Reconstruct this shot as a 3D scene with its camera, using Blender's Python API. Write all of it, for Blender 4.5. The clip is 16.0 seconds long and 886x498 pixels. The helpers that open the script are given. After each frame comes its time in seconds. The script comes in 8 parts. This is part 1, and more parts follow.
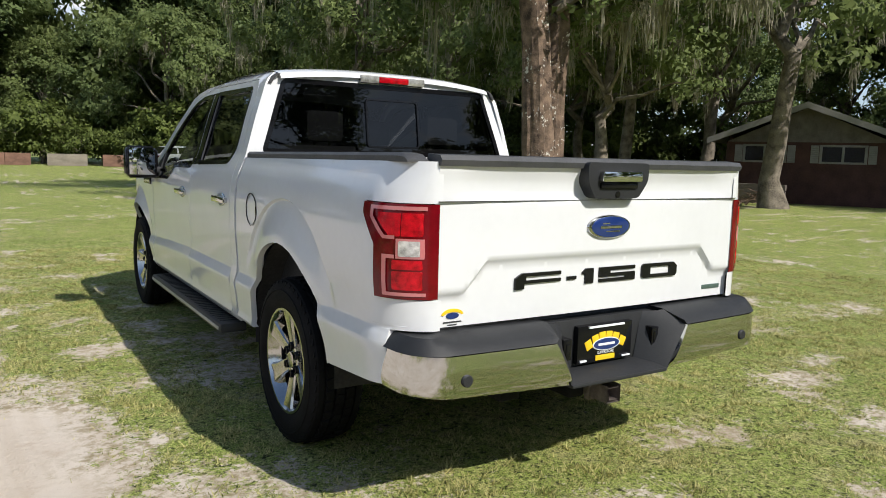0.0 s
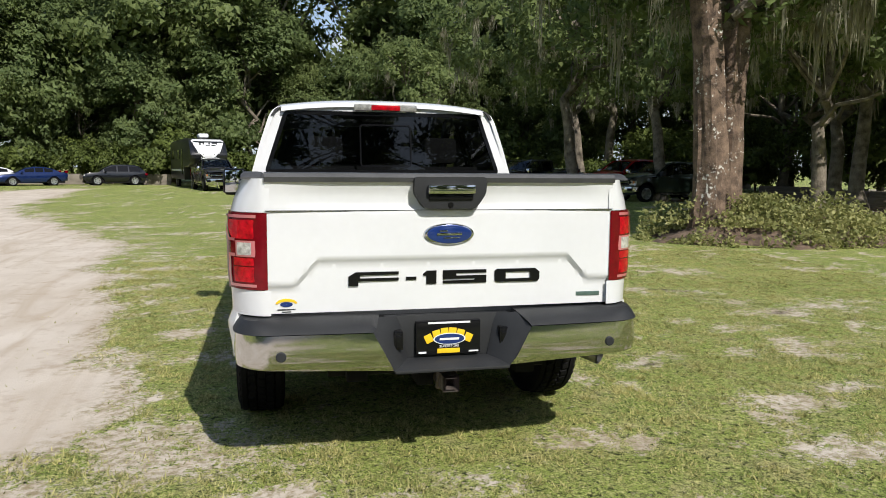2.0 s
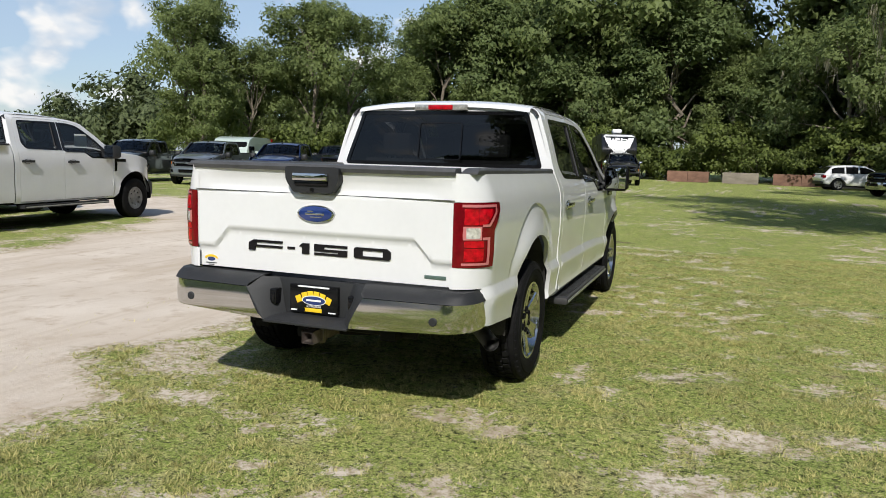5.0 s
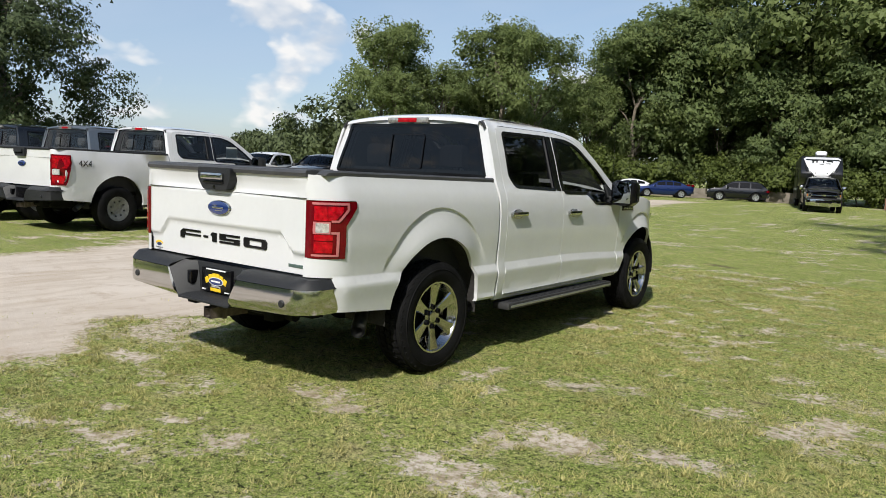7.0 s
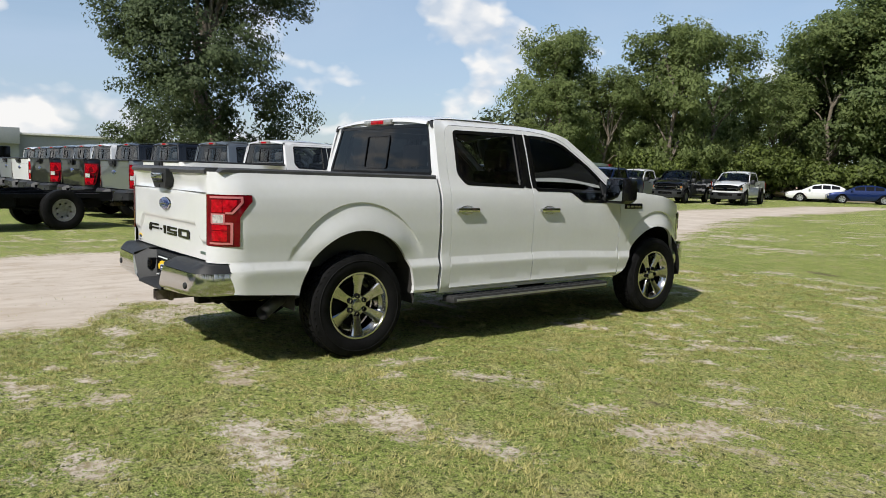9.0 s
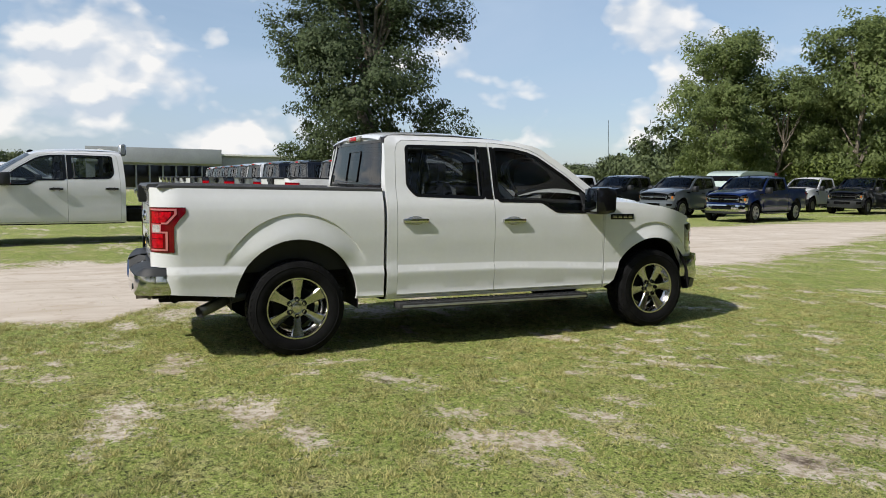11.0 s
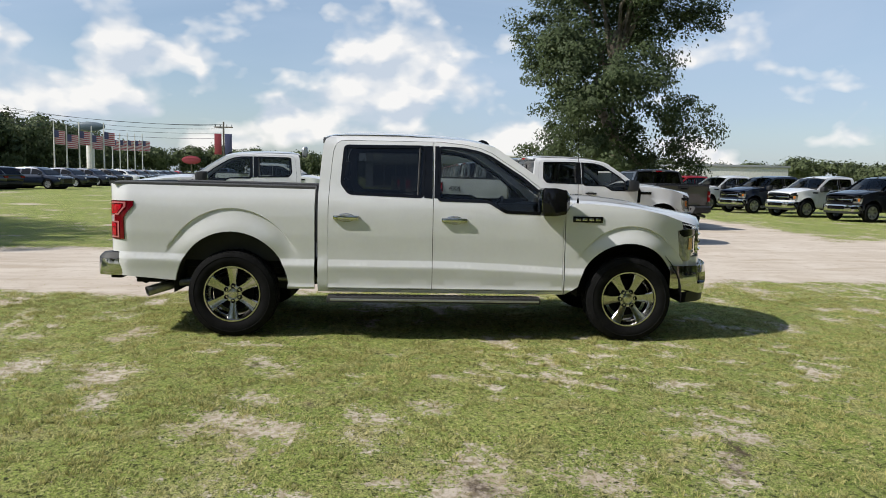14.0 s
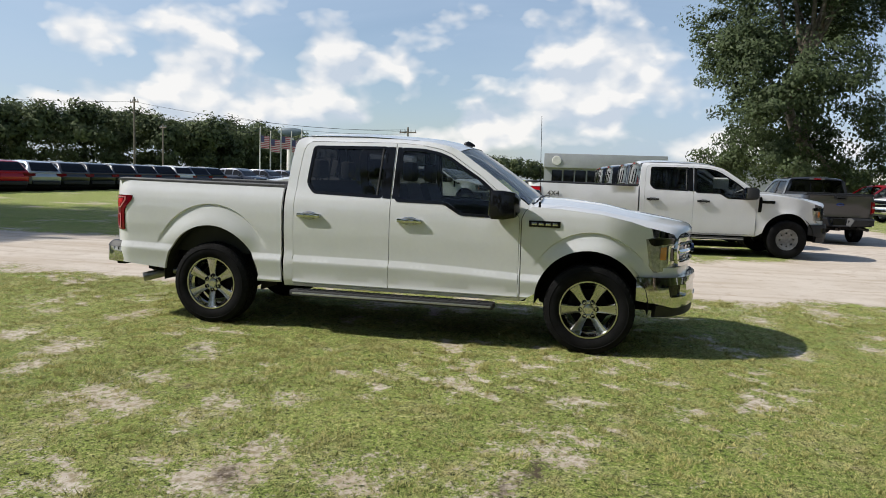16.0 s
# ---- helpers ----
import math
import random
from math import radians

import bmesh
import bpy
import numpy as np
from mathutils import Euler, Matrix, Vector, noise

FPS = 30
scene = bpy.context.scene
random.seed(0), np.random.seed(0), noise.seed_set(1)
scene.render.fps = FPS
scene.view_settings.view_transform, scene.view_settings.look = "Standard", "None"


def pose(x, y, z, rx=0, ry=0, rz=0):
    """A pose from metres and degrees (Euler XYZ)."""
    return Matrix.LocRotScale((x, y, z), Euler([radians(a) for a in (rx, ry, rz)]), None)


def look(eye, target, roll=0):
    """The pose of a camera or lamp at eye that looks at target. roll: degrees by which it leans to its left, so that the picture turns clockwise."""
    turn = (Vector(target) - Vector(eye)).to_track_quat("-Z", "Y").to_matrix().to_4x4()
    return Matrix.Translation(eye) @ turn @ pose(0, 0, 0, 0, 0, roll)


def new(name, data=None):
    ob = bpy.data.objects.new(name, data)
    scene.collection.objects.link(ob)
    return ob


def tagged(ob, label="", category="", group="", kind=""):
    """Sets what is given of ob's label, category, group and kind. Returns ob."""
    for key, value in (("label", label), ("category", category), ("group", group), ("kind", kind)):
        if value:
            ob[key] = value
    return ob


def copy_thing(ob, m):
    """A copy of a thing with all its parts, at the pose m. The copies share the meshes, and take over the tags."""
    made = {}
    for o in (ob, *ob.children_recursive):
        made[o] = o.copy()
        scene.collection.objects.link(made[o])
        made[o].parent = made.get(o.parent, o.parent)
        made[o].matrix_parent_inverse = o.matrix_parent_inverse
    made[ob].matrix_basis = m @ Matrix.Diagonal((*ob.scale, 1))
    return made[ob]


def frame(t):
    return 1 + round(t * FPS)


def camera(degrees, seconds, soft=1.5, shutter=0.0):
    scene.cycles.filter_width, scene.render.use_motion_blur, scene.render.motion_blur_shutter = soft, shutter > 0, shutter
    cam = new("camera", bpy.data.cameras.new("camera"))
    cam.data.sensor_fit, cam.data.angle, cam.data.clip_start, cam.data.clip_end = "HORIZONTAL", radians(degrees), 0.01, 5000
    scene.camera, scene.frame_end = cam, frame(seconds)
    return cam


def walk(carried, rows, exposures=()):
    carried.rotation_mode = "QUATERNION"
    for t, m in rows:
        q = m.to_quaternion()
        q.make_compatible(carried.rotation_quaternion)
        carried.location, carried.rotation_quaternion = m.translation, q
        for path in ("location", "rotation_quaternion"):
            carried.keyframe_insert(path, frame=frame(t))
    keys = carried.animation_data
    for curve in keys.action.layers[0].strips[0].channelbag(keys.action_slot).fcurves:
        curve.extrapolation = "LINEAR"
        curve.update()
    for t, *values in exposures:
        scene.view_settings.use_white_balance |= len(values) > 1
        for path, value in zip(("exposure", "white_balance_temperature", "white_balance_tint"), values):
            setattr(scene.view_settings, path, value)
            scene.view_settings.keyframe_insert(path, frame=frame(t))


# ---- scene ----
import functools

cam = camera(62.3, 16.0, soft=0.9)

PATH = [
    (0, (-2.213, -3.337, 1.404), (-1.15, -1.661, 1.153), 1.5),
    (0.5, (-1.992, -3.751, 1.414), (-1.017, -2.021, 1.175), 1.4),
    (1, (-1.636, -4.017, 1.435), (-0.795, -2.216, 1.212), 1.1),
    (1.5, (-1.234, -4.312, 1.441), (-0.569, -2.439, 1.226), 0.6),
    (2, (-0.807, -4.449, 1.43), (-0.351, -2.513, 1.214), 0.4),
    (2.5, (-0.348, -4.644, 1.432), (-0.121, -2.67, 1.21), 0.3),
    (3, (0.148, -4.729, 1.428), (0.15, -2.742, 1.201), 0.2),
    (3.5, (0.66, -4.883, 1.443), (0.456, -2.907, 1.213), 0.4),
    (6, (3.091, -4.477, 1.471), (2.129, -2.74, 1.229), 2.3),
    (6.5, (3.577, -4.307, 1.451), (2.5, -2.638, 1.224), 2.6),
    (7, (4.101, -4.133, 1.453), (2.913, -2.538, 1.237), 2.7),
    (7.5, (4.522, -3.863, 1.428), (3.23, -2.35, 1.219), 2.6),
    (8, (4.952, -3.58, 1.419), (3.565, -2.155, 1.209), 2.4),
    (8.5, (5.319, -3.246, 1.414), (3.843, -1.913, 1.203), 2.0),
    (9, (5.694, -2.94, 1.424), (4.137, -1.703, 1.217), 1.7),
    (9.5, (6.082, -2.618, 1.44), (4.449, -1.48, 1.24), 1.4),
    (10, (6.396, -2.245, 1.461), (4.697, -1.208, 1.271), 1.2),
    (12.5, (7.524, 0.087, 1.462), (5.586, 0.541, 1.272), 0.7),
    (13, (7.605, 0.583, 1.47), (5.642, 0.914, 1.278), 0.9),
    (13.5, (7.688, 1.086, 1.485), (5.708, 1.298, 1.292), 1.1),
    (14, (7.715, 1.616, 1.503), (5.727, 1.708, 1.308), 1.2),
    (14.5, (7.653, 2.132, 1.516), (5.663, 2.098, 1.319), 1.3),
    (15, (7.646, 2.667, 1.538), (5.662, 2.509, 1.34), 1.4),
    (15.5, (7.577, 3.203, 1.528), (5.608, 2.912, 1.331), 1.7),
    (16, (7.533, 3.781, 1.527), (5.589, 3.355, 1.331), 2.0),
]
walk(cam, [(t, look(eye, target, roll)) for t, eye, target, roll in PATH], [(0.0, 0.33, 6500, 10), (1.5, 0.27, 6500, 10), (3.5, 0.24, 6500, 10), (6.0, 0.18, 6500, 10), (8.0, 0.18, 6500, 10), (12.5, 0.17, 6500, 10), (16.0, 0.17, 6500, 10)])

# ---- world, sun ----
SUN = Vector((0.30, -1.05, 1.0)).normalized()
world = bpy.data.worlds.new("sky")
scene.world = world
world.use_nodes = True


def world_nodes():
    nt = world.node_tree
    nt.nodes.clear()
    N, L = nt.nodes.new, nt.links.new
    out, bg = N("ShaderNodeOutputWorld"), N("ShaderNodeBackground")
    sky = N("ShaderNodeTexSky")
    sky.sky_type = "NISHITA"
    sky.sun_disc = False
    sky.sun_elevation = math.asin(SUN.z)
    sky.sun_rotation = math.atan2(SUN.x, SUN.y)
    sky.air_density, sky.dust_density, sky.ozone_density = 1.0, 0.9, 2.0
    bg.inputs["Strength"].default_value = 0.108
    tc = N("ShaderNodeTexCoord")
    sep = N("ShaderNodeSeparateXYZ")
    L(tc.outputs["Generated"], sep.inputs[0])

    def m(op, a, b=None, c=None, clamp=False):
        n = N("ShaderNodeMath")
        n.operation, n.use_clamp = op, clamp
        for i, v in enumerate((a, b, c)):
            if v is None:
                continue
            if isinstance(v, (int, float)):
                n.inputs[i].default_value = v
            else:
                L(v, n.inputs[i])
        return n.outputs[0]

    # w: angle round from west towards south; e: height over the horizon
    w = m("ARCTAN2", m("MULTIPLY", sep.outputs["Y"], -1.0), m("MULTIPLY", sep.outputs["X"], -1.0))
    e = m("MAXIMUM", sep.outputs["Z"], 0.0)

    def noise_at(sx, sy, scale, detail, rough, dist=0.0, du=0.0, dv=0.0):
        comb = N("ShaderNodeCombineXYZ")
        L(m("MULTIPLY_ADD", w, sx, du), comb.inputs[0])
        L(m("MULTIPLY_ADD", e, sy, dv), comb.inputs[1])
        n = N("ShaderNodeTexNoise")
        n.inputs["Scale"].default_value, n.inputs["Detail"].default_value = scale, detail
        n.inputs["Roughness"].default_value, n.inputs["Distortion"].default_value = rough, dist
        L(comb.outputs[0], n.inputs["Vector"])
        return n.outputs["Fac"]

    def heap(w0, ww, e0, ee, k):
        a = m("POWER", m("DIVIDE", m("ABSOLUTE", m("SUBTRACT", w, w0)), ww), 2.0)
        b = m("POWER", m("DIVIDE", m("ABSOLUTE", m("SUBTRACT", e, e0)), ee), 2.0)
        return m("MULTIPLY", m("EXPONENT", m("MULTIPLY", m("ADD", a, b), -1.0)), k)

    # heaped clouds stand in the west and south-west, thin ones over the rest
    def billow(scale, du=0.0, dv=0.0):
        comb, warp, add = N("ShaderNodeCombineXYZ"), N("ShaderNodeTexNoise"), N("ShaderNodeVectorMath")
        L(m("ADD", w, du), comb.inputs[0])
        L(m("MULTIPLY_ADD", e, 1.5, dv), comb.inputs[1])
        warp.inputs["Scale"].default_value, warp.inputs["Detail"].default_value = 16.0, 4.0
        L(comb.outputs[0], warp.inputs["Vector"])
        add.operation = "MULTIPLY_ADD"
        L(warp.outputs["Color"], add.inputs[0])
        add.inputs[1].default_value = (0.07, 0.07, 0.0)
        L(comb.outputs[0], add.inputs[2])
        vo = N("ShaderNodeTexVoronoi")
        vo.feature = "SMOOTH_F1"
        vo.inputs["Scale"].default_value, vo.inputs["Smoothness"].default_value = scale, 0.35
        vo.inputs["Detail"].default_value, vo.inputs["Roughness"].default_value = 2.0, 0.55
        vo.normalize = True
        L(add.outputs[0], vo.inputs["Vector"])
        return m("SUBTRACT", 1.0, vo.outputs["Distance"])

    big = noise_at(5.0, 8.5, 1.25, 4.0, 0.5)
    puff = billow(11.0)
    lit_ = billow(11.0, 0.012, 0.030)
    heaps = [heap(0.03, 0.16, 0.145, 0.075, 0.34), heap(0.52, 0.24, 0.12, 0.10, 0.20), heap(0.28, 0.36, 0.065, 0.030, 0.12), heap(-0.71, 0.07, 0.18, 0.06, 0.24), heap(-0.35, 0.5, 0.05, 0.02, 0.10)]
    bias = functools.reduce(lambda a, b: m("ADD", a, b), heaps)
    dens = m("ADD", m("MULTIPLY_ADD", puff, 0.75, -0.50), m("ADD", big, bias))
    mask = m("MULTIPLY_ADD", dens, 8.0, -4.95, clamp=True)
    wisp = noise_at(1.6, 5.0, 0.9, 5.0, 0.55, 0.9, 3.0, 1.0)
    thin = m("MULTIPLY_ADD", wisp, 2.0, -0.32, clamp=True)
    shade = m("MULTIPLY_ADD", m("SUBTRACT", puff, lit_), 6.5, 0.52, clamp=True)
    # the clouds thin out towards a clear zenith
    high = m("MULTIPLY_ADD", e, -3.5, 2.4, clamp=True)
    cl = N("ShaderNodeMix")
    cl.data_type = "RGBA"
    cl.inputs[6].default_value = (4.9, 5.5, 6.3, 1)
    cl.inputs[7].default_value = (8.1, 7.95, 7.75, 1)
    L(shade, cl.inputs[0])
    mix1, mix2 = N("ShaderNodeMix"), N("ShaderNodeMix")
    mix1.data_type = mix2.data_type = "RGBA"
    L(m("MULTIPLY", m("MULTIPLY", thin, 0.80), high), mix1.inputs[0])
    L(sky.outputs[0], mix1.inputs[6])
    mix1.inputs[7].default_value = (3.9, 4.95, 6.4, 1)
    L(m("MULTIPLY", m("MULTIPLY", mask, 0.9), high), mix2.inputs[0])
    L(mix1.outputs[2], mix2.inputs[6])
    L(cl.outputs[2], mix2.inputs[7])
    L(mix2.outputs[2], bg.inputs["Color"])
    L(bg.outputs[0], out.inputs["Surface"])


world_nodes()
lamp = bpy.data.lights.new("sun", "SUN")
lamp.energy, lamp.angle, lamp.color = 4.25, radians(0.55), (1.0, 0.963, 0.895)
sun = new("sun", lamp)
sun.matrix_world = look((0, 0, 30), Vector((0, 0, 30)) - SUN)

# ---- materials ----


def mat(name, col, rough=0.5, metal=0.0, var=0.0, scale=8.0, bump=0.0, bscale=60.0, coat=0.0, col2=None, rnd=0.0,
        island=False, spec=0.5, two=0.0, coords="Object"):
    """A surface with two scales of noise in its colour and a fine relief."""
    ma = bpy.data.materials.new(name)
    ma.use_nodes = True
    nt = ma.node_tree
    b = nt.nodes["Principled BSDF"]
    N, L = nt.nodes.new, nt.links.new
    b.inputs["Base Color"].default_value = (*col, 1)
    b.inputs["Roughness"].default_value, b.inputs["Metallic"].default_value = rough, metal
    b.inputs["Coat Weight"].default_value, b.inputs["Coat Roughness"].default_value = coat, 0.04
    b.inputs["Specular IOR Level"].default_value = spec
    tc = N("ShaderNodeTexCoord")
    if var > 0 or col2:
        n1, n2 = N("ShaderNodeTexNoise"), N("ShaderNodeTexNoise")
        for n, s, d in ((n1, scale, 6.0), (n2, scale * 9.0, 3.0)):
            n.inputs["Scale"].default_value, n.inputs["Detail"].default_value = s, d
            L(tc.outputs[coords], n.inputs["Vector"])
        add = N("ShaderNodeMath")
        add.operation = "MULTIPLY_ADD"
        L(n2.outputs["Fac"], add.inputs[0])
        add.inputs[1].default_value = 0.45
        L(n1.outputs["Fac"], add.inputs[2])
        last = add.outputs[0]
        if rnd > 0:
            src = N("ShaderNodeNewGeometry").outputs["Random Per Island"] if island else N("ShaderNodeObjectInfo").outputs["Random"]
            ad2 = N("ShaderNodeMath")
            ad2.operation = "MULTIPLY_ADD"
            L(src, ad2.inputs[0])
            ad2.inputs[1].default_value = rnd
            L(last, ad2.inputs[2])
            last = ad2.outputs[0]
        mr = N("ShaderNodeMapRange")
        L(last, mr.inputs["Value"])
        mr.inputs["From Min"].default_value, mr.inputs["From Max"].default_value = 0.50, 0.95 + rnd
        mx = N("ShaderNodeMix")
        mx.data_type = "RGBA"
        lo = tuple(c * (1 - var) for c in col)
        hi = col2 or tuple(min(1.0, c * (1 + var)) for c in col)
        mx.inputs[6].default_value, mx.inputs[7].default_value = (*lo, 1), (*hi, 1)
        L(mr.outputs[0], mx.inputs[0])
        L(mx.outputs[2], b.inputs["Base Color"])
    if bump > 0:
        nb, bp = N("ShaderNodeTexNoise"), N("ShaderNodeBump")
        nb.inputs["Scale"].default_value, nb.inputs["Detail"].default_value = bscale, 5.0
        L(tc.outputs[coords], nb.inputs["Vector"])
        bp.inputs["Strength"].default_value, bp.inputs["Distance"].default_value = bump, 0.02
        L(nb.outputs["Fac"], bp.inputs["Height"])
        L(bp.outputs[0], b.inputs["Normal"])
    if two > 0:
        # leaves let some of the light through
        tr, ms = N("ShaderNodeBsdfTranslucent"), N("ShaderNodeMixShader")
        ms.inputs[0].default_value = two
        if b.inputs["Base Color"].links:
            L(b.inputs["Base Color"].links[0].from_socket, tr.inputs[0])
        else:
            tr.inputs[0].default_value = (*col, 1)
        L(b.outputs[0], ms.inputs[1])
        L(tr.outputs[0], ms.inputs[2])
        L(ms.outputs[0], nt.nodes["Material Output"].inputs[0])
    return ma


def glass(name, tint, gloss_rough=0.02, boost=1.0):
    ma = bpy.data.materials.new(name)
    ma.use_nodes = True
    nt = ma.node_tree
    nt.nodes.remove(nt.nodes["Principled BSDF"])
    N, L = nt.nodes.new, nt.links.new
    tr, gl, ms, fr = N("ShaderNodeBsdfTransparent"), N("ShaderNodeBsdfGlossy"), N("ShaderNodeMixShader"), N("ShaderNodeFresnel")
    tr.inputs[0].default_value = (*tint, 1)
    gl.inputs["Roughness"].default_value = gloss_rough
    fr.inputs["IOR"].default_value = 1.5 * boost
    L(fr.outputs[0], ms.inputs[0])
    L(tr.outputs[0], ms.inputs[1])
    L(gl.outputs[0], ms.inputs[2])
    L(ms.outputs[0], nt.nodes["Material Output"].inputs[0])
    return ma


def paint(name, col, metal=0.0, rough=0.32):
    return mat(name, col, rough, metal, var=0.03, scale=3.0, coat=1.0, spec=0.15)


M_WHITE = paint("white_paint", (0.665, 0.672, 0.682))
M_BLUE = paint("blue_paint", (0.012, 0.035, 0.16), 0.35)
M_GRAY = paint("gray_paint", (0.16, 0.18, 0.20), 0.5)
M_DARKGRAY = paint("dark_gray_paint", (0.055, 0.055, 0.06), 0.5)
M_BLACKP = paint("black_paint", (0.008, 0.009, 0.012), 0.2)
M_DEEPBLUE = paint("deep_blue_paint", (0.006, 0.018, 0.085), 0.3)
M_NAVY = paint("navy_paint", (0.012, 0.018, 0.035), 0.3)
M_RED = paint("red_paint", (0.42, 0.010, 0.018), 0.3)
M_SILVER = paint("silver_paint", (0.42, 0.45, 0.48), 0.55)
M_TAN = paint("tan_paint", (0.32, 0.24, 0.20), 0.5)
M_CHROME = mat("chrome", (0.58, 0.58, 0.57), 0.07, 1.0, var=0.05, scale=5)
M_CHROMED = mat("dark_chrome", (0.52, 0.515, 0.50), 0.15, 1.0, var=0.10, scale=9)
# black rail plastic, coloured lighter for the sun's sheen on it
M_CAP = mat("grey_rail_plastic", (0.060, 0.061, 0.064), 0.5, spec=0.4, var=0.2, scale=10, bump=0.12, bscale=220)
M_STEEL = mat("grey_steel", (0.42, 0.43, 0.44), 0.42, 0.8, var=0.15, scale=12)
M_RUST = mat("worn_hitch_steel", (0.17, 0.14, 0.125), 0.6, 0.6, var=0.4, scale=25, bump=0.2)
M_PLASTIC = mat("black_plastic", (0.020, 0.021, 0.023), 0.55, spec=0.35, var=0.15, scale=10, bump=0.12, bscale=220)
M_GLOSSBLACK = mat("gloss_black", (0.006, 0.006, 0.007), 0.12, var=0.1, spec=0.28)
M_MATTBLACK = mat("underbody_black", (0.006, 0.006, 0.0065), 0.8, spec=0.2, var=0.35, scale=14, bump=0.2)
M_LINER = mat("wheel_liner", (0.040, 0.038, 0.036), 0.9, spec=0.2, var=0.35, scale=8, bump=0.35, bscale=30)
M_TYRE = mat("tyre_rubber", (0.010, 0.010, 0.0105), 0.7, spec=0.06, var=0.35, scale=9, bump=0.1, bscale=150)
M_REDLENS = mat("red_lens", (0.38, 0.002, 0.008), 0.2, var=0.55, scale=34, coat=0.15, spec=0.3)
M_DARKRED = mat("dark_red_lens", (0.13, 0.001, 0.005), 0.15, var=0.2, scale=30, coat=0.2, spec=0.3)
M_PINKLINE = mat("pale_red_lens", (0.50, 0.15, 0.155), 0.2, var=0.1, coat=1.0)
M_CLEARLENS = mat("clear_lens", (0.62, 0.60, 0.58), 0.14, 0.35, var=0.45, scale=42, coat=1.0)
M_SMOKELENS = mat("smoky_clear_lens", (0.34, 0.335, 0.31), 0.12, 0.3, var=0.5, scale=30, coat=1.0)
M_AMBER = mat("amber_lens", (0.55, 0.17, 0.03), 0.15, var=0.2, coat=1.0)
M_GLASSDARK = glass("privacy_glass", (0.20, 0.21, 0.215))
M_GLASSREAR = glass("rear_glass", (0.055, 0.058, 0.062))
M_GLASSMID = glass("side_glass", (0.52, 0.555, 0.55))
M_GLASSWIND = glass("windshield_glass", (0.62, 0.66, 0.65))
M_MIRROR = mat("mirror_silver", (0.55, 0.57, 0.6), 0.02, 1.0)
M_SEAT = mat("grey_cloth", (0.075, 0.075, 0.078), 0.9, var=0.2, scale=30, bump=0.2, bscale=300)
M_TRIM = mat("dark_trim", (0.03, 0.03, 0.032), 0.6, var=0.2, scale=20)
M_BADGEBLUE = mat("badge_blue", (0.012, 0.035, 0.17), 0.2, 0.2, var=0.1, coat=1.0)
M_YELLOW = mat("plate_yellow", (0.80, 0.52, 0.02), 0.35, var=0.08)
M_WHITEINK = mat("white_ink", (0.75, 0.76, 0.78), 0.4, var=0.05)
M_STICKER = mat("paper_sticker", (0.78, 0.79, 0.78), 0.6, var=0.04)
M_GREENBADGE = mat("grey_green_badge", (0.16, 0.24, 0.22), 0.3, 0.6, var=0.2)

# ---- mesh tools ----
from mathutils import geometry as geo


def finish(name, bm, material, smooth=40):
    me = bpy.data.meshes.new(name)
    bmesh.ops.recalc_face_normals(bm, faces=bm.faces[:])
    bm.to_mesh(me)
    bm.free()
    for m_ in (material if isinstance(material, (list, tuple)) else [material]):
        me.materials.append(m_)
    if smooth:
        me.polygons.foreach_set("use_smooth", [True] * len(me.polygons))
        me.set_sharp_from_angle(angle=radians(smooth))
    return me


def part(name, bm, material, parent, label="", smooth=40):
    """One mesh under a thing or a part."""
    me = finish(name, bm, material, smooth) if isinstance(bm, bmesh.types.BMesh) else bm
    ob = new(name, me)
    ob.parent = parent
    if label:
        ob["label"] = label
    return ob


def face_out(ob, way):
    """Turn an open sheet so that its front looks along way."""
    me, way = ob.data, Vector(way)
    if sum((p.normal.dot(way) * p.area for p in me.polygons)) < 0:
        me.flip_normals()
    return ob


def thing(name, label, category, group="", kind="", at=None):
    ob = new(name)
    if at is not None:
        ob.matrix_basis = at
    return tagged(ob, label, category, group, kind)


LOD = [1.0]


def box(bm, x0, x1, y0, y1, z0, z1, bevel=0.0, m=None, seg=2, mi=0):
    if LOD[0] > 1.5:
        seg, bevel = 1, (bevel if bevel > 0.025 else 0.0)
    r = bmesh.ops.create_cube(bm, size=1.0, matrix=Matrix.LocRotScale(((x0 + x1) / 2, (y0 + y1) / 2, (z0 + z1) / 2), None,
                                                                     (abs(x1 - x0), abs(y1 - y0), abs(z1 - z0))))
    vs = r["verts"]
    if bevel > 0:
        es = list({e for v in vs for e in v.link_edges})
        rb = bmesh.ops.bevel(bm, geom=es, offset=bevel, segments=seg, affect="EDGES", profile=0.6)
        vs = list({v for f in rb["faces"] for v in f.verts} | {v for v in vs if v.is_valid})
    if m is not None:
        bmesh.ops.transform(bm, matrix=m, verts=vs)
    if mi:
        for f in {f for v in vs for f in v.link_faces}:
            f.material_index = mi
    return vs


def loft(bm, rings, closed=True, caps=True):
    """Skin through rings of equally many points."""
    vr = [[bm.verts.new(p) for p in r] for r in rings]
    n = len(vr[0])
    for a, b in zip(vr, vr[1:]):
        for i in range(n if closed else n - 1):
            j = (i + 1) % n
            try:
                bm.faces.new((a[i], a[j], b[j], b[i]))
            except ValueError:
                pass
    if caps and closed:
        for r in (vr[0], vr[-1]):
            try:
                bm.faces.new(r)
            except ValueError:
                pass
    return vr


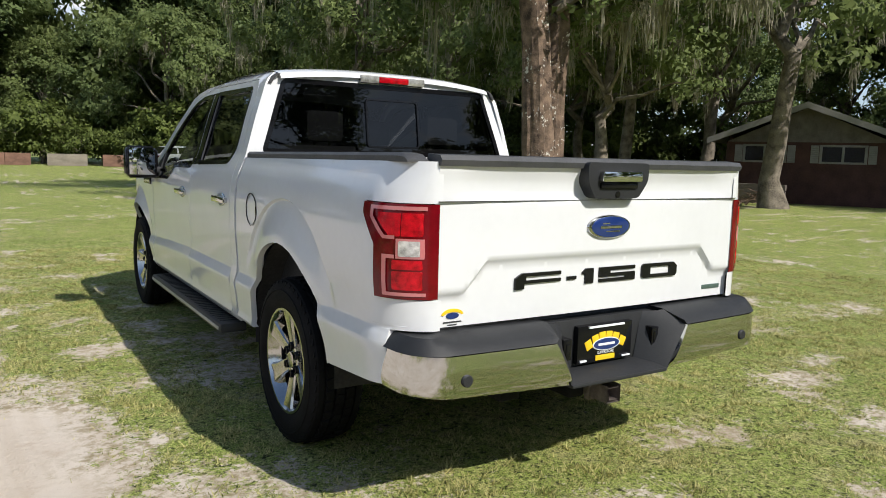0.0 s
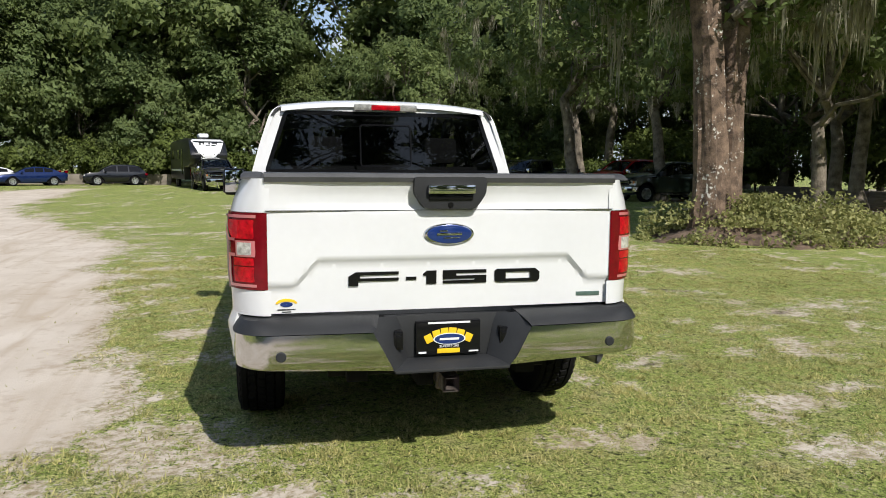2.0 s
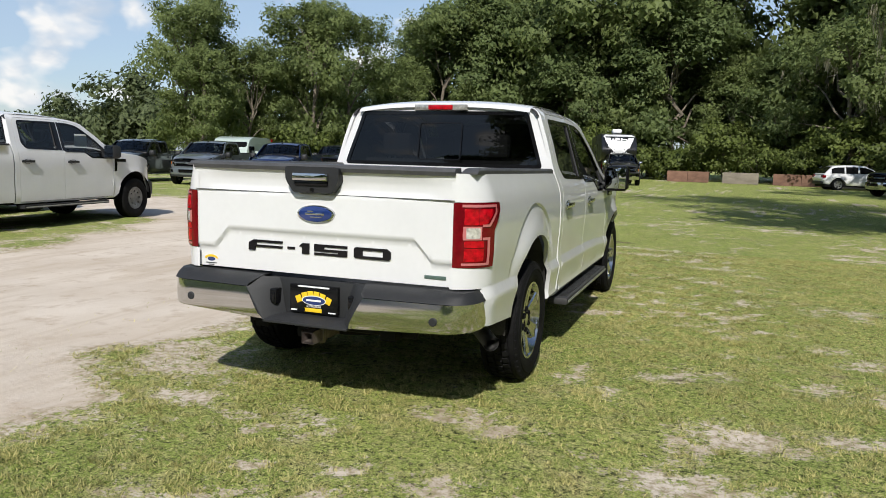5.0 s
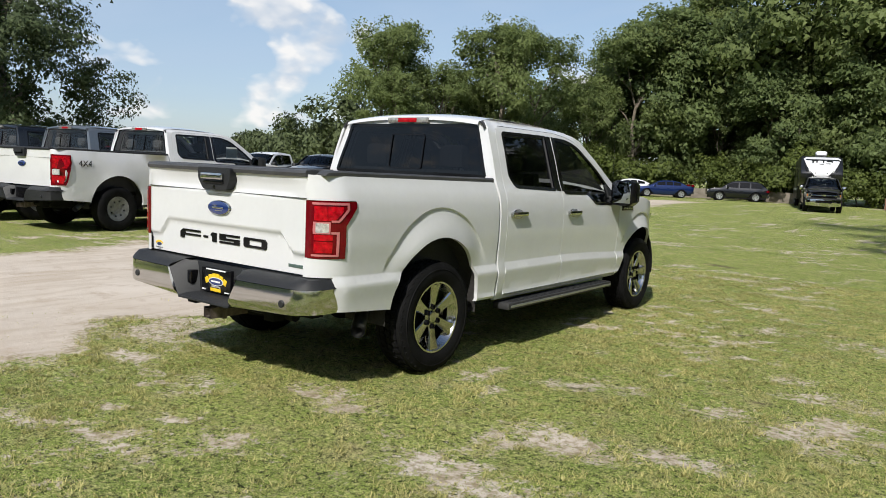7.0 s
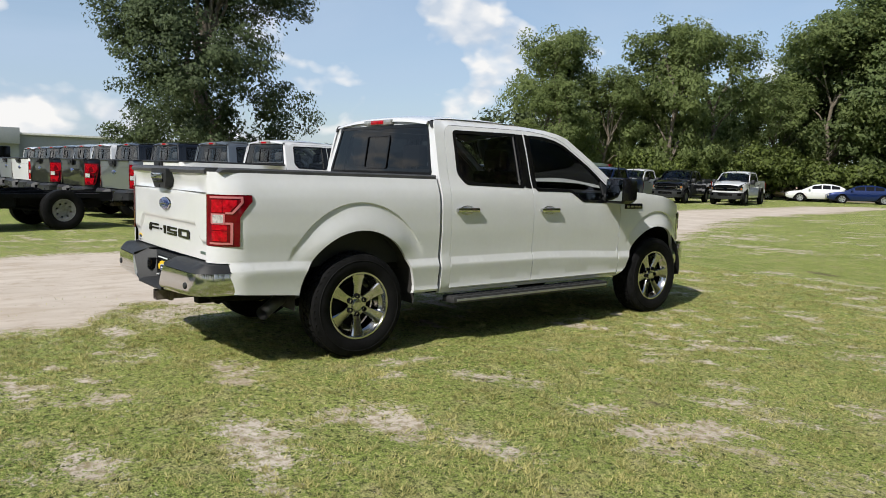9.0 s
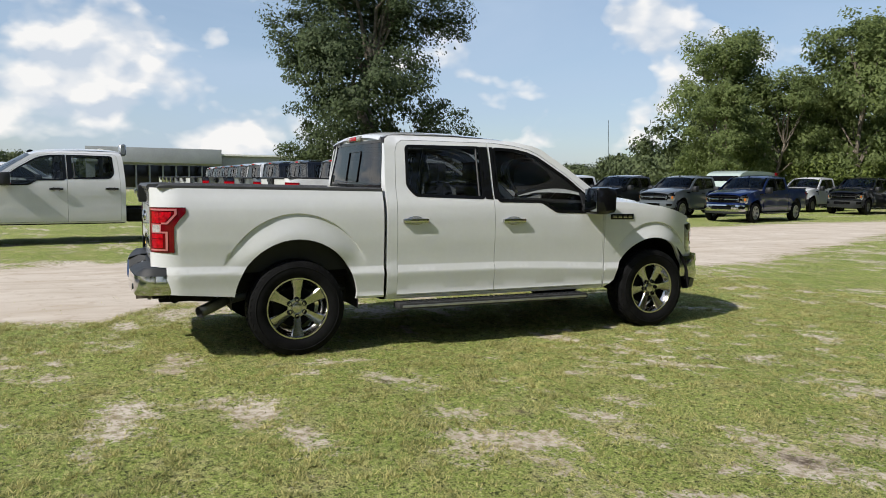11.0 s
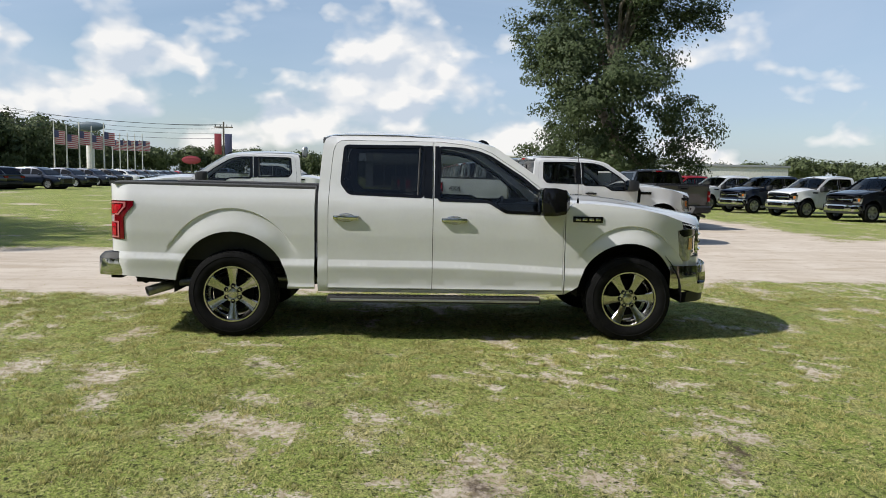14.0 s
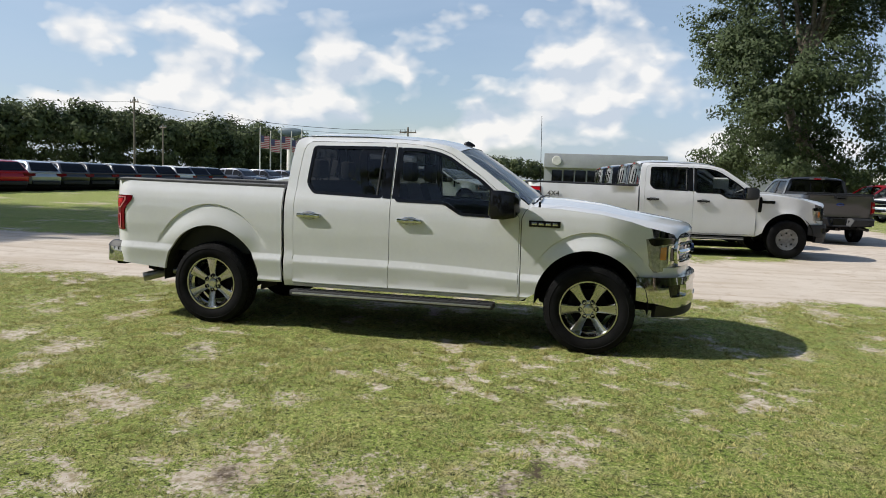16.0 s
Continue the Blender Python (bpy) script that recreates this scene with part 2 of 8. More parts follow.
def tube(bm, pts, radii, n=8, caps=True):
    """A round tube along points."""
    pts = [Vector(p) for p in pts]
    if not isinstance(radii, (list, tuple)):
        radii = [radii] * len(pts)
    rings = []
    side = None
    for i, p in enumerate(pts):
        d = (pts[min(i + 1, len(pts) - 1)] - pts[max(i - 1, 0)]).normalized()
        if side is None:
            side = d.orthogonal().normalized()
        side = (side - d * side.dot(d)).normalized()
        up = d.cross(side)
        rings.append([p + (side * math.cos(2 * math.pi * k / n) + up * math.sin(2 * math.pi * k / n)) * radii[i] for k in range(n)])
    loft(bm, rings, True, caps)


def lathe(bm, prof, n=32, axis="x", m=None, caps=False):
    """Turn (along, radius) points round an axis."""
    rings = []
    for a, r in prof:
        ring = []
        for k in range(n):
            c, s = math.cos(2 * math.pi * k / n) * r, math.sin(2 * math.pi * k / n) * r
            p = Vector((a, c, s) if axis == "x" else (c, a, s) if axis == "y" else (c, s, a))
            ring.append(m @ p if m is not None else p)
        rings.append(ring)
    loft(bm, rings, True, caps)


def resample(poly, step):
    out = []
    for a, b in zip(poly, poly[1:] + poly[:1]):
        k = max(1, int(math.ceil(math.dist(a, b) / step)))
        out += [(a[0] + (b[0] - a[0]) * i / k, a[1] + (b[1] - a[1]) * i / k) for i in range(k)]
    return out


def inside(p, poly):
    r = False
    x, y = p
    j = len(poly) - 1
    for i in range(len(poly)):
        (xi, yi), (xj, yj) = poly[i], poly[j]
        if (yi > y) != (yj > y) and x < (xj - xi) * (y - yi) / (yj - yi) + xi:
            r = not r
        j = i
    return r


def soften(poly, r=0.04, k=4):
    """Round the corners of an outline."""
    out = []
    n = len(poly)
    for i in range(n):
        p, a, b = Vector(poly[i]), Vector(poly[i - 1]), Vector(poly[(i + 1) % n])
        da, db = (a - p), (b - p)
        q = min(r, da.length * 0.45, db.length * 0.45)
        s, e = p + da.normalized() * q, p + db.normalized() * q
        for t in range(k + 1):
            u = t / k
            v = s * (1 - u) ** 2 + p * 2 * u * (1 - u) + e * u ** 2
            out.append((v.x, v.y))
    return out


def shrink(poly, d):
    """Move an outline inwards by d."""
    area = sum(a[0] * b[1] - b[0] * a[1] for a, b in zip(poly, poly[1:] + poly[:1]))
    sg = 1 if area > 0 else -1
    out, n = [], len(poly)
    for i in range(n):
        a, p, b = Vector(poly[i - 1]), Vector(poly[i]), Vector(poly[(i + 1) % n])
        t = b - a
        if t.length < 1e-9:
            t = Vector((1, 0))
        t.normalize()
        out.append((p.x - t.y * sg * d, p.y + t.x * sg * d))
    return out


def panel(outline, fn, step=0.06, holes=(), back=None, bm=None, lines=()):
    """A sheet-metal panel: a 2D outline with holes, laid on the surface fn(u, v); its rims turn inwards by the vector back."""
    bm = bm or bmesh.new()
    step *= LOD[0]
    loops = [resample(list(o), step) for o in (outline, *holes)]
    pts, edges = [], []
    for lp in loops:
        o = len(pts)
        pts += lp
        edges += [(o + i, o + (i + 1) % len(lp)) for i in range(len(lp))]
    for ln in lines if LOD[0] < 1.5 else ():
        within = [inside(p, loops[0]) for p in ln]
        prev = None
        for k, p in enumerate(ln):
            # run on to the first point past the rim, so that the line meets it
            if any(within[max(0, k - 1):k + 2]):
                if min(math.dist(p, q) for q in pts[:len(loops[0])]) < 0.006:
                    continue
                pts.append(p)
                if prev is not None:
                    edges.append((prev, len(pts) - 1))
                prev = len(pts) - 1
            else:
                prev = None
    arr = np.array(pts)
    lo, hi = arr.min(0), arr.max(0)
    for i in range(1, int((hi[0] - lo[0]) / step) + 1):
        for j in range(1, int((hi[1] - lo[1]) / step) + 1):
            p = (lo[0] + i * step + (0.5 * step if j % 2 else 0), lo[1] + j * step)
            if inside(p, loops[0]) and not any(inside(p, h) for h in loops[1:]) and np.min(np.hypot(arr[:, 0] - p[0], arr[:, 1] - p[1])) > 0.45 * step:
                pts.append(p)
    vs, es, fs, ov, oe, of = geo.delaunay_2d_cdt([Vector(p) for p in pts], edges, [], 0, 1e-6)
    made = [None] * len(vs)

    def vert(i):
        if made[i] is None:
            made[i] = bm.verts.new(fn(vs[i].x, vs[i].y))
        return made[i]

    faces = []
    for f in fs:
        c = (sum(vs[i].x for i in f) / 3, sum(vs[i].y for i in f) / 3)
        if inside(c, loops[0]) and not any(inside(c, h) for h in loops[1:]):
            faces.append(bm.faces.new([vert(i) for i in f]))
    if back is not None:
        own = set(faces)
        rim = [e for f in faces for e in f.edges if sum(1 for q in e.link_faces if q in own) == 1]
        r = bmesh.ops.extrude_edge_only(bm, edges=rim)
        bmesh.ops.translate(bm, vec=Vector(back), verts=[g for g in r["geom"] if isinstance(g, bmesh.types.BMVert)])
    return bm


def smoothstep(a, b, x):
    t = min(1.0, max(0.0, (x - a) / (b - a)))
    return t * t * (3 - 2 * t)


def arc(cx, cy, rx, ry, a0, a1, n):
    return [(cx + rx * math.cos(radians(a0 + (a1 - a0) * i / n)), cy + ry * math.sin(radians(a0 + (a1 - a0) * i / n))) for i in range(n + 1)]

# ---- ground ----
TRACK = [(-4.3, -70, 2.2), (-4.0, -10, 2.5), (-4.0, -3, 2.65), (-4.4, 0.3, 2.7), (-5.0, 4, 2.45), (-6.4, 9, 3.0), (-9.3, 15.5, 3.2), (-11.3, 22, 2.3), (-12.6, 31, 2.2), (-14, 46, 1.6)]
BRANCH = [(-6, 9.5, 2.6), (-12, 10.8, 2.6), (-18, 11.8, 2.3), (-34, 11.5, 2.0), (-60, 9, 2.0)]


def vnoise(x, y, f, seed):
    """Smooth value noise for arrays."""
    x, y = x * f + seed * 17.3, y * f - seed * 9.1
    xi, yi = np.floor(x), np.floor(y)
    u, v = x - xi, y - yi
    u, v = u * u * (3 - 2 * u), v * v * (3 - 2 * v)

    def h(a, b):
        s = np.sin(a * 127.1 + b * 311.7 + seed * 74.7) * 43758.5453
        return s - np.floor(s)

    return (h(xi, yi) * (1 - u) + h(xi + 1, yi) * u) * (1 - v) + (h(xi, yi + 1) * (1 - u) + h(xi + 1, yi + 1) * u) * v


def fbm(x, y, f, seed, k=4):
    return sum(vnoise(x, y, f * 2 ** i, seed + i) * 0.5 ** i for i in range(k)) / sum(0.5 ** i for i in range(k))


def strip(x, y, line):
    """How far inside a strip, in metres (negative: outside)."""
    best = np.full(x.shape, -99.0)
    for (ax, ay, aw), (bx, by, bw) in zip(line, line[1:]):
        dx, dy = bx - ax, by - ay
        t = np.clip(((x - ax) * dx + (y - ay) * dy) / (dx * dx + dy * dy), 0, 1)
        best = np.maximum(best, aw + (bw - aw) * t - np.hypot(x - ax - dx * t, y - ay - dy * t))
    return best


# bare patches in the lawn: x, y, half length, half width
BARE = [(-1.9, 0.3, 0.5, 0.55), (-1.7, -0.4, 0.45, 0.4), (-1.9, 1.3, 0.4, 0.3), (-1.6, 2.1, 0.3, 0.3), (-1.5, 3.2, 0.35, 0.3), (-2.2, 4.9, 0.5, 0.4), (-1.2, -0.8, 0.45, 0.3), (-0.9, 1.3, 0.45, 0.5), (-0.9, 2.2, 0.4, 0.25), (-1.0, 3.6, 0.35, 0.2),
        (-1.3, -1.8, 0.45, 0.4), (-0.8, -1.3, 0.4, 0.2), (0.1, -1.3, 0.3, 0.2), (0.8, -0.9, 0.35, 0.25), (0.9, -1.8, 0.55, 0.3), (1.1, -1.05, 0.3, 0.2), (0.8, -2.2, 0.3, 0.2), (1.9, -2.2, 0.4, 0.25), (2.0, -1.3, 0.5, 0.3),
        (2.4, -1.4, 0.4, 0.25), (3.1, 0.6, 0.6, 0.35), (3.4, 1.4, 0.55, 0.3), (3.6, 0.8, 0.55, 0.35), (2.1, 0.6, 0.35, 0.2), (1.8, 0.4, 0.3, 0.15), (2.4, -0.5, 0.4, 0.2), (3.0, -0.4, 0.5, 0.2), (1.6, -2.8, 0.5, 0.3), (0.5, 0.5, 0.2, 0.1),
        (3.4, 0.4, 0.5, 0.3), (3.0, 1.8, 0.35, 0.25), (4.2, 1.9, 0.8, 0.5), (2.4, -0.7, 0.3, 0.15), (2.2, -0.4, 0.3, 0.12), (4.2, 3.3, 0.6, 0.4), (4.1, 2.6, 0.5, 0.4), (1.6, 1.5, 0.25, 0.1), (4.9, 0.6, 0.9, 0.5), (5.2, 2.2, 0.9, 0.6),
        (3.3, 3.6, 0.5, 0.3), (5.0, 5.0, 0.5, 0.8), (-1.35, 5.6, 0.6, 0.3), (-2.3, 6.5, 0.8, 0.35), (-3.3, 9.5, 1.2, 0.45), (-2.2, 12.5, 1.6, 0.5), (-4.0, 14.5, 1.5, 0.6), (2.0, 6.2, 0.8, 0.25), (1.0, 7.4, 0.9, 0.3), (-0.3, 6.4, 0.5, 0.2), (0.2, 5.6, 0.5, 0.25),
        (3.9, -1.6, 0.6, 0.3), (4.8, -0.9, 0.6, 0.3)]
# dark litter left by the mower: x, y, half length, half width
LITTER = [(3.85, 3.45, 0.65, 0.14), (4.25, 1.95, 0.28, 0.15), (4.4, 2.15, 0.2, 0.12), (3.0, 1.0, 0.25, 0.08), (3.1, 0.2, 0.12, 0.06), (2.35, -0.6, 0.12, 0.05), (2.3, 3.2, 0.2, 0.06), (4.6, 0.9, 0.2, 0.1), (1.9, 0.45, 0.3, 0.1), (0.4, 9.0, 0.7, 0.2)]


def sandiness(x, y):
    """0: turf, 1: bare sand."""
    wob = (fbm(x, y, 0.9, 3) - 0.5) * 1.9 + (fbm(x, y, 4.0, 7) - 0.5) * 0.7
    d = np.maximum(strip(x, y, TRACK), strip(x, y, BRANCH))
    s = np.clip((d + wob * 0.75 + 0.15) / 0.55, 0, 1)
    # worn fringe beside the track
    fringe = np.clip((d + 1.5) / 2.0, 0, 1) * np.clip((fbm(x, y, 1.6, 11) - 0.50) * 7, 0, 1) * 0.85
    p = np.zeros(x.shape)
    frag = np.clip((fbm(x, y, 4.5, 61, 5) - 0.5) * 2.6 + 0.5, 0, 1)
    for bx, by, a, b in BARE:
        q = 1.0 - np.hypot((x - bx) / (a * 0.8), (y - by) / (b * 0.75))
        p = np.maximum(p, np.clip(q + 0.45, 0, 1) * (0.22 + 0.46 * frag) * (q > -0.45))
    wear = np.clip((fbm(x, y, 0.35, 71) - 0.46) * 3, 0, 0.42) * np.clip((fbm(x, y, 3.2, 73, 5) - 0.50) * 5, 0, 1)
    wear += np.clip((fbm(x, y, 0.9, 23) - 0.455) * 4, 0, 0.62) * np.clip((fbm(x, y, 6.0, 5, 5) - 0.51) * 6.5, 0, 1)
    return np.clip(np.maximum.reduce([s, fringe, p, wear]), 0, 1)


def ground_axis(lo, hi, fine_lo, fine_hi, step):
    a = list(np.arange(fine_lo, fine_hi + 1e-6, step))
    d, v = step, fine_hi
    while v < hi:
        d = min(d * 1.12, 120)
        v += d
        a.append(min(v, hi))
    d, v = step, fine_lo
    pre = []
    while v > lo:
        d = min(d * 1.12, 120)
        v -= d
        pre.append(max(v, lo))
    return np.array(pre[::-1] + a)


def relief(x, y):
    near = np.exp(-np.maximum(np.hypot(x - 1, y - 2) - 25, 0) / 10)
    s = sandiness(x, y)
    return ((fbm(x, y, 0.5, 31) - 0.5) * 0.03 + (fbm(x, y, 2.2, 37) - 0.5) * 0.022 - s * 0.02) * near


def build_ground():
    xs = ground_axis(-2500, 2500, -13, 10, 0.14)
    ys = ground_axis(-2500, 2500, -7, 16, 0.14)
    X, Y = np.meshgrid(xs, ys)
    S = sandiness(X, Y)
    Z = relief(X, Y)
    nx, ny = len(xs), len(ys)
    v = np.stack([X.ravel(), Y.ravel(), Z.ravel()], 1)
    i = np.arange(nx * ny).reshape(ny, nx)
    f = np.stack([i[:-1, :-1].ravel(), i[:-1, 1:].ravel(), i[1:, 1:].ravel(), i[1:, :-1].ravel()], 1)
    me = bpy.data.meshes.new("ground")
    me.from_pydata(v, [], f)
    me.polygons.foreach_set("use_smooth", [True] * len(me.polygons))
    at = me.attributes.new("bare", "FLOAT", "POINT")
    at.data.foreach_set("value", S.ravel().astype(np.float32))
    lt = np.zeros(X.shape)
    for bx, by, a, b in LITTER:
        u, w = (X - bx) * 0.93 + (Y - by) * -0.36, (X - bx) * 0.36 + (Y - by) * 0.93
        lt = np.maximum(lt, np.clip(1.25 - np.hypot(u / a, w / b), 0, 1))
    me.attributes.new("litter", "FLOAT", "POINT").data.foreach_set("value", lt.ravel().astype(np.float32))
    me.materials.append(ground_material())
    return tagged(new("ground", me), "flat sandy lawn with worn bare patches and a sandy wheel track", "ground", kind="structure")


def ground_material():
    ma = bpy.data.materials.new("turf_and_sand")
    ma.use_nodes = True
    nt = ma.node_tree
    b = nt.nodes["Principled BSDF"]
    N, L = nt.nodes.new, nt.links.new
    b.inputs["Roughness"].default_value = 0.95
    b.inputs["Specular IOR Level"].default_value = 0.1
    tc, at = N("ShaderNodeTexCoord"), N("ShaderNodeAttribute")
    at.attribute_name = "bare"

    def nz(scale, detail=5.0, rough=0.6):
        n = N("ShaderNodeTexNoise")
        n.inputs["Scale"].default_value, n.inputs["Detail"].default_value, n.inputs["Roughness"].default_value = scale, detail, rough
        L(tc.outputs["Object"], n.inputs["Vector"])
        return n.outputs["Fac"]

    def mixc(fac, a, c, lo=None, hi=None):
        if lo is not None:
            mr = N("ShaderNodeMapRange")
            L(fac, mr.inputs["Value"])
            mr.inputs["From Min"].default_value, mr.inputs["From Max"].default_value = lo, hi
            fac = mr.outputs[0]
        mx = N("ShaderNodeMix")
        mx.data_type = "RGBA"
        L(fac, mx.inputs[0])
        for k, q in ((6, a), (7, c)):
            if isinstance(q, tuple):
                mx.inputs[k].default_value = (*q, 1)
            else:
                L(q, mx.inputs[k])
        return mx.outputs[2]

    turf = mixc(nz(0.35), (0.235, 0.325, 0.060), (0.345, 0.415, 0.098), 0.35, 0.65)
    # darker noise paints in the shade between tufts
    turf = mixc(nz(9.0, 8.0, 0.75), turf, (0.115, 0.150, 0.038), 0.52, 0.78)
    turf = mixc(nz(1.1, 5.0, 0.65), turf, (0.215, 0.30, 0.068), 0.52, 0.70)
    turf = mixc(nz(2.4, 7.0, 0.75), turf, (0.54, 0.46, 0.235), 0.505, 0.66)
    turf = mixc(nz(95.0, 3.0, 0.7), turf, (0.52, 0.525, 0.205), 0.53, 0.62)
    # dark specks put the shaded gaps between blades into the colour
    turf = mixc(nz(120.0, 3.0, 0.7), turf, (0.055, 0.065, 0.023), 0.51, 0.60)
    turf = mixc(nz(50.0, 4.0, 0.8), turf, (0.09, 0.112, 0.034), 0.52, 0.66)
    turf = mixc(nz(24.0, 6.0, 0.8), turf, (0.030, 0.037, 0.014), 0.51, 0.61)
    turf = mixc(nz(33.0, 5.0, 0.8), turf, (0.60, 0.575, 0.235), 0.545, 0.64)
    sand = mixc(nz(0.7, 6.0), (0.54, 0.465, 0.385), (0.63, 0.56, 0.48), 0.35, 0.65)
    # wheel ruts drawn out along the track
    mp = N("ShaderNodeMapping")
    mp.inputs["Scale"].default_value = (2.0, 0.30, 1.0)
    L(tc.outputs["Object"], mp.inputs["Vector"])
    rut = N("ShaderNodeTexNoise")
    rut.inputs["Scale"].default_value, rut.inputs["Detail"].default_value, rut.inputs["Distortion"].default_value = 1.0, 8.0, 1.6
    L(mp.outputs[0], rut.inputs["Vector"])
    sand = mixc(rut.outputs["Fac"], sand, (0.49, 0.41, 0.325), 0.47, 0.68)
    sand = mixc(nz(3.5, 8.0, 0.7), sand, (0.44, 0.355, 0.275), 0.53, 0.72)
    sand = mixc(nz(14.0, 5.0, 0.7), sand, (0.36, 0.295, 0.205), 0.65, 0.82)
    sand = mixc(nz(120.0, 3.0, 0.8), sand, (0.45, 0.37, 0.29), 0.60, 0.8)
    # turf breaks up at its edge with the sand
    def madd(src, k, c, plus=None):
        q = N("ShaderNodeMath")
        q.operation = "MULTIPLY_ADD"
        L(src, q.inputs[0])
        q.inputs[1].default_value = k
        if plus is None:
            q.inputs[2].default_value = c
        else:
            L(plus, q.inputs[2])
        return q.outputs[0]

    edge = madd(nz(9.0, 8.0, 0.8), 2.8, -1.4)
    edge = madd(nz(42.0, 6.0, 0.8), 2.2, 0, edge)
    ed = N("ShaderNodeMath")
    ed.operation = "ADD"
    L(edge, ed.inputs[0])
    L(madd(at.outputs["Fac"], 1.2, -1.1), ed.inputs[1])
    worn = mixc(nz(16.0, 6.0, 0.75), sand, (0.30, 0.245, 0.15), 0.45, 0.60)
    # thin patches keep straw and roots, the track is clean
    clean = madd(at.outputs["Fac"], 3.0, -2.0)
    sand = mixc(clean, worn, sand, 0.0, 1.0)
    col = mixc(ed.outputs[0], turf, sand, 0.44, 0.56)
    la = N("ShaderNodeAttribute")
    la.attribute_name = "litter"
    lm = N("ShaderNodeMath")
    lm.operation = "MULTIPLY"
    L(la.outputs["Fac"], lm.inputs[0])
    L(nz(22.0, 6.0, 0.8), lm.inputs[1])
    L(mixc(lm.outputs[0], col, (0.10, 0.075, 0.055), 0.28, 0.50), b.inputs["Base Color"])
    bp = N("ShaderNodeBump")
    bp.inputs["Distance"].default_value = 0.022
    st = N("ShaderNodeMapRange")
    L(ed.outputs[0], st.inputs["Value"])
    for k, q in (("From Min", 0.40), ("From Max", 0.60), ("To Min", 1.0), ("To Max", 0.55)):
        st.inputs[k].default_value = q
    L(st.outputs[0], bp.inputs["Strength"])
    L(nz(26.0, 8.0, 0.75), bp.inputs["Height"])
    L(bp.outputs[0], b.inputs["Normal"])
    return ma


build_ground()

# ---- pickup ----
def lerp(z, table):
    if z <= table[0][0]:
        return table[0][1]
    for (a, va), (b, vb) in zip(table, table[1:]):
        if z <= b:
            return va + (vb - va) * (z - a) / (b - a)
    return table[-1][1]


SIDE = [(0.36, 0.93), (0.42, 0.962), (0.45, 0.984), (0.474, 0.998), (0.50, 0.991), (0.56, 0.999), (0.637, 1.012), (0.650, 1.0125), (0.660, 1.011), (0.708, 0.991), (0.715, 0.990), (0.78, 0.9915), (0.95, 1.003),
        (1.13, 1.003), (1.22, 0.994), (1.29, 0.975), (1.345, 0.950), (1.40, 0.930), (1.60, 0.873), (1.78, 0.813), (1.82, 0.794), (1.85, 0.765), (1.875, 0.720)]
R_AX, F_AX = 0.0, 3.683


RAKE = [(-1.2, 0.066), (-0.6, 0.056), (0.5, 0.018), (2.0, 0.016), (2.5, 0.0), (3.1, -0.030), (4.3, -0.030)]


def side_x(y, z):
    # the waist crease rises towards the tail
    x = lerp(z - lerp(y, RAKE) * smoothstep(0.46, 0.62, z) * smoothstep(1.02, 0.80, z), SIDE)
    for ay, ry, rz in ((R_AX, 0.66, 0.745), (F_AX, 0.575, 0.645)):
        r = math.hypot((y - ay) / ry, (z - 0.44) / rz)
        if r < 1.05 and z > 0.40:
            w = smoothstep(0.72, 0.98, z)
            amp = 0.028 * smoothstep(0.70, 0.92, z)
            # an undercut line, below which the flare swells towards the arch
            x += -0.014 * w * smoothstep(1.001, 0.988, r) + amp * 1.45 * smoothstep(0.992, 0.72, r)
    if y > 3.75:
        x -= 0.62 * (y - 3.75) ** 2
    return x


def side_fn(s, out=0.0):
    """The body's flank: u runs forwards and turns round the rear corner, v is the height."""
    def fn(u, v):
        if u < -0.90:
            a = min((-0.90 - u) / 0.235, 1.5)
            sx = side_x(-0.90, v)
            return (s * (sx - (sx - 0.843) * (1 - math.cos(a)) / 0.678 + out), -0.90 - 0.235 * math.sin(a), v)
        return (s * (side_x(u, v) + out), u, v)
    return fn


FLARES = [arc(ay, 0.44, ry * k, rz * k, 160, 20, 60) for ay, ry, rz in ((R_AX, 0.66, 0.745), (F_AX, 0.575, 0.645)) for k in (1.001, 0.988, 0.94, 0.87)]
CREASES = [[(-1.1 + 0.06 * i, z + (lerp(-1.1 + 0.06 * i, RAKE) if z > 0.6 else 0)) for i in range(86)] for z in (0.722, 0.715, 0.708, 0.660, 0.650, 0.637, 0.50, 0.474)]
ARCH_R = arc(R_AX, 0.44, 0.515, 0.535, 172, 8, 22)
ARCH_F = arc(F_AX - 0.015, 0.44, 0.475, 0.485, 172, 8, 22)


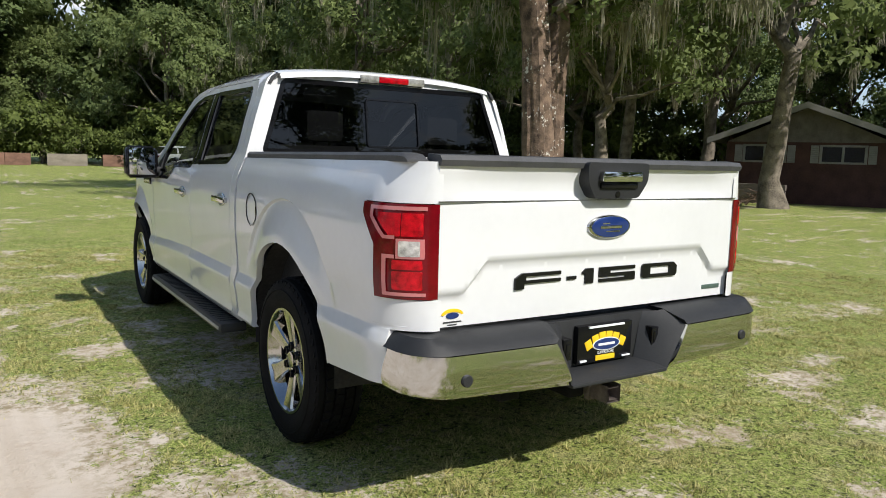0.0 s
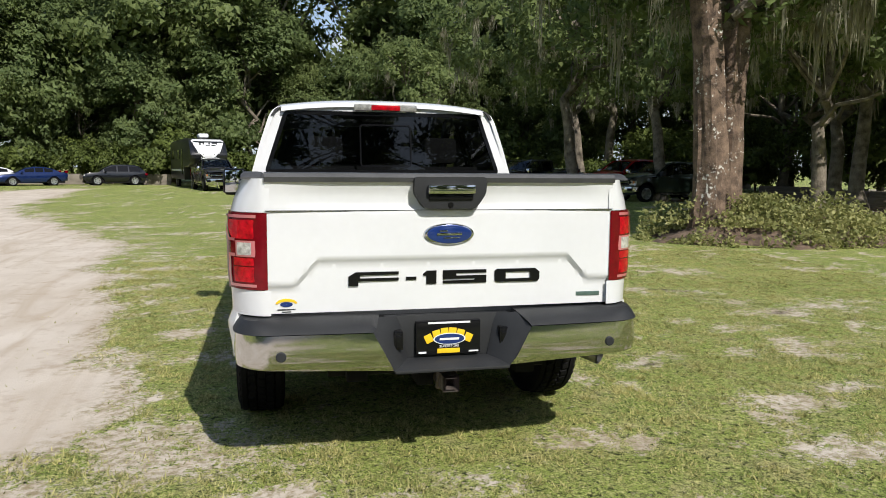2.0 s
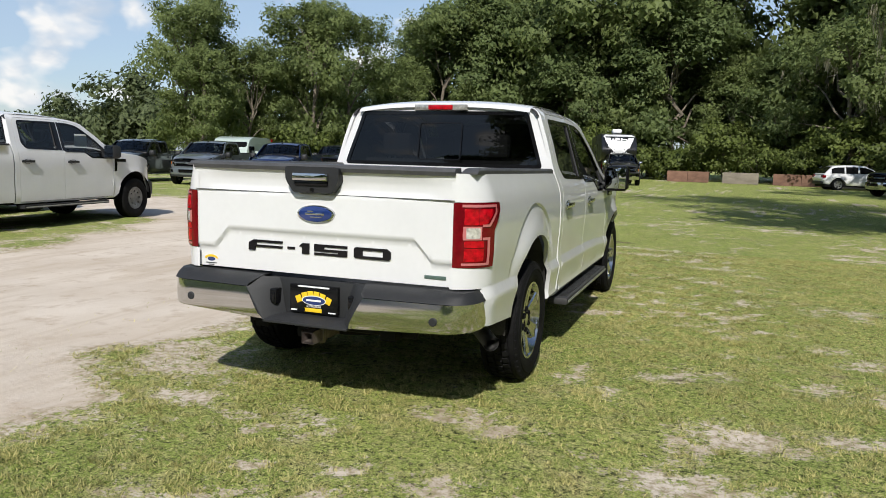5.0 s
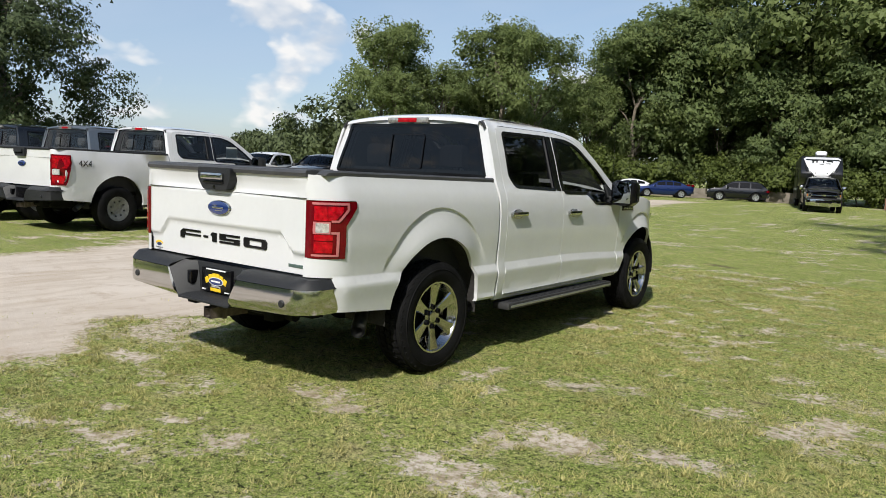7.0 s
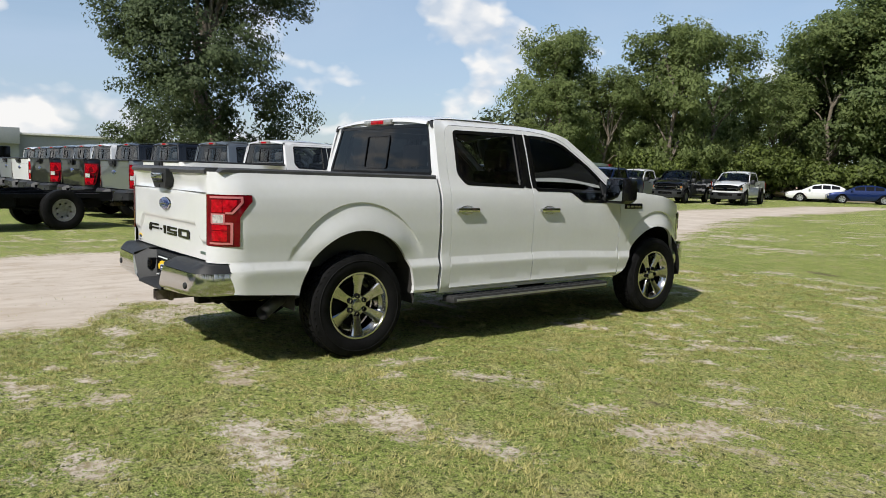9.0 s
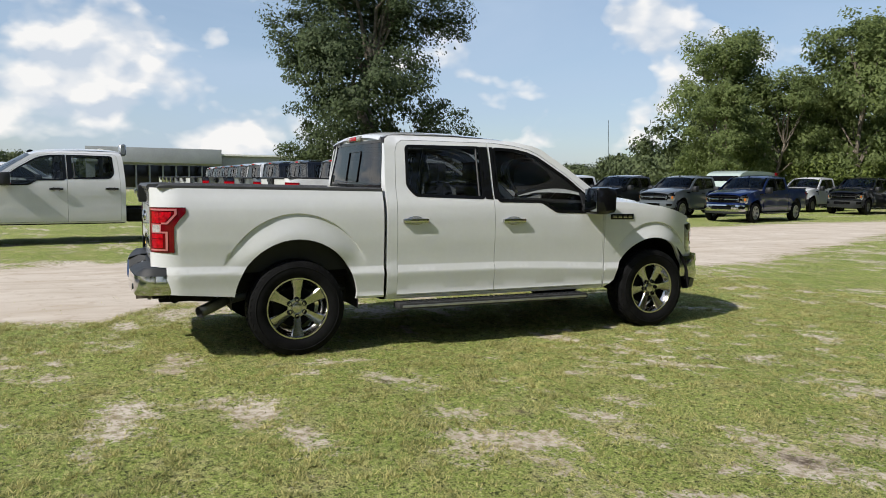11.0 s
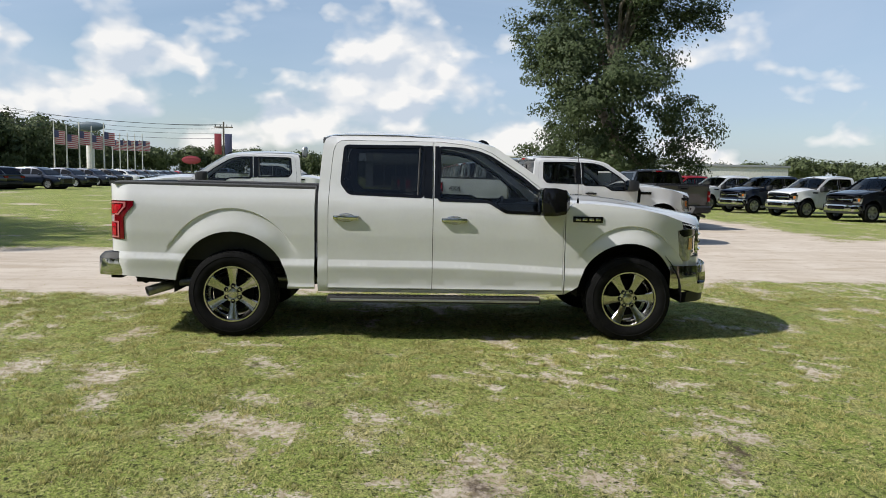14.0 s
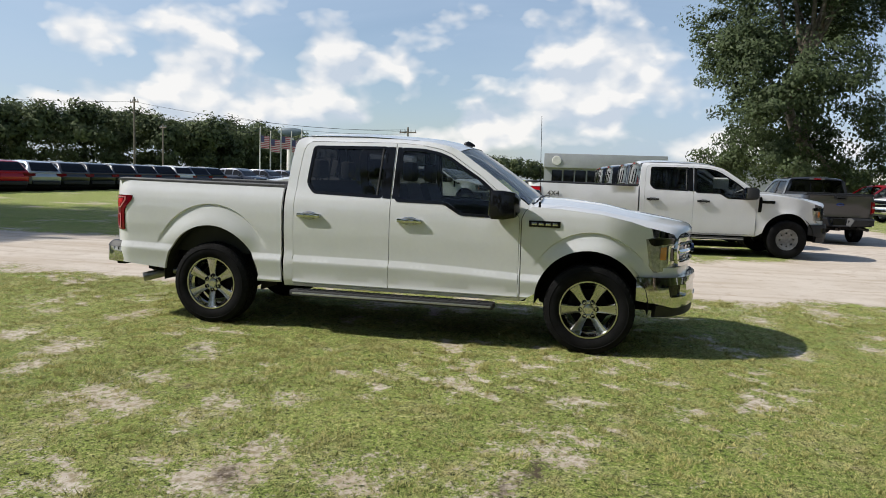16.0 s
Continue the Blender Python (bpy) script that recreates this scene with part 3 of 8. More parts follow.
def make_wheel(rim_mat, spoke="six", r=0.405, w=0.262, rim_r=0.268, fine=True):
    """The pieces of a wheel, axle along x, outer face towards +x."""
    h = w / 2
    tyre = bmesh.new()
    prof = [(-h * 0.80, rim_r - 0.004), (-h * 0.98, rim_r + 0.03), (-h, r - 0.075), (-h * 0.93, r - 0.028), (-h * 0.80, r - 0.008)]
    for c in (-0.56, -0.19, 0.19, 0.56):
        prof += [(h * (c - 0.045), r - 0.006), (h * (c - 0.035), r - 0.016), (h * (c + 0.035), r - 0.016), (h * (c + 0.045), r - 0.006)]
    prof += [(h * 0.80, r - 0.008), (h * 0.93, r - 0.028), (h, r - 0.075), (h * 0.98, rim_r + 0.03), (h * 0.80, rim_r - 0.004)]
    lathe(tyre, prof if fine else prof[:5] + prof[-5:], 56 if fine else 22)
    # tread blocks
    for row, (c, wd) in enumerate(((-0.75, 0.30), (-0.375, 0.30), (0.0, 0.30), (0.375, 0.30), (0.75, 0.30))):
        for k in range(46 if fine else 0):
            a = 2 * math.pi * (k + 0.5 * (row % 2)) / 46
            rr = r - (0.004 if abs(c) < 0.6 else 0.019)
            m = Matrix.Rotation(a, 4, "X") @ Matrix.Translation((h * c, 0, rr)) @ Matrix.Rotation(0.25 * (1 if row % 2 else -1), 4, "Z")
            q = 0.022
            vs = [tyre.verts.new(m @ Vector(p)) for p in ((-h * wd / 2, -q, -0.012), (h * wd / 2, -q, -0.012), (h * wd / 2, q, -0.012), (-h * wd / 2, q, -0.012),
                                                         (-h * wd / 2 * 0.92, -q * 0.8, 0.004), (h * wd / 2 * 0.92, -q * 0.8, 0.004), (h * wd / 2 * 0.92, q * 0.8, 0.004), (-h * wd / 2 * 0.92, q * 0.8, 0.004))]
            for f in ((4, 5, 6, 7), (0, 1, 5, 4), (1, 2, 6, 5), (2, 3, 7, 6), (3, 0, 4, 7)):
                tyre.faces.new([vs[i] for i in f])
    # raised ring on the sidewall
    if fine:
        lathe(tyre, [(h * 0.985, r - 0.062), (h * 1.01, r - 0.060), (h * 1.01, r - 0.056), (h * 0.97, r - 0.053)], 48)
    rim = bmesh.new()
    lathe(rim, [(-h * 0.85, rim_r), (-h * 0.7, rim_r - 0.02), (-h * 0.2, rim_r - 0.045), (h * 0.45, rim_r - 0.045), (h * 0.62, rim_r - 0.024), (h * 0.80, rim_r - 0.016),
                (h * 0.90, rim_r - 0.008), (h * 0.90, rim_r + 0.004), (h * 0.80, rim_r + 0.006)], 48 if fine else 18)
    spokes = []
    face = bmesh.new()
    if spoke == "six":
        for k in range(6):
            m = Matrix.Rotation(2 * math.pi * (k + 0.5) / 6, 4, "X")
            secs = []
            for rr, wd, xo, dp in ((0.050, 0.034, h * 0.60, 0.045), (0.085, 0.035, h * 0.62, 0.045), (0.13, 0.037, h * 0.68, 0.045), (0.185, 0.043, h * 0.75, 0.045), (rim_r - 0.018, 0.056, h * 0.82, 0.035)):
                secs.append([m @ Vector(p) for p in ((xo - dp, -wd * 0.8, rr), (xo - 0.010, -wd, rr), (xo, -wd * 0.80, rr), (xo - 0.004, 0, rr), (xo, wd * 0.80, rr), (xo - 0.010, wd, rr), (xo - dp, wd * 0.8, rr))])
            sp = bmesh.new()
            loft(sp, secs)
            spokes.append(sp)
        lathe(face, [(h * 0.35, 0.085), (h * 0.60, 0.080), (h * 0.64, 0.062), (h * 0.58, 0.042), (h * 0.68, 0.040), (h * 0.70, 0.030), (h * 0.70, 0.001)], 32 if fine else 10)
    else:
        lathe(face, [(h * 0.30, rim_r - 0.03), (h * 0.55, rim_r - 0.05), (h * 0.62, rim_r - 0.075), (h * 0.40, 0.13), (h * 0.46, 0.105), (h * 0.68, 0.085), (h * 0.80, 0.055), (h * 0.82, 0.001)], 36 if fine else 24)
        holes = bmesh.new()
        for k in range(8):
            m = Matrix.Rotation(2 * math.pi * k / 8, 4, "X") @ Matrix.Translation((h * 0.56, 0, rim_r - 0.102)) @ Matrix.Rotation(radians(-35), 4, "Y")
            lathe(holes, [(-0.004, 0.020), (0.004, 0.018), (0.004, 0.001)], 10, m=m)
        spokes.append(holes)
    nuts = []
    for k in range(6):
        nb = bmesh.new()
        m = Matrix.Rotation(2 * math.pi * (k + 0.5) / 6, 4, "X") @ Matrix.Translation((0, 0, 0.070))
        lathe(nb, [(h * 0.45, 0.021), (h * 0.70, 0.020), (h * 0.72, 0.014), (h * 0.60, 0.013), (h * 0.62, 0.001)], 12, m=m)
        nuts.append(nb)
    # the steel disc is coloured black for the shade behind the spokes
    disc = bmesh.new()
    lathe(disc, [(-0.02, 0.17), (0.0, 0.17), (0.0, 0.06), (0.02, 0.05), (0.03, 0.001)], 32)
    box(disc, -0.05, 0.03, -0.07, 0.07, 0.10, 0.19, 0.012, Matrix.Rotation(radians(70), 4, "X"))
    if not fine:
        # far off, the wheel's metal is one pierced dish
        if spoke == "six":
            wins = [[(q * math.cos(a), q * math.sin(a)) for q, a in ((0.095, m0 - 0.16), (rim_r - 0.03, m0 - 0.30), (rim_r - 0.03, m0), (rim_r - 0.03, m0 + 0.30), (0.095, m0 + 0.16))] for m0 in [2 * math.pi * k / 6 for k in range(6)]]
        else:
            wins = [[((rim_r - 0.09) * math.cos(m0) + 0.022 * math.cos(a), (rim_r - 0.09) * math.sin(m0) + 0.022 * math.sin(a)) for a in [2 * math.pi * q / 6 for q in range(6)]] for m0 in [2 * math.pi * k / 8 for k in range(8)]]
        dish = lambda u, v: (h * (0.60 + 0.30 * smoothstep(0.05, rim_r, math.hypot(u, v))), u, v)
        ring = [(rim_r * math.cos(2 * math.pi * k / 24), rim_r * math.sin(2 * math.pi * k / 24)) for k in range(24)]
        for b_ in (rim, face, *spokes, *nuts, disc):
            b_.free()
        return dict(tyre=finish("tyre", tyre, M_TYRE, 35), rim=finish("rim", panel(ring, dish, 0.12, wins, (-w * 0.75, 0, 0)), rim_mat), spokes=[], hub=None, nuts=[], disc=None)
    return dict(tyre=finish("tyre", tyre, M_TYRE, 35), rim=finish("rim", rim, rim_mat), spokes=[finish("spoke", s_, rim_mat if spoke == "six" else M_GLOSSBLACK, 50) for s_ in spokes],
                hub=finish("hub_cap", face, rim_mat), nuts=[finish("lug_nut", q, M_GLOSSBLACK) for q in nuts], disc=finish("brake_disc", disc, M_MATTBLACK))


def add_wheel(root, kit, x, y, z, s, spin=0.0, spare=True):
    e = part("wheel", kit["rim"], None, root)
    e.matrix_basis = Matrix.Translation((x, y, z)) @ (Matrix.Rotation(math.pi, 4, "Z") if s < 0 else Matrix()) @ Matrix.Rotation(spin, 4, "X")
    part("tyre", kit["tyre"], None, e)
    for sp in kit["spokes"]:
        part("spoke", sp, None, e)
    for q in kit["nuts"]:
        part("lug_nut", q, None, e)
    if kit["hub"]:
        part("hub_cap", kit["hub"], None, e)
        part("brake_disc", kit["disc"], None, e)
    return e


CAB_SIL = [(0.778, 0.43), (0.778, 1.345), (0.792, 1.60), (0.806, 1.77), (0.825, 1.835), (0.87, 1.864), (1.0, 1.880), (1.5, 1.882), (1.9, 1.866), (2.15, 1.846), (2.32, 1.815), (2.42, 1.782), (2.70, 1.595), (2.95, 1.415), (3.13, 1.285),
           (3.085, 1.25), (3.055, 1.18), (3.06, 0.43)]
DOORS = [(0.872, 0.462), (0.872, 1.20), (0.880, 1.45), (0.902, 1.72), (0.925, 1.79), (0.975, 1.825), (1.9, 1.828), (2.12, 1.806), (2.27, 1.776), (2.37, 1.735), (2.66, 1.545), (2.90, 1.360), (3.00, 1.270), (3.040, 1.17), (3.045, 0.462)]
R_WIN = soften([(0.985, 1.425), (1.008, 1.775), (1.752, 1.782), (1.735, 1.318), (1.055, 1.338)], 0.035)
F_WIN = soften([(1.878, 1.292), (1.886, 1.778), (2.10, 1.770), (2.25, 1.742), (2.36, 1.700), (2.66, 1.510), (2.90, 1.315), (2.985, 1.215), (2.93, 1.182), (2.50, 1.192), (2.34, 1.286)], 0.03)


def cut_poly(poly, y, keep):
    """The part of an outline before (-1) or behind (+1) a line."""
    out = []
    for a, b in zip(poly, poly[1:] + poly[:1]):
        ia, ib = (a[0] - y) * keep > 0, (b[0] - y) * keep > 0
        if ia:
            out.append(a)
        if ia != ib:
            t = (y - a[0]) / (b[0] - a[0])
            out.append((y, a[1] + t * (b[1] - a[1])))
    return out


def roof_z(x, y):
    edge = lerp(y, [(0.78, 1.815), (0.80, 1.846), (0.86, 1.868), (0.95, 1.880), (1.05, 1.884), (1.5, 1.886), (1.9, 1.870), (2.15, 1.850), (2.32, 1.820), (2.47, 1.772)])
    return edge + 0.052 * (1 - (abs(x) / 0.735) ** 2.6) * lerp(y, [(0.78, 0.8), (1.2, 1.0), (2.47, 0.95)])


def gate_line(x):
    """Height of the crease over the tailgate's lettering."""
    return 0.898 + 0.115 * min(1.0, max(0.0, (0.708 - abs(x)) / 0.105))


def tailgate_y(x, z):
    y = -1.128
    y -= 0.012 * smoothstep(1.30, 1.385, z)
    y += 0.013 * smoothstep(1.240, 1.264, z) * smoothstep(1.40, 1.30, z) * smoothstep(0.80, 0.60, abs(x))
    line = gate_line(x)
    y += 0.020 * smoothstep(line + 0.014, line - 0.014, z)
    return y + 0.012 * (x / 0.84) ** 2


def bump_path(u):
    """The rear bumper in plan: along its back, round its corner, forwards along the flank."""
    s, a = (1 if u >= 0 else -1), abs(u)
    if a < 0.80:
        return Vector((u, -1.262 + 0.030 * (a / 0.8) ** 2, 0)), Vector((0, -1, 0))
    if a < 0.80 + 0.157 * 1.4:
        t = (a - 0.80) / 0.157
        t = min(t, 1.4)
        return Vector((s * (0.80 + 0.157 * math.sin(t)), -1.232 + 0.157 * (1 - math.cos(t)), 0)), Vector((s * math.sin(t), -math.cos(t), 0))
    e = a - 0.80 - 0.157 * 1.4
    return Vector((s * (0.955 + 0.10 * e), -1.102 + e, 0)), Vector((s, -0.1, 0))


def plan_fn(path, prof):
    def fn(u, v):
        p, n = path(u)
        p = p + n * prof(u, v)
        return (p.x, p.y, v)
    return fn


def front_path(u):
    s, a = (1 if u >= 0 else -1), abs(u)
    if a < 0.62:
        return Vector((u, 4.585 - 0.10 * (a / 0.62) ** 2, 0)), Vector((s * 0.2 * a, 1, 0)).normalized()
    t = (a - 0.62) / 0.40
    p0, p1, p2 = Vector((0.62, 4.485, 0)), Vector((0.92, 4.40, 0)), Vector((0.955, 4.13, 0))
    t = min(t, 1.0)
    p = p0 * (1 - t) ** 2 + p1 * 2 * t * (1 - t) + p2 * t * t
    d = (p1 - p0) * (1 - t) + (p2 - p1) * t
    n = Vector((-d.y, d.x, 0)).normalized()
    return Vector((s * p.x, p.y, 0)), Vector((s * abs(n.x), abs(n.y), 0))


def pickup(root, body, trim=None, kit=None, hero=False, bumper=None, glow=None):
    """A crew-cab pickup with its rear axle over the origin, nose towards +y."""
    trim, bumper = trim or M_PLASTIC, bumper or M_CHROME
    # underbody, frame rails, axles
    bm = bmesh.new()
    for s in (-1, 1):
        box(bm, s * 0.42 - 0.05, s * 0.42 + 0.05, -1.05, 4.25, 0.42, 0.58, 0.01)
    box(bm, -0.80, 0.80, 0.78, 3.10, 0.40, 0.50, 0.02)
    box(bm, -0.60, 0.60, 3.2, 4.3, 0.36, 0.9, 0.05)
    box(bm, -0.78, 0.78, -1.02, 0.76, 0.62, 0.70, 0.01)
    part("chassis", bm, M_MATTBLACK, root)
    bm = bmesh.new()
    tube(bm, [(-0.85, 0, 0.39), (-0.2, 0, 0.39), (0.2, 0, 0.39), (0.85, 0, 0.39)], [0.045, 0.05, 0.05, 0.045], 10)
    bmesh.ops.create_uvsphere(bm, u_segments=12, v_segments=8, radius=0.15, matrix=Matrix.Translation((0.05, 0, 0.39)))
    for s in (-1, 1):
        tube(bm, [(s * 0.50, -0.55, 0.50), (s * 0.50, -0.2, 0.40), (s * 0.50, 0.2, 0.38), (s * 0.50, 0.62, 0.45)], 0.028, 6)
        tube(bm, [(s * 0.56, -0.22, 0.36), (s * 0.52, -0.05, 0.75)], 0.03, 8)
    part("rear_axle", bm, M_MATTBLACK, root)
    bm = bmesh.new()
    tube(bm, [(-0.85, F_AX, 0.39), (0.85, F_AX, 0.39)], 0.045, 10)
    part("front_axle", bm, M_MATTBLACK, root)
    # wheel wells
    for s in (-1, 1):
        for ay, rr, nm in ((R_AX, 0.53, "wheel_liner"), (F_AX, 0.49, "wheel_liner")):
            bm = bmesh.new()
            rings = []
            for x in (0.965, 0.60):
                rings.append([(s * x, ay + rr * math.cos(radians(a)), 0.44 + (rr + 0.02) * math.sin(radians(a))) for a in range(-8, 189, 8)])
            rings.append([(s * 0.595, ay + rr * 0.02 * math.cos(radians(a)), 0.5) for a in range(-8, 189, 8)])
            loft(bm, rings, closed=False)
            part(nm, bm, M_LINER if ay == R_AX else M_MATTBLACK, root)
    for s in (-1, 1):
        back = (-s * 0.03, 0, 0)
        # bed side with its arch and the notch of the tail lamp
        o = [(-1.192, 0.770), (-1.192, 0.885), (-0.955, 0.885), (-0.955, 1.085), (-0.925, 1.13), (-0.868, 1.195), (-0.868, 1.235), (-1.192, 1.235), (-1.192, 1.385), (0.748, 1.368), (0.748, 0.455), (0.50, 0.455)]
        o += ARCH_R[::-1] + [(-0.52, 0.520), (-1.02, 0.560), (-1.02, 0.770)]
        bs = part("bed_side", panel(o, side_fn(s), 0.03 if hero else 0.05, (), back, None, FLARES + CREASES), body, root)
        if hero and s < 0:
            bm = bmesh.new()
            lathe(bm, [(-0.002, 0.088), (0.001, 0.086), (0.001, 0.081), (-0.002, 0.079)], 32, m=Matrix.Translation((s * 1.004, 0.47, 1.10)))
            part("fuel_door_seam", bm, M_TRIM, bs)
            bm = bmesh.new()
            box(bm, s * 1.008, s * 1.0, 0.385, 0.397, 1.075, 1.12, 0.003)
            part("fuel_door_latch", bm, M_GLOSSBLACK, bs)
        # rail cap and inner wall
        bm = bmesh.new()
        loft(bm, [[(s * (0.935 - q), y, 1.368 + 0.014 * (-y + 0.748) / 1.9 + dz) for q, dz in ((0.0, 0.0), (0.0, 0.022 * k), (0.012, 0.034 * k), (0.075, 0.034 * k), (0.09, 0.02 * k), (0.09, 0.0))] for y, k in ((-1.072, 0.25), (-1.05, 0.8), (-1.0, 1.0), (-0.6, 1.0), (0.0, 1.0), (0.748, 1.0))])
        part("bed_rail", bm, M_CAP if hero else trim, root)
        bm = bmesh.new()
        box(bm, s * 0.845, s * 0.815, -1.06, 0.74, 0.70, 1.375)
        part("bed_inner_wall", bm, M_PLASTIC, root)
        # rocker, pillars and roof rail
        hole = shrink(DOORS, -0.003)
        part("cab_side", panel(CAB_SIL, side_fn(s), 0.06, (hole,), back), body, root)
        for nm, poly, win, gl in (("rear_door", cut_poly(DOORS, 1.8285, -1), R_WIN, M_GLASSDARK), ("front_door", cut_poly(DOORS, 1.8315, 1), F_WIN, M_GLASSMID)):
            poly = shrink(poly, 0.0015)
            d = part(nm, panel(poly, side_fn(s), 0.055, (win,), back, None, CREASES), body, root)
            part("window_seal", panel(shrink(win, -0.012), side_fn(s, 0.003), 0.06, (shrink(win, 0.016),), (-s * 0.02, 0, 0)), M_GLOSSBLACK, d)
            pane = part("window_pane", panel(shrink(win, 0.004), side_fn(s, -0.012), 0.10), gl, d, "tinted glass")
            face_out(pane, (s, 0, 0))
            bm = bmesh.new()
            hy = 1.035 if nm == "rear_door" else 2.025
            hz = 1.118 if nm == "rear_door" else 1.110
            hm = Matrix.Translation((s * 1.003, hy, hz))
            box(bm, 0.008, 0.034, -0.118, 0.118, -0.018, 0.020, 0.011, hm)
            box(bm, -0.01, 0.030, -0.118, -0.09, -0.016, 0.016, 0.008, hm)
            box(bm, -0.01, 0.030, 0.09, 0.118, -0.016, 0.016, 0.008, hm)
            lathe(bm, [(0.0, 0.052), (0.004, 0.05), (0.006, 0.045)], 20, m=hm @ Matrix.Diagonal((1, 1.6, 0.75, 1)))
            if s < 0:
                bmesh.ops.transform(bm, matrix=Matrix.Diagonal((-1, 1, 1, 1)) @ Matrix.Translation((2 * 1.003, 0, 0)), verts=bm.verts[:])
            part("door_handle", bm, bumper if hero else trim, d, "chrome pull handle" if hero else "")
            # black pillar between the windows
            lo = (1.745, 1.822) if nm == "rear_door" else (1.838, 1.882)
            part("pillar_cover", panel([(lo[0], 1.310), (lo[0] + 0.006, 1.79), (lo[1], 1.79), (lo[1], 1.305)], side_fn(s, 0.003), 0.06, (), back), M_GLOSSBLACK, d)
            if nm == "rear_door":
                bm = bmesh.new()
                tube(bm, [(s * (side_x(1.70, 1.33) - 0.005), 1.688, 1.325), (s * (side_x(1.7, 1.775) - 0.005), 1.705, 1.775)], 0.009, 6)
                part("window_divider", bm, M_TRIM, d)
            else:
                # door mirror on its arm
                bm = bmesh.new()
                box(bm, s * 0.94, s * 1.03, 2.80, 2.93, 1.215, 1.265, 0.015)
                mir = part("door_mirror", bm, M_PLASTIC, d)
                bm = bmesh.new()
                secs = []
                for y, k in ((2.80, 0.90), (2.815, 1.0), (2.92, 1.0), (3.015, 0.86), (3.05, 0.5)):
                    secs.append([(s * (1.125 + p * 0.118 * k), y, 1.300 + q * 0.125 * k) for p, q in ((-1, -0.82), (-0.85, -1), (0.75, -1), (1, -0.75), (1, 0.72), (0.8, 1), (-0.6, 1), (-1, 0.7))])
                loft(bm, secs)
                part("mirror_shell", bm, M_GLOSSBLACK if hero else trim, mir)
                bm = bmesh.new()
                box(bm, s * 1.03, s * 1.222, 2.792, 2.7965, 1.20, 1.41, 0.003)
                part("mirror_glass", bm, M_MIRROR, mir)
                part("sail_cover", panel([(2.80, 1.19), (2.80, 1.385), (2.90, 1.30), (2.975, 1.215), (2.93, 1.186)], side_fn(s, 0.006), 0.06, (), back), M_PLASTIC, d)
        # fender
        o = [(3.068, 0.43), (3.062, 1.18), (3.092, 1.25), (3.145, 1.288), (3.40, 1.278), (3.76, 1.245), (4.02, 1.190), (4.17, 1.135), (4.185, 1.060), (4.13, 1.045), (4.165, 0.80), (4.21, 0.735), (4.16, 0.70), (4.13, 0.52)]
        o += ARCH_F[::-1]
        fe = part("front_fender", panel(o, side_fn(s), 0.03 if hero else 0.05, (), back, None, FLARES + CREASES), body, root)
        bm = bmesh.new()
        bx = side_x(3.25, 1.14)
        box(bm, s * (bx - 0.004), s * (bx + 0.010), 3.125, 3.405, 1.112, 1.168, 0.006)
        fbd = part("fender_badge", bm, M_GLOSSBLACK, fe, "dark side badge with chrome bars")
        if hero:
            for k in range(4):
                bm = bmesh.new()
                box(bm, s * (bx + 0.008), s * (bx + 0.014), 3.15 + k * 0.062, 3.195 + k * 0.062, 1.128, 1.152, 0.003)
                part("badge_bar", bm, M_CHROMED, fbd)
        # tail lamp wrapping round the corner
        LO = [(-1.190, 0.888), (-0.958, 0.888), (-0.958, 1.083), (-0.928, 1.128), (-0.871, 1.193), (-0.871, 1.232), (-1.190, 1.232)]
        tl = part("tail_light", panel(LO, side_fn(s, 0.010), 0.035, (), back), M_DARKRED, root, "red lamp with a clear centre")
        # shift the drawing forwards from the rear edge of the lamp
        def lp(pts):
            return [(-1.190 + a * 1.12, b) for a, b in pts]
        for q in ([(0.030, 0.922), (0.128, 0.922), (0.128, 0.990), (0.030, 0.990)], [(0.030, 0.996), (0.128, 0.996), (0.128, 1.030), (0.030, 1.030)],
                  [(0.030, 1.116), (0.098, 1.116), (0.098, 1.200), (0.030, 1.200)], [(0.104, 1.116), (0.140, 1.116), (0.190, 1.175), (0.190, 1.200), (0.104, 1.200)]):
            part("lens", panel(soften(lp(q), 0.006), side_fn(s, 0.014), 0.03, (), back), M_REDLENS, tl)
        part("reversing_lens", panel(soften(lp([(0.034, 1.044), (0.104, 1.044), (0.104, 1.100), (0.034, 1.100)]), 0.008), side_fn(s, 0.017), 0.03, (), back), M_CLEARLENS, tl)
        RF = lp([(0.024, 1.036), (0.114, 1.036), (0.114, 1.108), (0.024, 1.108)])
        part("lens_frame", panel(RF, side_fn(s, 0.015), 0.03, (lp([(0.034, 1.044), (0.104, 1.044), (0.104, 1.100), (0.034, 1.100)]),), back), M_PINKLINE, tl)
        for q in ([(0.012, 0.900), (0.164, 0.900), (0.164, 1.050), (0.118, 1.050), (0.118, 1.036), (0.148, 1.036), (0.148, 0.913), (0.012, 0.913)],
                  [(0.012, 1.224), (0.226, 1.224), (0.226, 1.182), (0.162, 1.106), (0.118, 1.106), (0.118, 1.119), (0.155, 1.119), (0.210, 1.186), (0.210, 1.210), (0.012, 1.210)]):
            part("lamp_guide", panel(lp(q), side_fn(s, 0.016), 0.03), M_PINKLINE, tl)
        # head lamp
        HO = [(4.135, 1.042), (4.19, 1.062), (4.42, 1.045), (4.44, 0.80), (4.215, 0.752), (4.17, 0.81)]
        def hfn(u, v, s=s):
            t = (u - 4.135) / 0.305
            return (s * (0.900 - 0.32 * t ** 1.7), 4.135 + 0.255 * t ** 0.75, v)
        out = lambda d: (lambda u, v: tuple(Vector(hfn(u, v)) + Vector((s * d, d, 0))))
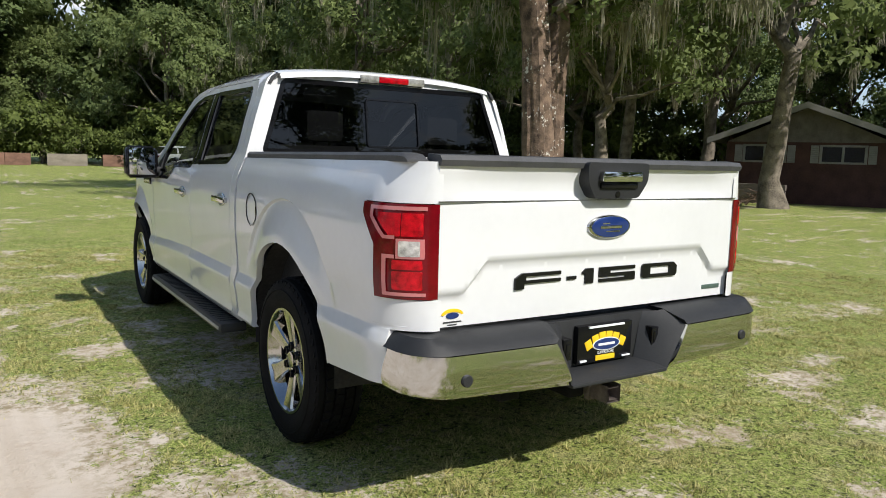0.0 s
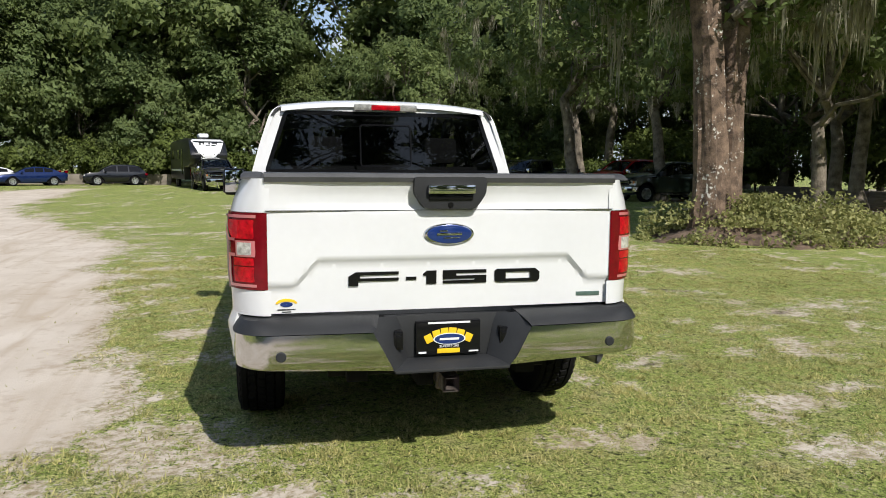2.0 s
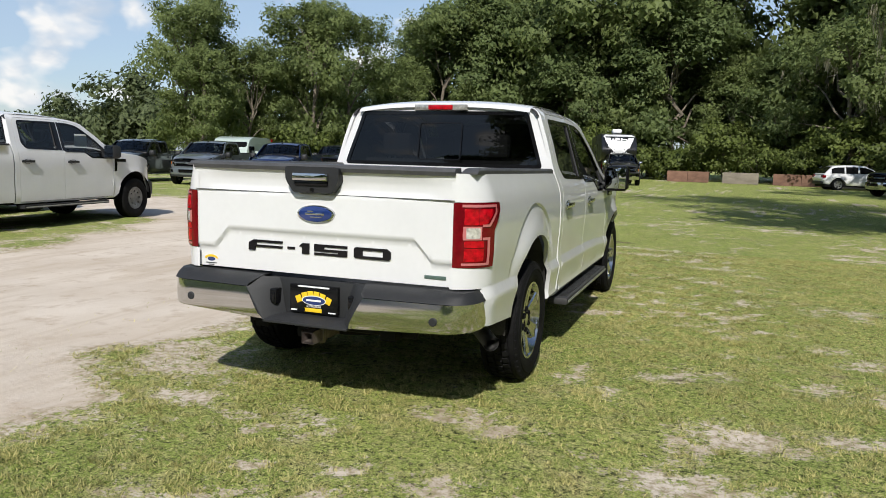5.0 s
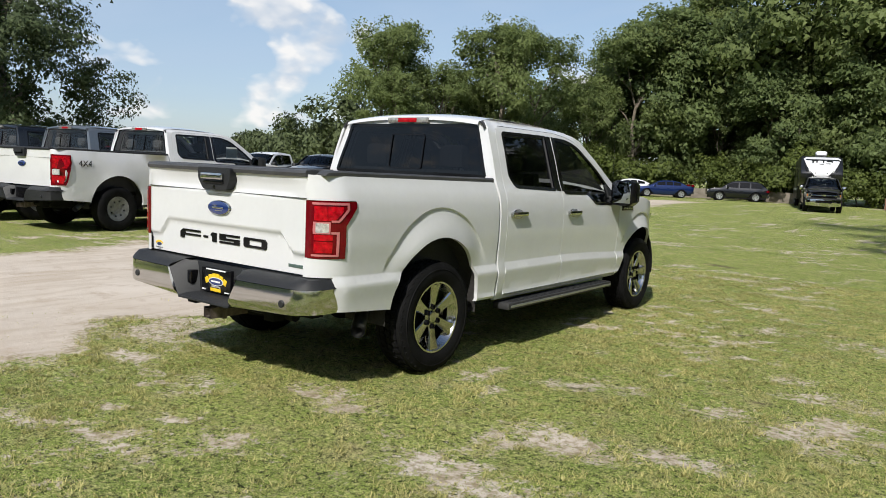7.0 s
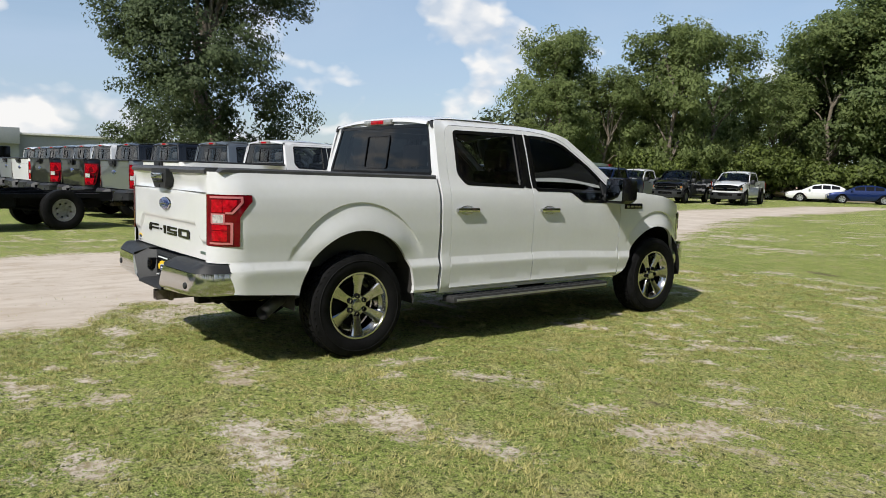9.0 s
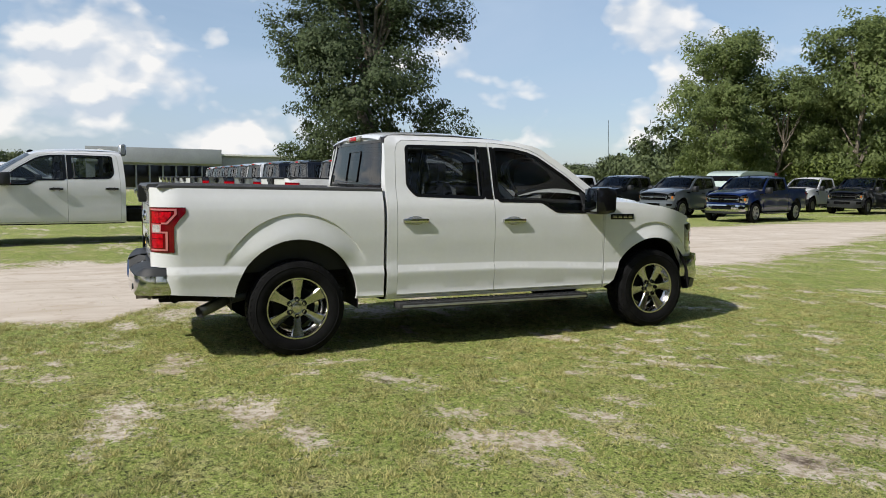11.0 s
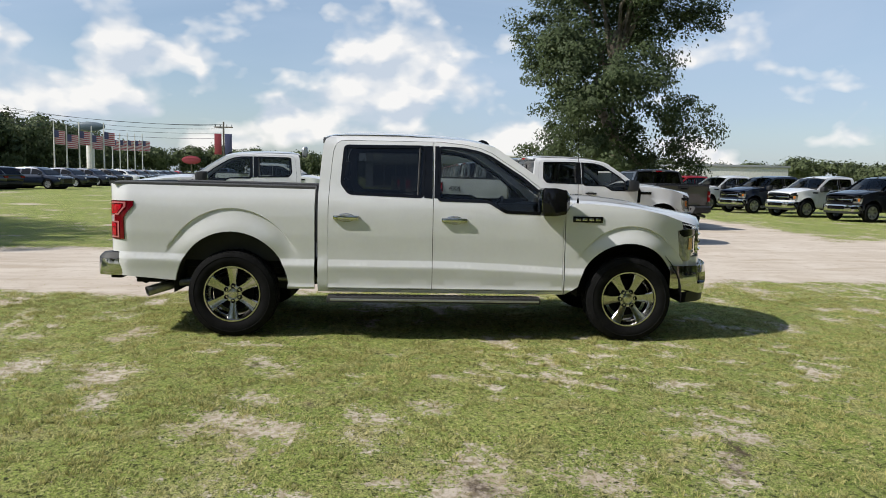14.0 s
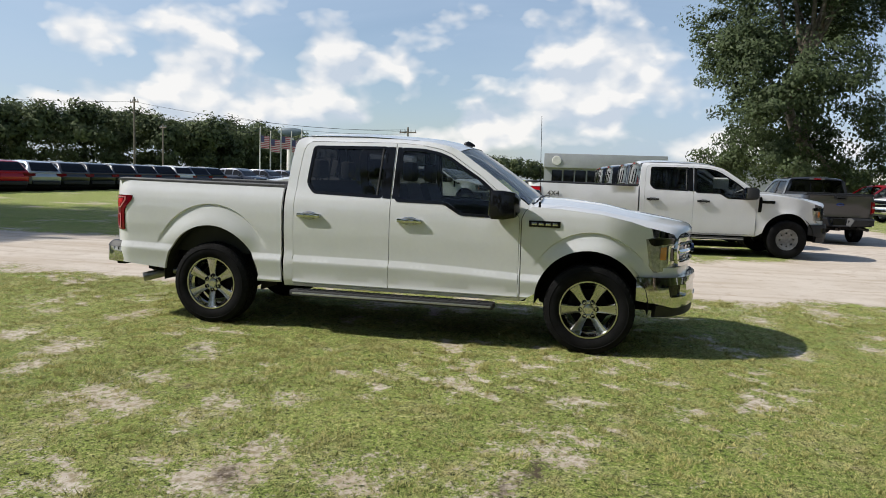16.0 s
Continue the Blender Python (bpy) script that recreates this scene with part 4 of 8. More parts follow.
        hl = part("head_light", panel(HO, hfn, 0.05, (), (0, -0.05, 0)), M_SMOKELENS, root, "clear headlamp with an amber marker and a black brow")
        part("brow", panel([(4.137, 1.044), (4.19, 1.060), (4.42, 1.043), (4.42, 1.005), (4.24, 0.995), (4.175, 0.985), (4.150, 1.00)], out(0.004), 0.05), M_GLOSSBLACK, hl)
        part("side_marker", panel([(4.225, 0.865), (4.285, 0.860), (4.285, 0.975), (4.225, 0.975)], out(0.004), 0.05), M_AMBER, hl)
        CH = [(4.300, 0.99), (4.425, 0.985), (4.425, 0.83), (4.300, 0.82)]
        part("lamp_bezel", panel(soften(CH, 0.012), out(0.007), 0.05, (soften([(4.322, 0.970), (4.410, 0.966), (4.410, 0.852), (4.322, 0.845)], 0.01),)), M_CHROME, hl)
        part("lamp_eye", panel([(4.330, 0.960), (4.370, 0.958), (4.370, 0.860), (4.330, 0.858)], out(0.006), 0.05), M_GLOSSBLACK, hl)
        # running board
        bm = bmesh.new()
        box(bm, s * 0.905, s * 1.065, 0.87, 2.84, 0.345, 0.402, 0.016)
        rb = part("running_board", bm, M_PLASTIC if not hero else M_TRIM, root)
        bm = bmesh.new()
        for k in range(34 if hero else 1):
            y = 0.95 + k * 0.0545
            box(bm, s * 0.94, s * 1.045, y, y + 0.030, 0.401, 0.407)
        part("tread", bm, M_PLASTIC, rb)
        bm = bmesh.new()
        box(bm, s * 1.062, s * 1.070, 0.90, 2.82, 0.362, 0.382, 0.003)
        part("board_trim", bm, M_STEEL, rb)
        if kit:
            add_wheel(root, kit, s * 0.875, R_AX, 0.397, s, radians(30))
            add_wheel(root, kit, s * 0.875, F_AX, 0.397, s, radians(4) * s)
    # roof
    bm = bmesh.new()
    xs = [-0.735 + 1.47 * i / 22 for i in range(23)]
    ys = [0.785, 0.80, 0.84, 0.90, 1.0, 1.2, 1.5, 1.8, 2.0, 2.15, 2.30, 2.40, 2.47]
    loft(bm, [[(x * lerp(y, [(0.78, 0.985), (0.95, 1.0), (1.9, 1.0), (2.47, 0.925)]), y - 0.05 * (x / 0.735) ** 2 * (1 if y > 2 else 0), roof_z(x, y)) for x in xs] for y in ys], closed=False)
    part("roof", bm, body, root)
    bm = bmesh.new()
    secs = []
    for k, y in ((0.2, 1.60), (0.8, 1.625), (1.0, 1.66), (0.75, 1.70), (0.35, 1.73)):
        secs.append([(0.028 * k * math.cos(a), y, 1.930 + 0.055 * k * max(0, math.sin(a))) for a in (0, 0.5, 1.1, 1.57, 2.0, 2.6, 3.14)])
    loft(bm, secs)
    bmesh.ops.translate(bm, vec=(0, 0.70, -0.085), verts=bm.verts[:])
    part("antenna_fin", bm, M_GLOSSBLACK, root)
    # cab back
    def back_fn(u, v):
        return (u, 0.778 + 0.055 * smoothstep(1.36, 1.86, v) + 0.045 * (1 - (u / 0.9) ** 2) * -0.6, v)
    right = [(lerp(z, SIDE) - 0.002, z) for z in (0.70, 1.20, 1.345, 1.40, 1.50, 1.60, 1.70, 1.78, 1.82)] + [(x, roof_z(x, 0.83) - 0.004) for x in (0.735, 0.60, 0.40, 0.20)]
    CB = right + [(0.0, roof_z(0, 0.83) - 0.004)] + [(-x, z) for x, z in right[::-1]]
    RW = soften([(-0.838, 1.402), (-0.700, 1.826), (0.700, 1.826), (0.838, 1.402)], 0.03)
    part("cab_back", panel(CB, back_fn, 0.06, (RW,), (0, 0.03, 0)), body, root)
    def off(fn, d):
        return lambda u, v: tuple(Vector(fn(u, v)) + Vector(d))
    rw = part("rear_window", panel(shrink(RW, -0.004), off(back_fn, (0, 0.004, 0)), 0.10), M_GLASSREAR, root, "dark tinted rear glass with a sliding centre pane")
    face_out(rw, (0, -1, 0))
    rw.visible_shadow = False
    SL = soften([(-0.186, 1.445), (-0.186, 1.745), (0.186, 1.745), (0.186, 1.445)], 0.03)
    part("slider_frame", panel(SL, off(back_fn, (0, -0.006, 0)), 0.06, (shrink(SL, 0.011),), (0, 0.02, 0)), M_GLOSSBLACK, rw)
    part("window_border", panel(shrink(RW, -0.006), off(back_fn, (0, -0.002, 0)), 0.06, (shrink(RW, 0.022),), (0, 0.02, 0)), M_GLOSSBLACK, rw)
    for s in (-1, 1):
        bm = bmesh.new()
        loft(bm, [[(s * (x + dx), 0.80 + dy, z) for dx, dy in ((0, 0), (0.020, 0), (0.020, 0.05), (0, 0.05))] for x, z in ((0.775, 1.795), (0.752, 1.832), (0.722, 1.852))])
        part("roof_seam", bm, M_TRIM, root)
    # high brake lamp
    bm = bmesh.new()
    box(bm, -0.225, 0.225, 0.772, 0.83, 1.836, 1.884, 0.012)
    hb = part("high_brake_light", bm, M_SMOKELENS, root, "red centre lamp between clear ends")
    bm = bmesh.new()
    box(bm, -0.105, 0.105, 0.767, 0.825, 1.841, 1.879, 0.010)
    part("red_lens", bm, M_REDLENS, hb)
    # tailgate
    TG = [(-0.838, 0.775), (-0.832, 1.384), (0.832, 1.384), (0.838, 0.775)]
    tg = part("tailgate", panel(TG, lambda u, v: (u, tailgate_y(u, v), v), 0.022 if hero else 0.05, (), (0, 0.05, 0), None, [[(-0.82 + 0.02 * i, gate_line(-0.82 + 0.02 * i) + d) for i in range(83)] for d in (0.016, 0.0, -0.016)] + [[(-0.82 + 0.02 * i, z) for i in range(83)] for z in (1.2455, 1.261)]), body, root)
    bm = bmesh.new()
    loft(bm, [[(x, y + 0.012 * (x / 0.84) ** 2, z) for y, z in ((-1.148, 1.370), (-1.156, 1.392), (-1.143, 1.409), (-1.06, 1.413), (-1.05, 1.384))] for x in (-0.835, -0.5, -0.2, 0, 0.2, 0.5, 0.835)])
    part("tailgate_cap", bm, M_CAP if hero else trim, tg)
    bm = bmesh.new()
    box(bm, -0.83, 0.83, -1.075, -1.04, 0.78, 1.37)
    part("tailgate_inner", bm, M_PLASTIC, tg)
    # dark strip in place of the seam's thin shadow line
    bm = bmesh.new()
    box(bm, -0.832, 0.832, tailgate_y(0, 1.243) - 0.0012, tailgate_y(0, 1.243) + 0.01, 1.2415, 1.2438)
    part("tailgate_seam", bm, M_TRIM, tg)
    for sx in (-1, 1):
        bm = bmesh.new()
        box(bm, sx * 0.8405 - 0.002, sx * 0.8405 + 0.002, -1.112, -1.04, 0.78, 1.25)
        part("tailgate_gap", bm, M_MATTBLACK, tg)
    # handle plate
    bm = bmesh.new()
    hp = [(-0.172, 1.396), (-0.168, 1.32), (-0.122, 1.250), (0.122, 1.250), (0.168, 1.32), (0.172, 1.396)]
    panel(soften(hp, 0.02), lambda u, v: (u, -1.180 + 0.10 * max(0, 1.33 - v), v), 0.05, (), (0, 0.07, 0), bm)
    h = part("handle_plate", bm, trim, tg, "black latch plate with a chrome pull" if hero else "")
    bm = bmesh.new()
    box(bm, -0.112, 0.112, -1.205, -1.170, 1.318, 1.362, 0.010)
    part("handle", bm, M_CHROME if hero else trim, h)
    bm = bmesh.new()
    box(bm, -0.104, 0.104, -1.186, -1.17, 1.292, 1.316, 0.004)
    part("handle_recess", bm, M_GLOSSBLACK, h)
    if hero:
        bm = bmesh.new()
        lathe(bm, [(-1.185, 0.001), (-1.185, 0.012), (-1.176, 0.017), (-1.17, 0.02)], 16, axis="y", m=Matrix.Translation((0.0, 0.008, 1.268)))
        part("camera_eye", bm, M_GLOSSBLACK, h)
    # oval badge
    bm = bmesh.new()
    lathe(bm, [(-1.142, 0.001), (-1.142, 0.108), (-1.138, 0.118), (-1.128, 0.122)], 40, axis="y", m=Matrix.Translation((0.003, 0, 1.131)) @ Matrix.Diagonal((1, 1, 0.415, 1)))
    ov = part("oval_badge", bm, M_CHROME, tg, "blue oval badge with a chrome rim")
    bm = bmesh.new()
    lathe(bm, [(-1.146, 0.001), (-1.146, 0.096), (-1.144, 0.106), (-1.138, 0.108)], 40, axis="y", m=Matrix.Translation((0.003, 0, 1.131)) @ Matrix.Diagonal((1, 1, 0.41, 1)))
    part("badge_field", bm, M_BADGEBLUE, ov)
    bm = bmesh.new()
    for x0, x1, z0, z1 in ((-0.062, 0.060, -0.006, 0.006), (-0.050, -0.010, 0.012, 0.018), (-0.030, 0.050, -0.020, -0.015)):
        box(bm, 0.003 + x0, 0.003 + x1, -1.1485, -1.1455, 1.131 + z0, 1.131 + z1, 0.002)
    part("badge_mark", bm, M_CHROME, ov)
    # bed floor
    bm = bmesh.new()
    box(bm, -0.82, 0.82, -1.05, 0.76, 0.69, 0.72)
    part("bed_floor", bm, M_PLASTIC, root)
    # rear bumper
    def upper(u, v):
        return 0.010 - 0.012 * smoothstep(0.715, 0.735, v) - 0.10 * smoothstep(0.728, 0.758, v) * (1 - 0.72 * smoothstep(0.70, 0.95, abs(u))) + 0.014 * smoothstep(0.80, 0.95, abs(u))
    pads = []
    for s in (-1, 1):
        pad = bmesh.new()
        pads.append(pad)
        panel([(s * 1.085, 0.7065), (s * 1.085, 0.762), (s * 0.33, 0.760), (s * 0.372, 0.7065)], plan_fn(bump_path, upper), 0.03, (), (0, 0.10, 0), pad)
    rb_core = bmesh.new()
    box(rb_core, -0.90, 0.90, -1.12, -1.02, 0.52, 0.74, 0.01)
    rbmp = part("rear_bumper", rb_core, M_MATTBLACK, root, "chrome rear bumper with a black step")
    for pad in pads:
        part("step_pad", pad, trim, rbmp)
    for s in (-1, 1):
        poly = [(s * 0.372, 0.704), (s * 1.083, 0.704), (s * 1.083, 0.556), (s * 0.95, 0.556), (s * 0.275, 0.522)]
        part("bumper_corner", panel(poly, plan_fn(bump_path, lambda u, v: 0.014 + 0.0050 * math.sin((v - 0.52) / 0.18 * 3.14) - 0.025 * smoothstep(0.565, 0.52, v)), 0.02 if hero else 0.05, (), (0, 0.06, 0)), bumper, rbmp, "polished chrome" if hero else "")
        bm = bmesh.new()
        p, n = bump_path(s * 0.775)
        lathe(bm, [(-1.262, 0.001), (-1.262, 0.019), (-1.258, 0.023), (-1.22, 0.024)], 20, axis="y", m=Matrix.Translation((p.x, 0.001, 0.612)))
        part("parking_sensor", bm, trim, rbmp)
    bm = bmesh.new()
    # centre section: funnel towards the plate
    loft(bm, [[(-0.33, -1.165, 0.757), (-0.372, -1.262, 0.700), (-0.275, -1.255, 0.520), (0.275, -1.255, 0.520), (0.372, -1.262, 0.700), (0.33, -1.165, 0.757)],
              [(-0.30, -1.160, 0.753), (-0.315, -1.225, 0.685), (-0.235, -1.215, 0.540), (0.235, -1.215, 0.540), (0.315, -1.225, 0.685), (0.30, -1.160, 0.753)],
              [(-0.24, -1.120, 0.749), (-0.225, -1.125, 0.700), (-0.195, -1.130, 0.548), (0.195, -1.130, 0.548), (0.225, -1.125, 0.700), (0.24, -1.120, 0.749)]], closed=False)
    box(bm, -0.30, 0.30, -1.124, -1.09, 0.50, 0.749, 0.003)
    box(bm, -0.272, 0.272, -1.258, -1.10, 0.506, 0.522, 0.006)
    part("bumper_centre", bm, trim, rbmp)
    for s, x in ((-1, -0.245), (1, 0.262)):
        bm = bmesh.new()
        box(bm, x - 0.022, x + 0.022, -1.190, -1.130, 0.600, 0.690, 0.008)
        if hero:
            box(bm, x - 0.012, x + 0.012, -1.194, -1.185, 0.612, 0.670, 0.003)
        part("bumper_socket", bm, M_GLOSSBLACK, rbmp)
    # plate
    bm = bmesh.new()
    box(bm, -0.156, 0.156, -1.150, -1.120, 0.562, 0.722, 0.004)
    pl = part("plate", bm, M_GLOSSBLACK, rbmp, "black dealer plate with a yellow arch and a blue oval" if hero else "")
    if hero:
        # dealer's name in an arch: plain bars
        for k in range(6):
            q = (k - 2.5) / 2.5
            bm = bmesh.new()
            m = Matrix.Translation((0.097 * q, -1.1515, 0.672 - 0.030 * q * q)) @ Matrix.Rotation(0.42 * q, 4, "Y")
            box(bm, -0.0185, 0.0185, -0.0015, 0.0015, -0.017 - 0.006 * q * q, 0.018, 0.002, m)
            part("plate_bar", bm, M_YELLOW, pl)
        bm = bmesh.new()
        box(bm, -0.055, 0.055, -1.1535, -1.150, 0.568, 0.590, 0.001)
        part("plate_bar", bm, M_YELLOW, pl)
        bm = bmesh.new()
        lathe(bm, [(-1.1535, 0.001), (-1.1535, 0.078), (-1.149, 0.079)], 28, axis="y", m=Matrix.Translation((0.004, 0, 0.636)) @ Matrix.Diagonal((1, 1, 0.36, 1)))
        part("plate_oval_rim", bm, M_WHITEINK, pl)
        bm = bmesh.new()
        lathe(bm, [(-1.155, 0.001), (-1.155, 0.072), (-1.150, 0.073)], 28, axis="y", m=Matrix.Translation((0.004, 0, 0.636)) @ Matrix.Diagonal((1, 1, 0.335, 1)))
        part("plate_oval", bm, M_BADGEBLUE, pl)
        for x0, x1, z0, z1 in ((-0.100, 0.104, 0.710, 0.718), (-0.145, -0.108, 0.570, 0.578), (0.098, 0.145, 0.570, 0.576), (-0.044, 0.050, 0.631, 0.641)):
            bm = bmesh.new()
            box(bm, x0, x1, -1.1562, -1.150, z0, z1)
            part("plate_line", bm, M_WHITEINK, pl)
        tx = bpy.data.curves.new("plate_word", "FONT")
        tx.body, tx.size, tx.extrude, tx.align_x = "SUPERSTORE", 0.0165, 0.0005, "CENTER"
        tx.materials.append(M_WHITEINK)
        pw = new("plate_word", tx)
        pw.parent = pl
        pw.matrix_basis = Matrix.Translation((0.003, -1.1515, 0.595)) @ Matrix.Rotation(radians(90), 4, "X")
        # stencilled block characters
        yf = tailgate_y(0, 0.93) - 0.002
        T, B = 0.957, 0.894
        glyphs = [[(-0.465, B), (-0.465, 0.938), (-0.432, T), (-0.232, T), (-0.232, 0.943), (-0.412, 0.943), (-0.412, 0.928), (-0.232, 0.928), (-0.232, 0.915), (-0.420, 0.915), (-0.420, B)],
                  [(-0.197, 0.916), (-0.197, 0.930), (-0.148, 0.930), (-0.148, 0.916)],
                  [(-0.100, B), (-0.100, 0.934), (-0.116, 0.934), (-0.116, 0.942), (-0.098, T), (-0.052, T), (-0.052, B)],
                  [(-0.020, B), (-0.020, 0.908), (0.135, 0.908), (0.135, 0.915), (-0.020, 0.915), (-0.020, T), (0.193, T), (0.193, 0.942), (0.045, 0.942), (0.045, 0.930), (0.193, 0.930), (0.193, B)],
                  [(0.247, B), (0.235, 0.902), (0.235, 0.948), (0.247, T), (0.440, T), (0.462, 0.940), (0.462, 0.904), (0.450, B)]]
        for k, g in enumerate(glyphs):
            hole = ([(0.290, 0.909), (0.290, 0.942), (0.415, 0.942), (0.415, 0.909)],) if k == 4 else ()
            part("tailgate_letter", panel(g, lambda u, v: (u, yf - 0.004, v), 0.06, hole, (0, 0.02, 0)), M_GLOSSBLACK, tg, "black block character")
        bm = bmesh.new()
        box(bm, 0.66, 0.785, tailgate_y(0.7, 0.82) - 0.003, tailgate_y(0.7, 0.82) + 0.02, 0.812, 0.832, 0.001)
        part("engine_badge", bm, M_GREENBADGE, tg)
        bm = bmesh.new()
        ys_ = tailgate_y(0.74, 0.82) - 0.0015
        loft(bm, [[(-0.745 + rx * math.cos(radians(170 - 16 * k)), ys_ + dy, 0.816 + rz * math.sin(radians(170 - 16 * k))) for k in range(11)] for rx, rz, dy in ((0.040, 0.014, 0.003), (0.040, 0.014, -0.001), (0.050, 0.027, -0.001), (0.050, 0.027, 0.003))], closed=False)
        st = part("dealer_sticker", bm, M_YELLOW, tg, "small yellow and blue sticker")
        bm = bmesh.new()
        lathe(bm, [(ys_ - 0.001, 0.001), (ys_ - 0.001, 0.028), (ys_ + 0.004, 0.029)], 20, axis="y", m=Matrix.Translation((-0.745, 0, 0.816)) @ Matrix.Diagonal((1, 1, 0.42, 1)))
        part("sticker_oval", bm, M_BADGEBLUE, st)
        bm = bmesh.new()
        box(bm, -0.785, -0.705, ys_ - 0.001, ys_ + 0.002, 0.790, 0.795)
        part("sticker_bar", bm, M_TRIM, st)
        bm = bmesh.new()
        box(bm, -0.765, -0.725, ys_ - 0.001, ys_ + 0.002, 0.780, 0.784)
        part("sticker_bar", bm, M_TRIM, st)
    # hitch receiver, spare wheel, exhaust
    bm = bmesh.new()
    loft(bm, [[(x, y, z) for x, z in ((-0.038, 0.397), (0.038, 0.397), (0.038, 0.470), (-0.038, 0.470))] for y in (-1.215, -0.80)], caps=False)
    loft(bm, [[(x, y, z) for x, z in ((-0.027, 0.408), (0.027, 0.408), (0.027, 0.460), (-0.027, 0.460))] for y in (-1.215, -0.80)], caps=False)
    box(bm, -0.05, 0.05, -1.12, -1.09, 0.385, 0.482, 0.004)
    part("tow_hitch", bm, M_RUST, root, "square steel hitch receiver")
    bm = bmesh.new()
    tube(bm, [(-0.55, -0.93, 0.46), (0.55, -0.93, 0.46)], 0.04, 8)
    box(bm, -0.14, -0.06, -1.10, -0.93, 0.40, 0.47, 0.01)
    part("hitch_beam", bm, M_MATTBLACK, root)
    bm = bmesh.new()
    lathe(bm, [(0.40, 0.20), (0.42, 0.36), (0.50, 0.385), (0.58, 0.36), (0.60, 0.20)], 36, axis="z", m=Matrix.Translation((0, -0.55, -0.03)))
    part("spare_wheel", bm, M_TYRE, root)
    bm = bmesh.new()
    path = [(0.42, 0.75, 0.46), (0.60, 0.45, 0.50), (0.70, -0.30, 0.50), (0.80, -0.58, 0.46), (0.955, -0.775, 0.405)]
    tube(bm, path, 0.036, 12, caps=False)
    tube(bm, path, 0.031, 12, caps=False)
    tube(bm, path[-2:], 0.046, 16, caps=False)
    part("exhaust_pipe", bm, mat("sooty_steel", (0.26, 0.26, 0.25), 0.35, 0.85, var=0.3, scale=14), root, "steel exhaust tip")
    # hood
    bm = bmesh.new()
    hxs = [-1 + 2 * i / 18 for i in range(19)]
    rows = []
    for y in (3.10, 3.2, 3.4, 3.6, 3.8, 4.0, 4.15, 4.27, 4.34, 4.365):
        w = lerp(y, [(3.1, 0.875), (3.8, 0.860), (4.15, 0.80), (4.365, 0.70)])
        zc = lerp(y, [(3.1, 1.292), (3.4, 1.286), (3.76, 1.252), (4.02, 1.200), (4.2, 1.160), (4.34, 1.115), (4.365, 1.075)])
        row = []
        for u in hxs:
            dome = 0.050 * (1 - abs(u) ** 2.2) + 0.018 * smoothstep(0.62, 0.52, abs(u)) * smoothstep(4.3, 3.9, y)
            row.append((u * w, y + (0.16 * (1 - u * u) if y > 4.2 else 0.09 * (1 - u * u) if y > 4.0 else 0), zc + dome - 0.03 * smoothstep(0.9, 1.0, abs(u))))
        rows.append(row)
    loft(bm, rows, closed=False)
    part("hood", bm, body, root)
    # windshield, cowl, wipers
    def ws(u, v):
        w, c = lerp(v, [(0, 0.80), (1, 0.675)]), 1 - u * u
        return (u * w, (3.13 + 0.11 * c) * (1 - v) + (2.425 + 0.045 * c) * v, 1.285 + (0.484 + 0.049 * c) * v + 0.022 * c * math.sin(math.pi * max(0.0, v)))
    bm = bmesh.new()
    loft(bm, [[ws(-1 + 2 * i / 14, j / 8) for i in range(15)] for j in range(9)], closed=False)
    wsd = part("windshield", bm, M_GLASSWIND, root, "clear sloping glass")
    face_out(wsd, (0, 1, 1))
    wsd.visible_shadow = False
    bm = bmesh.new()
    loft(bm, [[tuple(Vector(ws(-1 + 2 * i / 14, v)) + Vector((0, 0.012, 0.012))) for i in range(15)] for v in (-0.06, 0.0, 0.045)], closed=False)
    box(bm, -0.82, 0.82, 3.06, 3.16, 1.24, 1.285, 0.01)
    cw = part("cowl", bm, M_PLASTIC, root)
    for s in (-0.55, 0.25):
        bm = bmesh.new()
        a, b_ = Vector(ws(s + 0.60, 0.03)) + Vector((0, 0.02, 0.03)), Vector(ws(s, 0.10)) + Vector((0, 0.02, 0.025))
        tube(bm, [a, (a + b_) / 2 + Vector((0, 0.01, 0.02)), b_], 0.009, 6)
        tube(bm, [Vector(ws(s + 0.35, 0.06)) + Vector((0, 0.015, 0.02)), Vector(ws(s - 0.42, 0.11)) + Vector((0, 0.015, 0.02))], 0.007, 6)
        part("wiper", bm, M_TRIM, cw)
    if hero:
        bm = bmesh.new()
        tube(bm, [(0.845, 3.20, 1.28), (0.845, 3.20, 1.33)], [0.012, 0.008], 8)
        tube(bm, [(0.845, 3.20, 1.33), (0.84, 3.18, 2.10)], [0.003, 0.002], 6)
        part("aerial", bm, M_GLOSSBLACK, root)
    # grille
    GR = soften([(-0.665, 0.795), (-0.70, 0.93), (-0.665, 1.050), (0.665, 1.050), (0.70, 0.93), (0.665, 0.795)], 0.03)
    gfn = lambda u, v: (u, 4.525 - 0.155 * (u / 0.7) ** 2 - 0.02 * (v - 0.9), v)
    gr = part("grille", panel(GR, gfn, 0.06, (shrink(GR, 0.035),), (0, -0.06, 0)), bumper if hero else M_GLOSSBLACK, root)
    part("grille_mesh", panel(GR, off(gfn, (0, -0.04, 0)), 0.10), M_GLOSSBLACK, gr)
